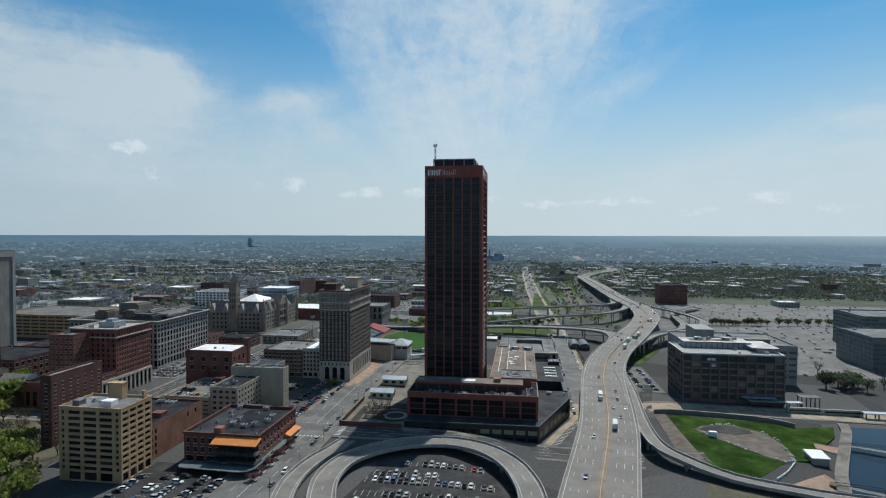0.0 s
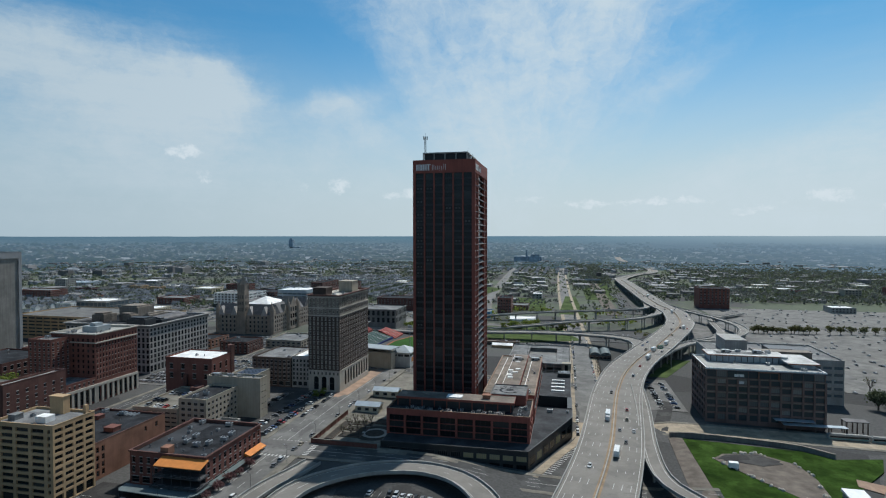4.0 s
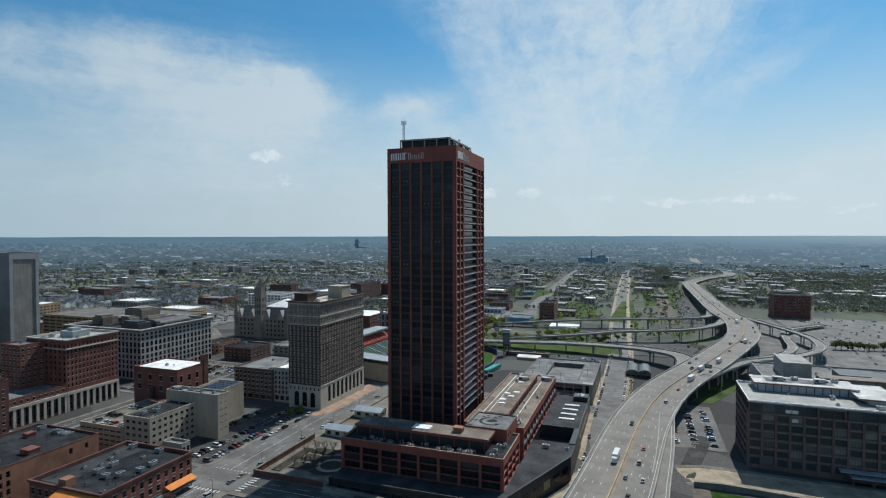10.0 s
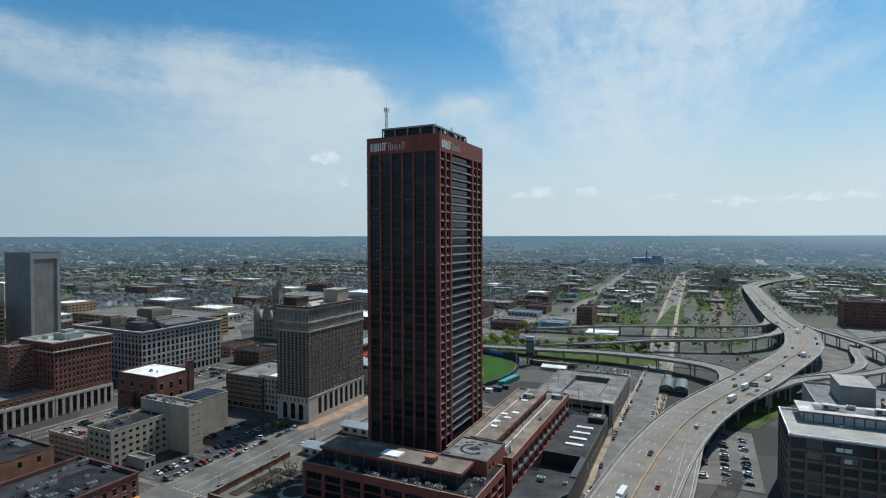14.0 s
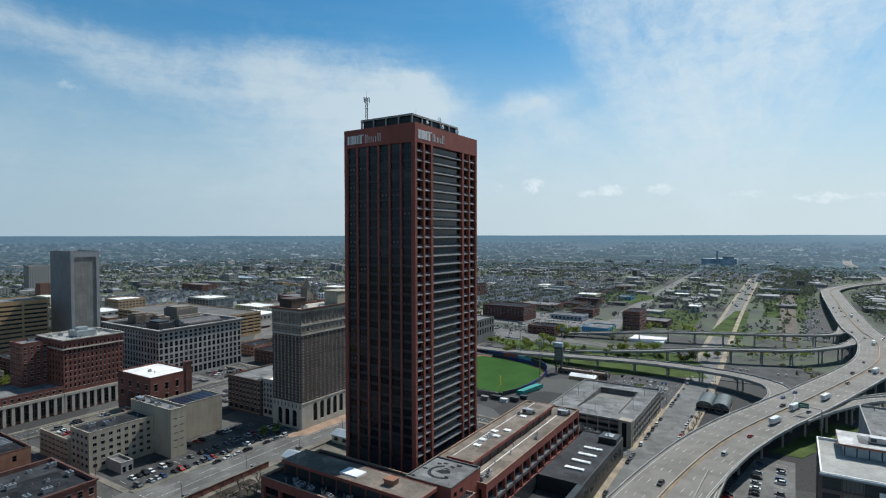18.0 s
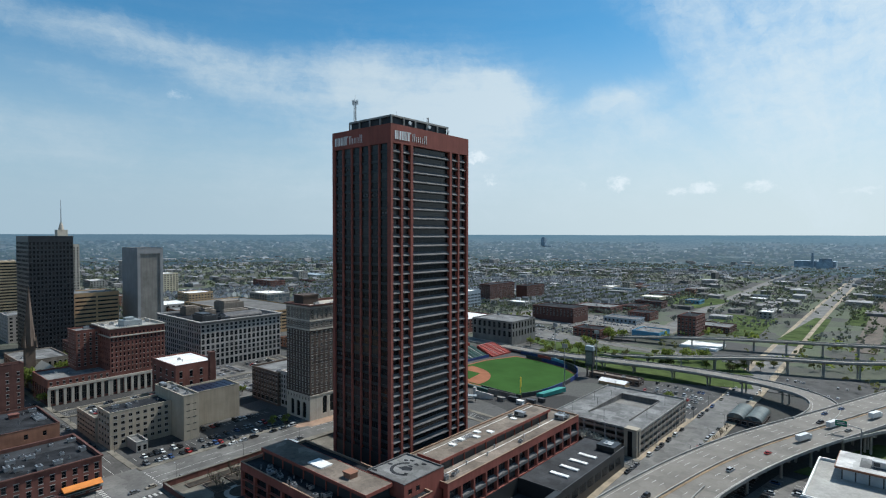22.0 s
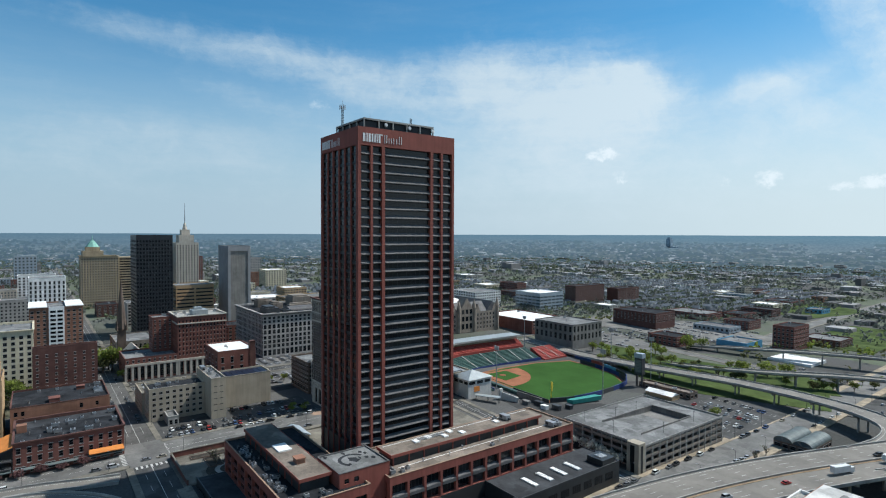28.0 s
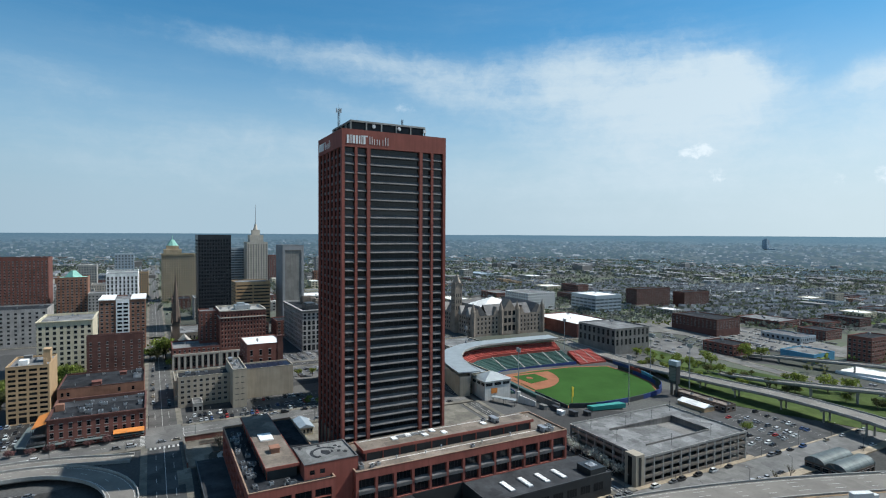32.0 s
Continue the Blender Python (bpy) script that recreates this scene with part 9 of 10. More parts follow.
# ---------- cars ----------
def car_meshes(kind):
    """Body, glasshouse and wheel for a car that points along x, standing on z 0."""
    if kind == "truck":
        body = Mesh().box(-6.0, 3.2, -1.25, 1.25, 1.1, 3.9)
        cab = Mesh().prism([(3.4, -1.2), (5.6, -1.15), (5.8, -0.6), (5.8, 0.6), (5.6, 1.15), (3.4, 1.2)], 0.6, 2.9)
        wheels = [(-5, 1.1), (-3.8, 1.1), (4.6, 1.1)]
        return body, cab, wheels, 0.5
    L, W = (4.5, 1.8) if kind == "car" else (5.0, 1.95)
    h0, h1, top = (0.3, 0.85, 1.42) if kind == "car" else (0.4, 1.05, 1.8)
    body = Mesh()
    prof = [(-L / 2, h0), (L / 2, h0), (L / 2, h1 - 0.18), (L / 2 - 0.9, h1), (-L / 2 + 0.3, h1 + 0.02), (-L / 2, h1 - 0.1)]
    k = len(prof)
    for y, s in ((-W / 2, 1.0), (W / 2, 1.0)):
        body.v += [(x, y, z) for x, z in prof]
    for i in range(k):
        j = (i + 1) % k
        body.f.append((i, j, k + j, k + i)[::-1])
        body.m.append(0)
    body.f += [tuple(range(k)), tuple(range(2 * k - 1, k - 1, -1))]
    body.m += [0, 0]
    a = L / 2
    cab = Mesh()
    fr, rr = (0.75, -a + 0.45) if kind == "car" else (0.9, -a + 0.15)
    lo = [(rr, -W / 2 + 0.08), (fr + 0.55, -W / 2 + 0.08), (fr + 0.55, W / 2 - 0.08), (rr, W / 2 - 0.08)]
    hi = [(rr + 0.55, -W / 2 + 0.25), (fr - 0.25, -W / 2 + 0.25), (fr - 0.25, W / 2 - 0.25), (rr + 0.55, W / 2 - 0.25)]
    cab.v += [(x, y, h1) for x, y in lo] + [(x, y, top - 0.05) for x, y in hi]
    for i in range(4):
        j = (i + 1) % 4
        cab.f.append((i, j, 4 + j, 4 + i))
        cab.m.append(0)
    body.prism([(x, y) for x, y in hi], top - 0.05, top)
    body.box(-L / 2 + 0.5, L / 2 - 0.5, -W / 2 + 0.1, W / 2 - 0.1, 0.02, h0)
    return body, cab, [(-L / 2 + 0.85, W / 2 - 0.12), (L / 2 - 0.85, W / 2 - 0.12)], 0.33


COLOURS = {"white": (0.62, 0.62, 0.60), "silver": (0.36, 0.37, 0.38), "grey": (0.13, 0.135, 0.14), "black": (0.02, 0.02, 0.022), "red": (0.30, 0.025, 0.02), "blue": (0.035, 0.07, 0.17), "tan": (0.28, 0.24, 0.18), "yellow": (0.7, 0.45, 0.03)}
PROTO = {}


def car_at(colour, kind, x, y, z, yaw, group, label_tail):
    key = (colour, kind)
    name = {"car": "car", "suv": "suv", "truck": "box_truck"}[kind]
    if key not in PROTO:
        body, cab, wheels, wr = car_meshes(kind)
        paint = mat("car_paint_" + colour, COLOURS[colour], 0.04, 1, 6, 0.3, bump=0, spec=0.5)
        PROTO[key] = (body.data("body", paint), cab.data("glasshouse" if kind != "truck" else "cab", M["glass"] if kind != "truck" else paint), Mesh().rod((0, -0.12, 0), (0, 0.12, 0), wr, 10).data("wheel", M["rubber"]), wheels, wr)
    bm, cm, wm, wheels, wr = PROTO[key]
    ob = root(name, x, y, z, f"{colour} {name.replace('_', ' ')} {label_tail}", "car" if kind != "truck" else "truck", group)
    ob.rotation_euler[2] = yaw
    if math.hypot(x + 60, y - 260) > 175:
        wheels = []
    shell = new("body", bm)
    shell.parent = ob
    upper = new("glasshouse" if kind != "truck" else "cab", cm)
    upper.parent = shell if kind != "truck" else ob
    for wx, wy in wheels:
        for s in (-1, 1):
            p = new("wheel", wm)
            p.parent = ob
            p.location = (wx, s * wy, wr)


CR = random.Random(21)
LOT = "cars in the parking lot"


def pick_colour():
    return CR.choice(("white", "white", "white", "silver", "silver", "silver", "grey", "grey", "grey", "grey", "black", "black", "black", "black", "black", "black", "red", "blue", "tan", "grey"))


STALLS = Mesh()


def car_row(x0, y0, x1, y1, n, yaw, fill, group, tail, z=None, lift=0.12):
    if group == LOT:
        # painted stall lines
        ux, uy = math.cos(yaw), math.sin(yaw)
        for i in range(n + 1):
            x, y = x0 + (x1 - x0) * i / n, y0 + (y1 - y0) * i / n
            zz = ground_z(x, y) + 0.09
            STALLS.poly([(x + a * ux * 2.6 - b * uy * 0.08, y + a * uy * 2.6 + b * ux * 0.08, ground_z(x + a * ux * 2.6, y + a * uy * 2.6) + 0.1) for a, b in ((-1, -1), (1, -1), (1, 1), (-1, 1))])
    for i in range(n):
        if CR.random() > fill:
            continue
        s = (i + 0.5) / n
        x, y = x0 + (x1 - x0) * s, y0 + (y1 - y0) * s
        zz = (ground_z(x, y) + lift) if z is None else z
        car_at(pick_colour(), CR.choice(("car", "car", "suv")), x, y, zz, yaw + CR.uniform(-0.04, 0.04) + (math.pi if CR.random() < 0.5 else 0), group, tail)


for x in (-199.0, -183.0, -173.0):
    car_row(x, 258 if x > -190 else 298, x, 344 if x > -190 else 340, 30 if x > -190 else 15, 0.0, 0.62, LOT, "parked in an asphalt lot")
car_row(-166.0, 255, -166.0, 345, 15, 1.5708, 0.6, "cars along the kerb", "parked along the street kerb", lift=0.14)
car_row(-145.5, 130, -145.5, 420, 42, 1.5708, 0.4, "cars along the kerb", "parked along the street kerb", lift=0.14)
for y, xa, xb, fill in ((166, -106, -44, 0.75), (174, -107, -44, 0.6), (187, -106, -48, 0.8), (194, -104, -74, 0.8), (206, -92, -54, 0.85)):
    car_row(xa, y, xb, y, int((xb - xa) / 2.9), 1.5708, fill, LOT, "parked on dark asphalt inside the ramp loop")
for x in (-208, -196, -188, -178, -170):
    car_row(x, 125, x, 178, 18, 0.0, 0.7, LOT, "parked in an asphalt lot")
for x in (-1.0, 15.0):
    car_row(x, 415, x, 640, 38, 1.5708, 0.5, "cars along the kerb", "parked along the street kerb", lift=0.14)
car_row(-1.4, 312, -1.2, 400, 14, 1.5708, 0.5, "cars along the kerb", "parked along the street kerb", lift=0.14)
for y in (545, 556, 572, 583, 600):
    car_row(-52, y, -8, y - 4, 15, 1.5708, 0.55, LOT, "parked in an asphalt lot beside the viaduct")
for x in (46, 56, 66):
    car_row(x, 385, x, 462, 22, 0.0, 0.45, LOT, "parked in the lot by the highway")
for y in (400, 409, 418):
    car_row(-328, y, -240, y, 30, 1.5708, 0.6, LOT, "parked in an asphalt lot")
for y in (258, 268, 282):
    car_row(-250, y, -226, y, 8, 1.5708, 0.6, "cars on the roof deck", "parked on a roof deck", z=12.15)
for y in (240.5, 249.5):
    car_row(-430, y, -175, y, 30, 0.0, 0.3, "cars along the kerb", "parked along the street kerb", lift=0.16)
HL = [p for p in smooth_line(HWY, 2.0) if p[1] < 1150]
HN = normals(HL)
for i in range(60, len(HL) - 5, 9):
    for lane in (-11, -7.2, -3.6, 3.6, 7.2, 11):
        if CR.random() > 0.11:
            continue
        p, n = HL[i], HN[i]
        xy = p[:2] + n * lane
        d = math.atan2(n[0], -n[1])
        kind = CR.choice(("car", "suv", "car", "suv", "car", "truck"))
        car_at("white" if kind == "truck" else pick_colour(), kind, xy[0], xy[1], p[2] + 0.02, d + (math.pi if lane < 0 else 0), "cars on the highway", "on the elevated highway")


thing("stall_marking", STALLS, M["road_paint"], "worn white parking stall lines", "marking", kind="stuff")


# cars too far off to count
FAR = Mesh()
for x0, x1, ys, fill in ((-245, -180, (700, 714, 728), 0.6), (-225, -150, (805, 822, 846, 862, 886, 902), 0.35), (-60, -20, (728, 742, 758), 0.5), (22, 70, (655, 668, 690), 0.5), (230, 620, range(480, 1010, 17), 0.12), (-255, -135, range(800, 930, 15), 0.35), (85, 112, range(905, 1240, 16), 0.5), (-640, -360, range(735, 860, 19), 0.3), (150, 215, range(470, 640, 15), 0.4), (-328, -242, range(343, 392, 8), 0.62), (-340, -248, range(482, 534, 9), 0.5), (-555, -470, range(565, 700, 13), 0.5), (-640, -545, range(720, 835, 14), 0.5), (-275, -190, range(745, 800, 11), 0.5)):
    for y in ys:
        dense = CR.random()
        for k in range(int((x1 - x0) / 2.9)):
            x = x0 + k * 2.9
            if CR.random() > fill * (0.3 + 1.2 * dense) or (int(x // 8), int(y // 8)) in CORRIDOR:
                continue
            z = ground_z(x, y) + 0.1
            FAR.box(x - 0.9, x + 0.9, y - 2.2, y + 2.2, z + 0.3, z + 0.95)
            FAR.prism([(x - 0.75, y - 1.2), (x + 0.75, y - 1.2), (x + 0.75, y + 0.9), (x - 0.75, y + 0.9)], z + 0.95, z + 1.45)
thing("distant_cars", FAR, mat("car_paint_mixed", (0.20, 0.20, 0.205), 0.05, 1, 4, 0.35, island=True, randv=0.92, bump=0), "hundreds of parked cars in wide lots far off", "cars", kind="stuff")


# ---------- trees ----------
def tree_meshes(seed, h, r, leaf, bare=False, dens=1.0):
    rnd = random.Random(seed)
    tr, cr = Mesh(), Mesh()
    hb = h * 0.32
    tr.rod((0, 0, -0.3), (0, 0, hb), r * 0.09, 6, r2=r * 0.06)
    tips = []
    for i in range(7):
        a = i * 0.9 + rnd.uniform(-0.3, 0.3)
        k = rnd.uniform(0.4, 0.85)
        tip = (r * k * math.cos(a), r * k * math.sin(a), hb + (h - hb) * rnd.uniform(0.3, 0.85))
        tr.rod((0, 0, hb * rnd.uniform(0.7, 1.0)), tip, r * 0.05, 4, r2=r * 0.015)
        tips.append(tip)
        for _ in range(3 if not bare else 7):
            e = (tip[0] + rnd.uniform(-0.4, 0.4) * r, tip[1] + rnd.uniform(-0.4, 0.4) * r, tip[2] + rnd.uniform(0.05, 0.3) * h)
            m = rnd.uniform(0.4, 1.0)
            s = tuple(c * m for c in tip[:2]) + (hb + (tip[2] - hb) * m,)
            tr.rod(s, e, r * 0.02, 3, r2=r * 0.006)
    tips.append((0, 0, h * 0.8))
    n = int((60 if bare else 420) * dens)
    for _ in range(n):
        t = rnd.choice(tips)
        u = Vector((rnd.gauss(0, 1), rnd.gauss(0, 1), rnd.gauss(0, 0.8)))
        p = Vector(t) + u * r * 0.26
        if p.z < hb * 0.8:
            continue
        s = r * rnd.uniform(0.09, 0.19) * (0.5 if bare else 1)
        d = Vector((rnd.gauss(0, 1), rnd.gauss(0, 1), rnd.gauss(0, 1))).normalized()
        e = d.orthogonal().normalized()
        f = d.cross(e)
        cr.poly([tuple(p + e * s), tuple(p + f * s * 0.8), tuple(p - e * s), tuple(p - f * s * 0.8)])
    return tr.data("trunk", M["bark"]), cr.data("crown", M[leaf])


TREES = {k: [tree_meshes(s * 7 + i, h, r, leaf, bare) for i in range(3)] for s, (k, h, r, leaf, bare) in enumerate((("green", 9, 4.2, "leaf", False), ("olive", 9, 4.4, "leaf_olive", False), ("bare", 8, 3.6, "leaf_olive", True), ("white", 5.5, 3.0, "blossom", False), ("young", 5, 2.0, "leaf", False), ("budding", 9, 4.6, "pale_hazed_leaf", False), ("pink", 4.5, 2.4, "pink_bud", False)))}
TR = random.Random(5)
TLABEL = {"budding": "pale grey-green budding tree", "pink": "pinkish budding street tree", "green": "fresh green spring tree", "olive": "olive-brown budding tree", "bare": "nearly bare spring tree", "white": "white blossoming tree", "young": "small young green tree"}


def free(x, y):
    """No building stands and no road runs at this spot."""
    return (int(x // 8), int(y // 8)) not in CORRIDOR and not any(a < x < b and c < y < d for a, b, c, d in FOOT)


def tree(kind, x, y, s=1.0, where="beside the street"):
    z = ground_z(x, y)
    tr, cr = TR.choice(TREES[kind])
    ob = root("tree", x, y, z, f"{TLABEL[kind]} {where}", "tree", "trees")
    ob.scale = (s, s, s * TR.uniform(0.9, 1.15))
    ob.rotation_euler[2] = TR.uniform(0, 6.28)
    for nm, me in (("trunk", tr), ("crown", cr)):
        p = new(nm, me)
        p.parent = ob


for x, y, s in ((-358.0, 250.5, 2.2), (-340, 222, 1.5), (-344, 210, 1.3), (-356, 225, 1.4), (-298, 190, 1.2), (-286, 184, 1.3), (-292, 176, 1.2), (-276, 172, 1.2), (-310, 188, 1.1), (-200, 650, 0.9), (-151, 661, 1.0), (-160, 696, 1.1), (-127, 670, 1.0), (-162, 756, 1.3), (-148, 761, 1.2), (-155, 752, 1.1), (-73, 690, 1.2), (-58, 702, 1.4), (-48, 712, 1.3), (-150, 690, 1.1), (-170, 668, 0.9), (-28, 556, 0.7), (-262, 150, 1.3), (-270, 158, 1.4), (-280, 165, 1.2), (-272, 176, 1.3), (-284, 180, 1.3), (-262, 140, 1.2), (-258, 128, 1.3), (-250, 110, 1.3), (-240, 100, 1.2), (-276, 140, 1.2), (-240, 118, 1.2), (-318, 254, 0.9)):
    tree("green", x, y, s, "beside a brick block" if y < 400 else "on the green verge")
for i in range(34):
    u = i / 33
    x, y = -232 - 200 * u + TR.uniform(-12, 12), 120 + 200 * u + TR.uniform(-16, 14) - (14 if 0.2 < u < 0.5 else 0)
    if free(x, y):
        tree("green" if i % 4 else "olive", x, y, TR.uniform(1.0, 1.5), "in a park strip beside the blocks")
for x, y in ((-255, 160), (-248, 140), (-266, 190), (-285, 200), (-300, 190), (-310, 215), (-330, 230), (-246, 132)):
    tree("bare", x, y, 1.1, "among the blocks")
for i in range(9):
    tree("bare", -130 + (i % 3) * 5, 270 + (i // 3) * 9.6, 0.75, "in the tower garden")
for i in range(8):
    tree("white", -57 + i * 5.6, 440.0 + TR.uniform(-1.5, 1.5), TR.uniform(0.85, 1.15), "in a row beside the garage")
for i in range(46):
    x, y = TR.uniform(-170, 20), 0
    y = 640 + (x + 170) * 0.45 + TR.uniform(-22, 34)
    tree("green" if i % 3 else "olive", x, y, TR.uniform(0.45, 0.85), "on the green verge")
for i in range(26):
    tree("young", -360 + i * 7.2, 700 - i * 1.6 + TR.uniform(-4, 4), TR.uniform(0.9, 1.4), "along the road")
for i in range(16):
    tree("bare", 205 + TR.uniform(0, 120), 400 + TR.uniform(0, 90), TR.uniform(0.8, 1.3), "beside the parking lot")
for i in range(26):
    x = 226 + (i % 13) * (5.5 if i < 13 else 14) + (76 if i > 12 else 0)
    tree("olive", x + TR.uniform(-1.5, 1.5), 758 + (x - 226) * 0.13 + TR.uniform(-2, 2), TR.uniform(0.8, 1.15), "in a row in the parking lot")
for x, y in ((-332, 212), (-318, 190), (-300, 176), (-290, 168), (-345, 196), (-362, 232), (-366, 214), (-280, 190), (-272, 182)):
    tree("bare", x, y, 1.2, "in the park")
for x, y in ((-205, 432), (-215, 440), (-240, 436), (-178, 415), (-172, 335), (-174, 328), (-250, 340), (-246, 350)):
    tree("young", x, y, 1.2, "beside the street")


for i in range(9):
    tree("bare", 19.5, 415 + i * 13.0, TR.uniform(0.6, 0.8), "in a row along the pavement")
for i in range(6):
    tree("pink", -155.9, 178 + i * 8.2, TR.uniform(0.8, 1.05), "in a row along the pavement")
fp = root("flagpole", -166.0, 158.0, ground_z(-166, 158), "steel flagpole with a red and white striped flag", "flagpole")
part("pole", Mesh().rod((0, 0, 0), (0, 0, 13.0), 0.09, 6, r2=0.05), M["steel"], fp)
flag = part("flag", Mesh().box(0.08, 3.2, -0.02, 0.02, 10.6, 12.6), M["roof_white"], fp)
for i in range(4):
    part("stripe", Mesh().box(0.08, 3.2, -0.03, 0.03, 10.6 + i * 0.55, 10.85 + i * 0.55), M["red_seat"], flag)


for i in range(44):
    x, y = TR.uniform(-378, -286), TR.uniform(168, 234)
    if free(x, y):
        tree("bare" if i % 5 else "green", x, y, TR.uniform(0.9, 1.3), "in the park")
for i in range(10):
    tree("budding", 196 + TR.uniform(0, 40), 414 + TR.uniform(0, 26), TR.uniform(0.9, 1.4), "beside the parking lot")
for i in range(12):
    tree("young", 44 + TR.uniform(0, 50), 160 + TR.uniform(0, 38), TR.uniform(0.5, 0.9), "on weedy ground below the ramp")


# ---------- street lamps ----------
def lamp_mesh():
    b = Mesh().rod((0, 0, 0), (0, 0, 8.5), 0.11, 6, r2=0.07).rod((0, 0, 8.4), (1.7, 0, 9.0), 0.06, 5)
    return b.data("pole", M["steel_dark"]), Mesh().box(1.4, 2.3, -0.15, 0.15, 8.92, 9.08).data("lamp_head", M["steel"])


LP = lamp_mesh()
for x, y, yaw in [(-141.3, 100 + 32 * i, 3.14) for i in range(10)] + [(-169.2, 110 + 32 * i, 0) for i in range(10)] + [(17.2, 320 + 34 * i, 3.14) for i in range(12)] + [(-3.4, 430 + 34 * i, 0) for i in range(8)] + [(-200 - 35 * i, 254.6, -1.57) for i in range(12)]:
    ob = root("street_lamp", x, y, ground_z(x, y), "dark steel street lamp on the pavement", "street lamp", "street lamps")
    ob.rotation_euler[2] = yaw
    for nm, me in zip(("pole", "lamp_head"), LP):
        p = new(nm, me)
        p.parent = ob


# ---------- the city out to the horizon ----------
def build_far():
    rnd = random.Random(77)
    walls, roofs, flats = Mesh(), Mesh(), Mesh()
    near_keep = lambda x, y: (-620 < x < 420 and -200 < y < 640) or (-330 < x < 100 and y < 900) or (abs(x + 165 + (y - 700) * 0.03) < 12) or abs(x - 135) < 30 and y < 1700

    def house(x, y, a, w, d, h, z):
        c, s = math.cos(a), math.sin(a)
        f = lambda u, v, k: (x + u * c - v * s, y + u * s + v * c, z + k)
        n = len(walls.v)
        walls.v += [f(-w, -d, -1), f(w, -d, -1), f(w, d, -1), f(-w, d, -1), f(-w, -d, h), f(w, -d, h), f(w, d, h), f(-w, d, h), f(-w, 0, h + d * 0.8), f(w, 0, h + d * 0.8)]
        for q in ((0, 1, 5, 4), (1, 2, 6, 9, 5), (2, 3, 7, 6), (3, 0, 4, 8, 7)):
            walls.f.append(tuple(n + i for i in q))
            walls.m.append(0)
        n = len(roofs.v)
        o = 0.3
        roofs.v += [f(-w - o, -d - o, h - 0.2), f(w + o, -d - o, h - 0.2), f(w + o, 0, h + d * 0.8 + 0.1), f(-w - o, 0, h + d * 0.8 + 0.1), f(w + o, d + o, h - 0.2), f(-w - o, d + o, h - 0.2)]
        roofs.f += [(n, n + 1, n + 2, n + 3), (n + 3, n + 2, n + 4, n + 5)]
        roofs.m += [0, 0]

    taken = lambda x, y: (int(x // 8), int(y // 8)) in CORRIDOR

    def spot(r0, r1):
        while True:
            r = math.sqrt(rnd.uniform(r0 * r0, r1 * r1))
            a = math.radians(rnd.uniform(-112, 48))
            x, y = 60 + r * math.sin(a), 130 + r * math.cos(a)
            if not near_keep(x, y) and not taken(x, y):
                return x, y

    # rows of houses on both sides of straight side streets, in blocks of one direction
    lanes = Mesh()
    span = lambda x, y: (math.hypot(x - 60, y - 130), math.degrees(math.atan2(x - 60, y - 130)))
    def homes(x, y):
        r, a = span(x, y)
        if not (900 < r < 2090 and -114 < a < 50) or near_keep(x, y) or x > -260 and r < 1500 or x > 60:
            return False
        return noise.noise((x * 0.0021, y * 0.0021, 3)) > -0.22
    for i in range(44):
        for j in range(14):
            bx, by = -2200 + i * 68, -700 + j * 205
            turn = noise.noise((bx * 0.0011 + 5, by * 0.0011, 9)) > 0.05
            for k in range(16):
                u = k * 12.0 + 8
                x, y = (bx, by + u) if not turn else (bx - 30 + u * 0.34, by + 30 * (i % 6))
                if not homes(x, y):
                    continue
                z = ground_z(x, y) + 0.15
                if turn and k > 5:
                    continue
                lanes.poly([(x - 4, y - 6, z), (x + 4, y - 6, z), (x + 4, y + 6, z), (x - 4, y + 6, z)] if not turn else [(x - 6, y - 4, z), (x + 6, y - 4, z), (x + 6, y + 4, z), (x - 6, y + 4, z)])
                for side in (-15, 15):
                    if rnd.random() < 0.1:
                        continue
                    hx, hy = (x + side + rnd.uniform(-1, 1), y + rnd.uniform(-1, 1)) if not turn else (x + rnd.uniform(-1, 1), y + side + rnd.uniform(-1, 1))
                    if not taken(hx, hy):
                        house(hx, hy, (1.5708 if turn else 0.0) + rnd.uniform(-0.05, 0.05), rnd.uniform(4.2, 6.5), rnd.uniform(3.0, 3.9), rnd.uniform(4.2, 6.4), ground_z(hx, hy))
    thing("side_streets", lanes, M["asphalt_pale"], "pale side streets between rows of far houses", "streets", kind="stuff")
    tagged(thing("distant_houses", walls, mat("house_paint", (0.40, 0.395, 0.385), 0.12, 0.05, 1, 0.9, island=True, randv=0.55), "thousands of small pale timber houses out to the horizon", "houses", kind="stuff"))
    # roofs paled and blued: distance haze put into the base colour
    tagged(thing("distant_house_roofs", roofs, mat("house_roof", (0.150, 0.158, 0.170), 0.15, 0.05, 1, 0.9, island=True, randv=0.5), "grey and brown shingle roofs of small houses", "roofs", kind="stuff"))
    # flat sheds and blocks, single things when near, joined when far
    kinds = (("brick_red", "roof_dark", "red brick"), ("brick_dark", "roof_dark", "dark brick"), ("brick_orange", "roof_grey", "orange brick"), ("beige", "roof_grey", "beige"), ("concrete", "roof_white", "pale concrete"), ("bluegrey", "roof_grey", "grey metal"), ("cream", "roof_white", "cream"))
    made = []
    tries = 0
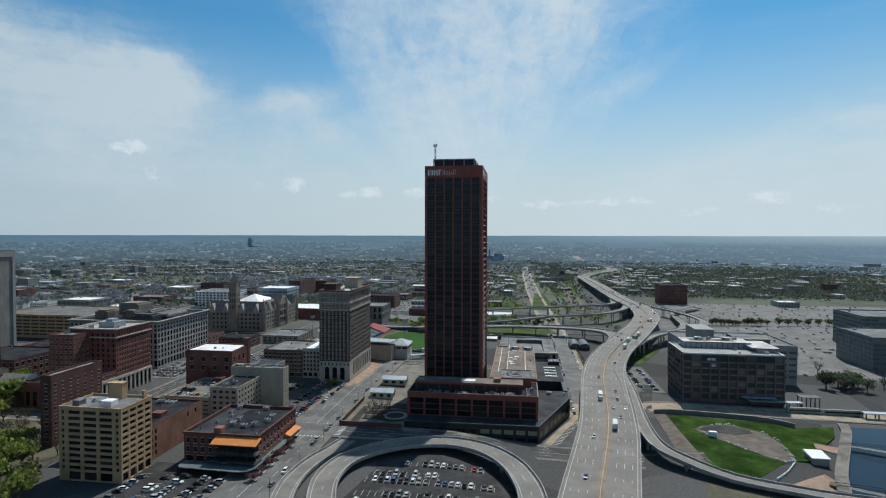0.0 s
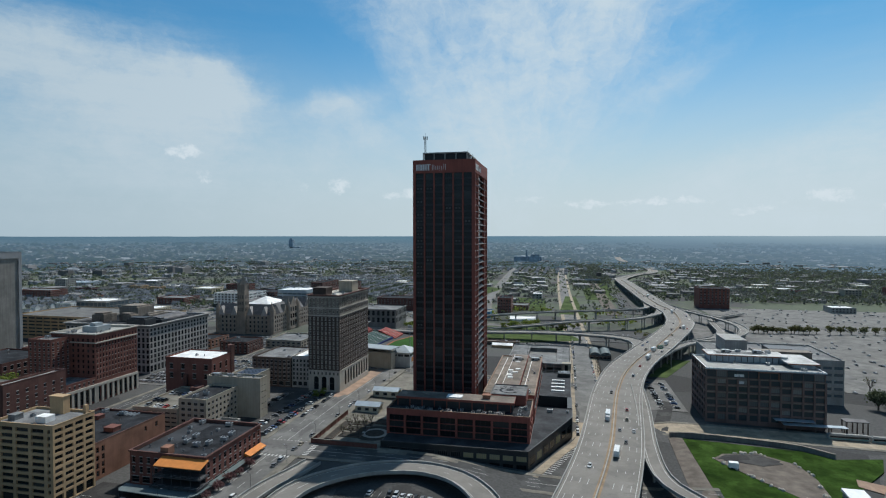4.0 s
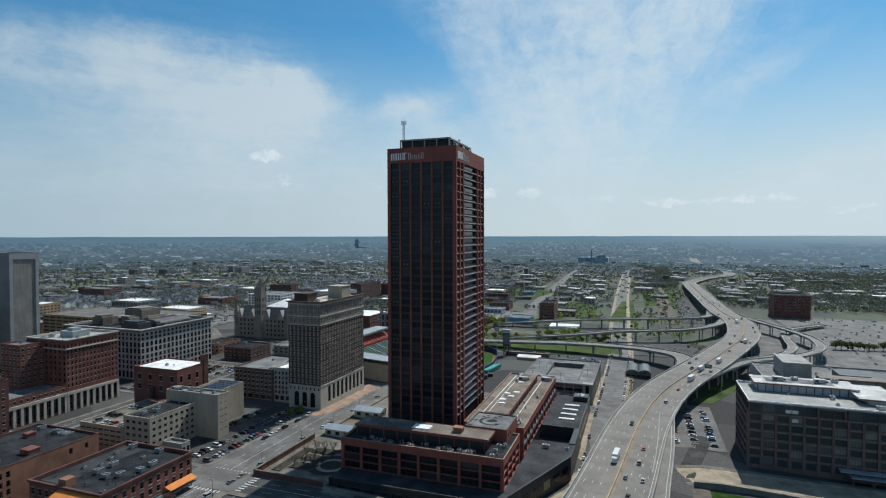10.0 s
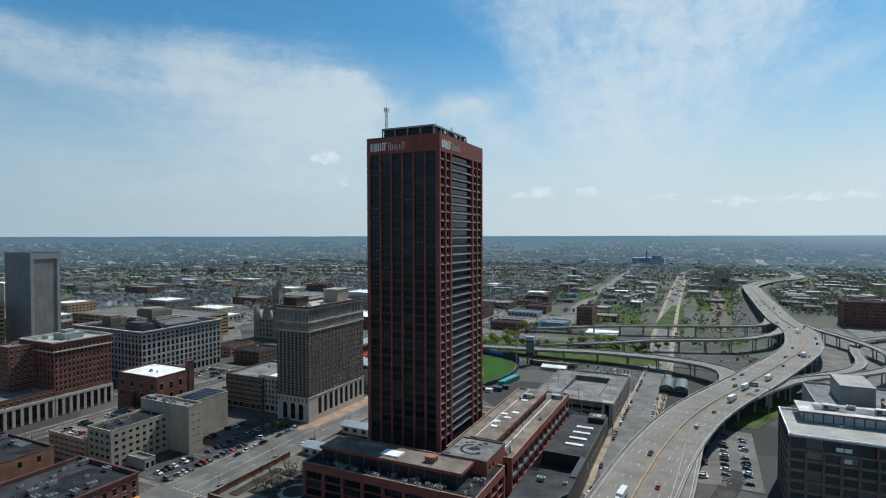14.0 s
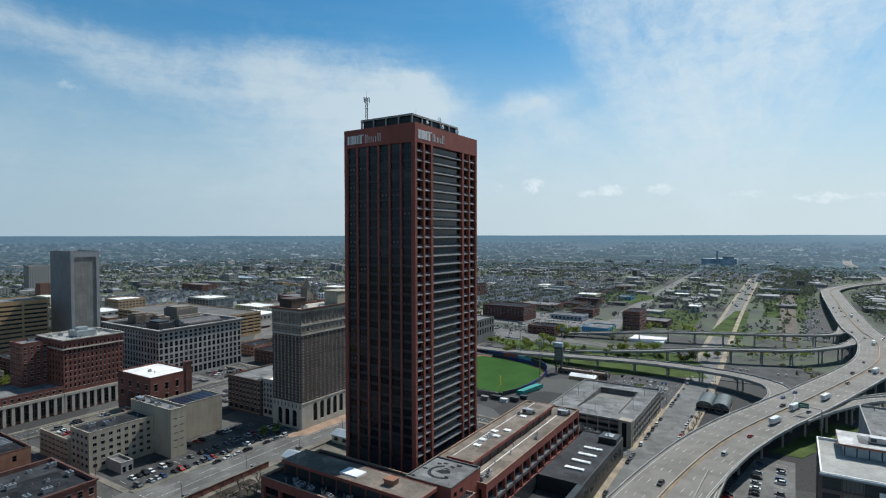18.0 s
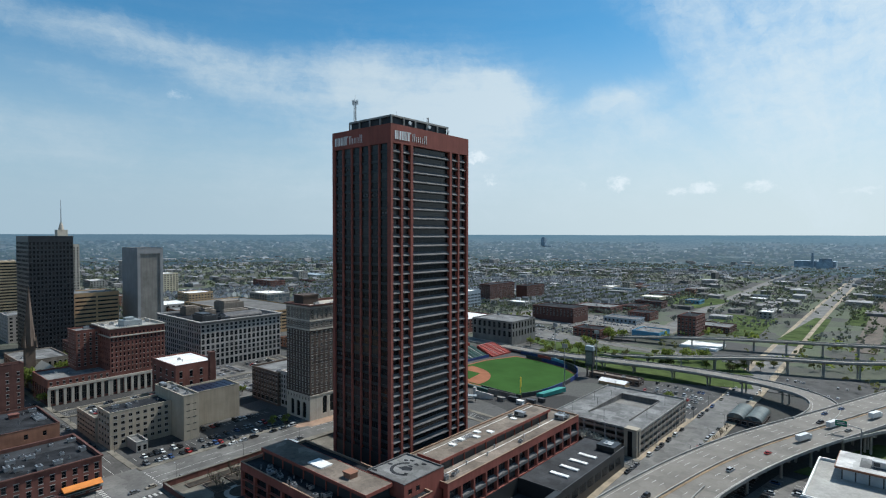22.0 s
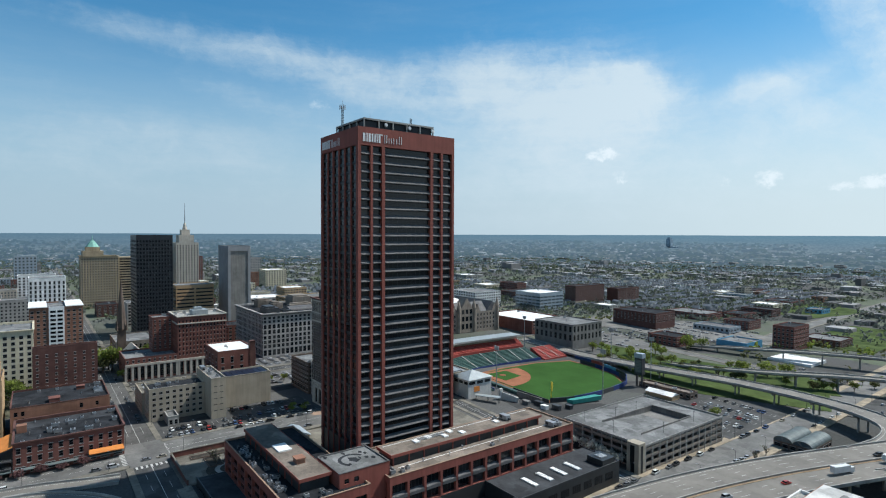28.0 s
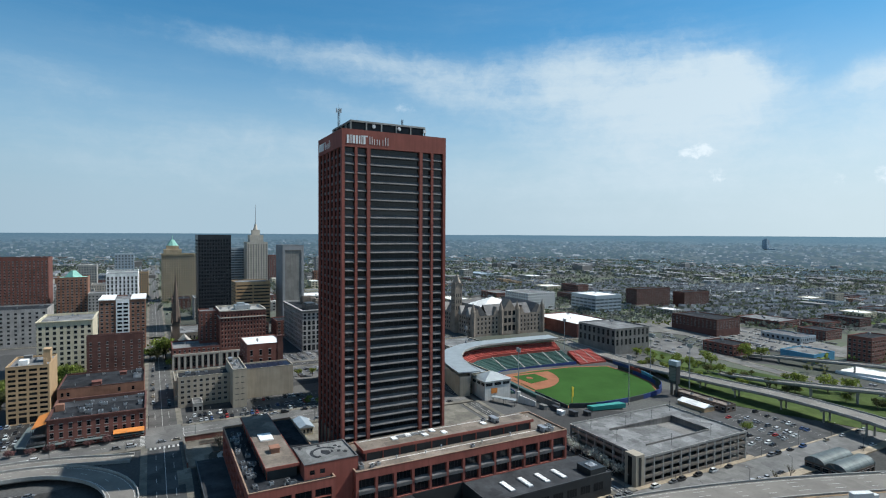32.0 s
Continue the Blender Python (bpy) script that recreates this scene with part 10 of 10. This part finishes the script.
    while len(made) < 84 and tries < 3000:
        tries += 1
        x, y = spot(560, 1500)
        w, d = rnd.uniform(8, 24), rnd.uniform(8, 22)
        if any((int((x + i * w / 2) // 8), int((y + j * d / 2) // 8)) in CORRIDOR for i in range(-2, 3) for j in range(-2, 3)):
            continue
        if any(abs(x - a) < w + c + 8 and abs(y - b) < d + e + 8 for a, b, c, e in made):
            continue
        if -520 < x < -360 and 440 < y < 830 or abs(y - 245) < d + 12 or abs(x + 470) < w + 8 or abs(x + 295) < w + 8 or (x > 170 and x < 540 and y < 920) or abs(x + 12) < w + 10 or (-330 < x < -40 and y < 900) or (-900 < x < -480 and 170 < y < 440 and x > -590):
            continue
        made.append((x, y, w, d))
        wl, rf, lab = rnd.choice(kinds)
        h = rnd.uniform(5, 11) if rnd.random() < 0.86 else rnd.uniform(12, 22)
        if x < -480 and y < 620:
            h *= 1.7
        g = ground_z(x, y)
        zs = {f: [zone(g + 1, g + h - 1.2, max(2, int((d if f == "E" else w) * 2 / 5)), max(1, int(h / 3.8)), w=0.5, h=0.5)] for f in "SE"}
        building("city_block", x - w, x + w, y - d, y + d, g + h, wl, f"{lab} low city block with flat roof", "building", rf, zs, clutter=2, most=0, seed=len(made))
    b, t = Mesh(), Mesh()
    for _ in range(700):
        x, y = spot(1100, 2800)
        w, d, h = rnd.uniform(6, 22), rnd.uniform(6, 20), rnd.uniform(4, 9) if rnd.random() < 0.95 else rnd.uniform(10, 20)
        if taken(x - w, y) or taken(x + w, y) or taken(x, y + d) or taken(x, y - d):
            continue
        z = ground_z(x, y)
        b.box(x - w, x + w, y - d, y + d, z - 1, z + h, bottom=False)
        t.box(x - w + 0.3, x + w - 0.3, y - d + 0.3, y + d - 0.3, z + h, z + h + 0.3, bottom=False)
    for _ in range(150):
        x, y, w, d, h = rnd.uniform(-300, 520), rnd.uniform(930, 2100), rnd.uniform(6, 18), rnd.uniform(6, 22), rnd.uniform(4, 8)
        if any(taken(x + i * w, y + j * d) for i in (-1, 0, 1) for j in (-1, 0, 1)) or 45 < x < 85 or x > 150 and y < 1100:
            continue
        z = ground_z(x, y)
        b.box(x - w, x + w, y - d, y + d, z - 1, z + h, bottom=False)
        t.box(x - w + 0.3, x + w - 0.3, y - d + 0.3, y + d - 0.3, z + h, z + h + 0.3, bottom=False)
    thing("distant_blocks", b, mat("far_block", (0.23, 0.215, 0.205), 0.15, 0.03, 0.6, 0.9, island=True, randv=0.6), "scattered flat-roofed sheds and blocks far out", "buildings", kind="stuff")
    thing("distant_block_roofs", t, mat("far_roof", (0.21, 0.205, 0.20), 0.15, 0.03, 0.6, 0.9, island=True, randv=0.85), "pale and dark flat roofs far out", "roofs", kind="stuff")
    # trees as small uneven clumps
    def belt():
        k = rnd.random()
        if k < 0.45:
            return rnd.uniform(28, 112), 1480 + 900 * rnd.random()
        return rnd.uniform(360, 900), 1120 + 1100 * rnd.random()
    inner = lambda: (rnd.uniform(-330, 90), rnd.uniform(640, 900))
    clear = lambda x, y: -262 < x < -120 and 785 < y < 935 or -305 < x < -165 and 690 < y < 870 or any(abs(x - a) < w + 3 and abs(y - b) < d + 3 for a, b, w, d in made) or x > -60 and y < 680 or taken(x, y) or x > 140 and y < 1100 or -100 < x < -40 and 765 < y < 820
    # far and belt trees take the leaf colours with haze put in
    for nm, count, r0, r1, m, lab, seed in (("distant_trees", 20000, 640, 2500, "hazed_olive", "olive-brown spring trees between far houses", 5), ("distant_trees", 19000, 640, 2500, "pale_hazed_leaf", "fresh green trees between far houses", 6), ("distant_trees", 6000, 620, 1300, "hazed_olive", "olive-brown spring trees between low blocks", 9), ("distant_trees", 3500, 620, 1300, "pale_hazed_leaf", "fresh green trees between low blocks", 10), ("belt_trees", 4600, -1, 0, "hazed_olive", "bare and budding woods along the rail bed and highway", 11), ("belt_trees", 3200, -1, 0, "pale_hazed_leaf", "fresh green woods along the rail bed and highway", 12), ("verge_trees", 420, 0, 0, "leaf", "fresh green trees on verges and between lots", 7), ("verge_trees", 300, 0, 0, "leaf_olive", "olive budding trees on verges and between lots", 8)):
        c = Mesh()
        for _ in range(count):
            x, y = spot(r0, r1) if r0 > 0 else belt() if r0 else inner()
            if r0 > 0 and -130 < x < 140 and y < 1500 and rnd.random() < (0.75 if y < 1000 else 0.35):
                continue
            if r0 >= 0 and noise.noise((x * 0.004 + seed, y * 0.004, 1)) < -0.12 or clear(x, y):
                continue
            z = ground_z(x, y)
            h, r = rnd.uniform(6.0, 11.0), rnd.uniform(2.6, 5.2)
            for k in range(9):
                # loose sheets of foliage
                a, e = rnd.uniform(0, 6.283), rnd.gauss(0, 1)
                d = Vector((rnd.gauss(0, 1), rnd.gauss(0, 1), rnd.gauss(0.5, 0.9))).normalized()
                p = Vector((x + rnd.gauss(0, 0.42) * r, y + rnd.gauss(0, 0.42) * r, z + h * 0.6 + rnd.gauss(0, 0.28) * r))
                u = d.orthogonal().normalized()
                v = d.cross(u)
                q = r * rnd.uniform(0.28, 0.5)
                c.poly([tuple(p + u * q), tuple(p + v * q * 0.9), tuple(p - u * q * 1.1), tuple(p - v * q * 0.8)])
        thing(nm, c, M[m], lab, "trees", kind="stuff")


build_far()
hx, hy = -1990, 3728
zz = ground_z(hx, hy)
hs = root("hospital_tower", hx, hy, zz, "lone tower block on the horizon with haze in its colour", "building")
part("wall", Mesh().box(hx - 16, hx + 16, hy - 14, hy + 14, zz - 2, zz + 60).box(hx - 10, hx + 10, hy - 8, hy + 8, zz + 60, zz + 69).box(hx - 20, hx + 70, hy - 14, hy + 14, zz - 2, zz + 6), M["hazed_far"], hs)
st = root("power_station", -190, 2590, ground_z(-190, 2590), "brick works with a tall chimney, haze in its colour", "factory")
zz = ground_z(-190, 2590)
part("wall", Mesh().box(-250, -120, 2600, 2660, zz - 2, zz + 30).box(-170, -130, 2590, 2600, zz - 2, zz + 40), M["hazed_far"], st)
part("chimney", Mesh().cone(-190, 2590, zz - 2, zz + 62, 4.5, 3.5, 12), M["hazed_far"], st)
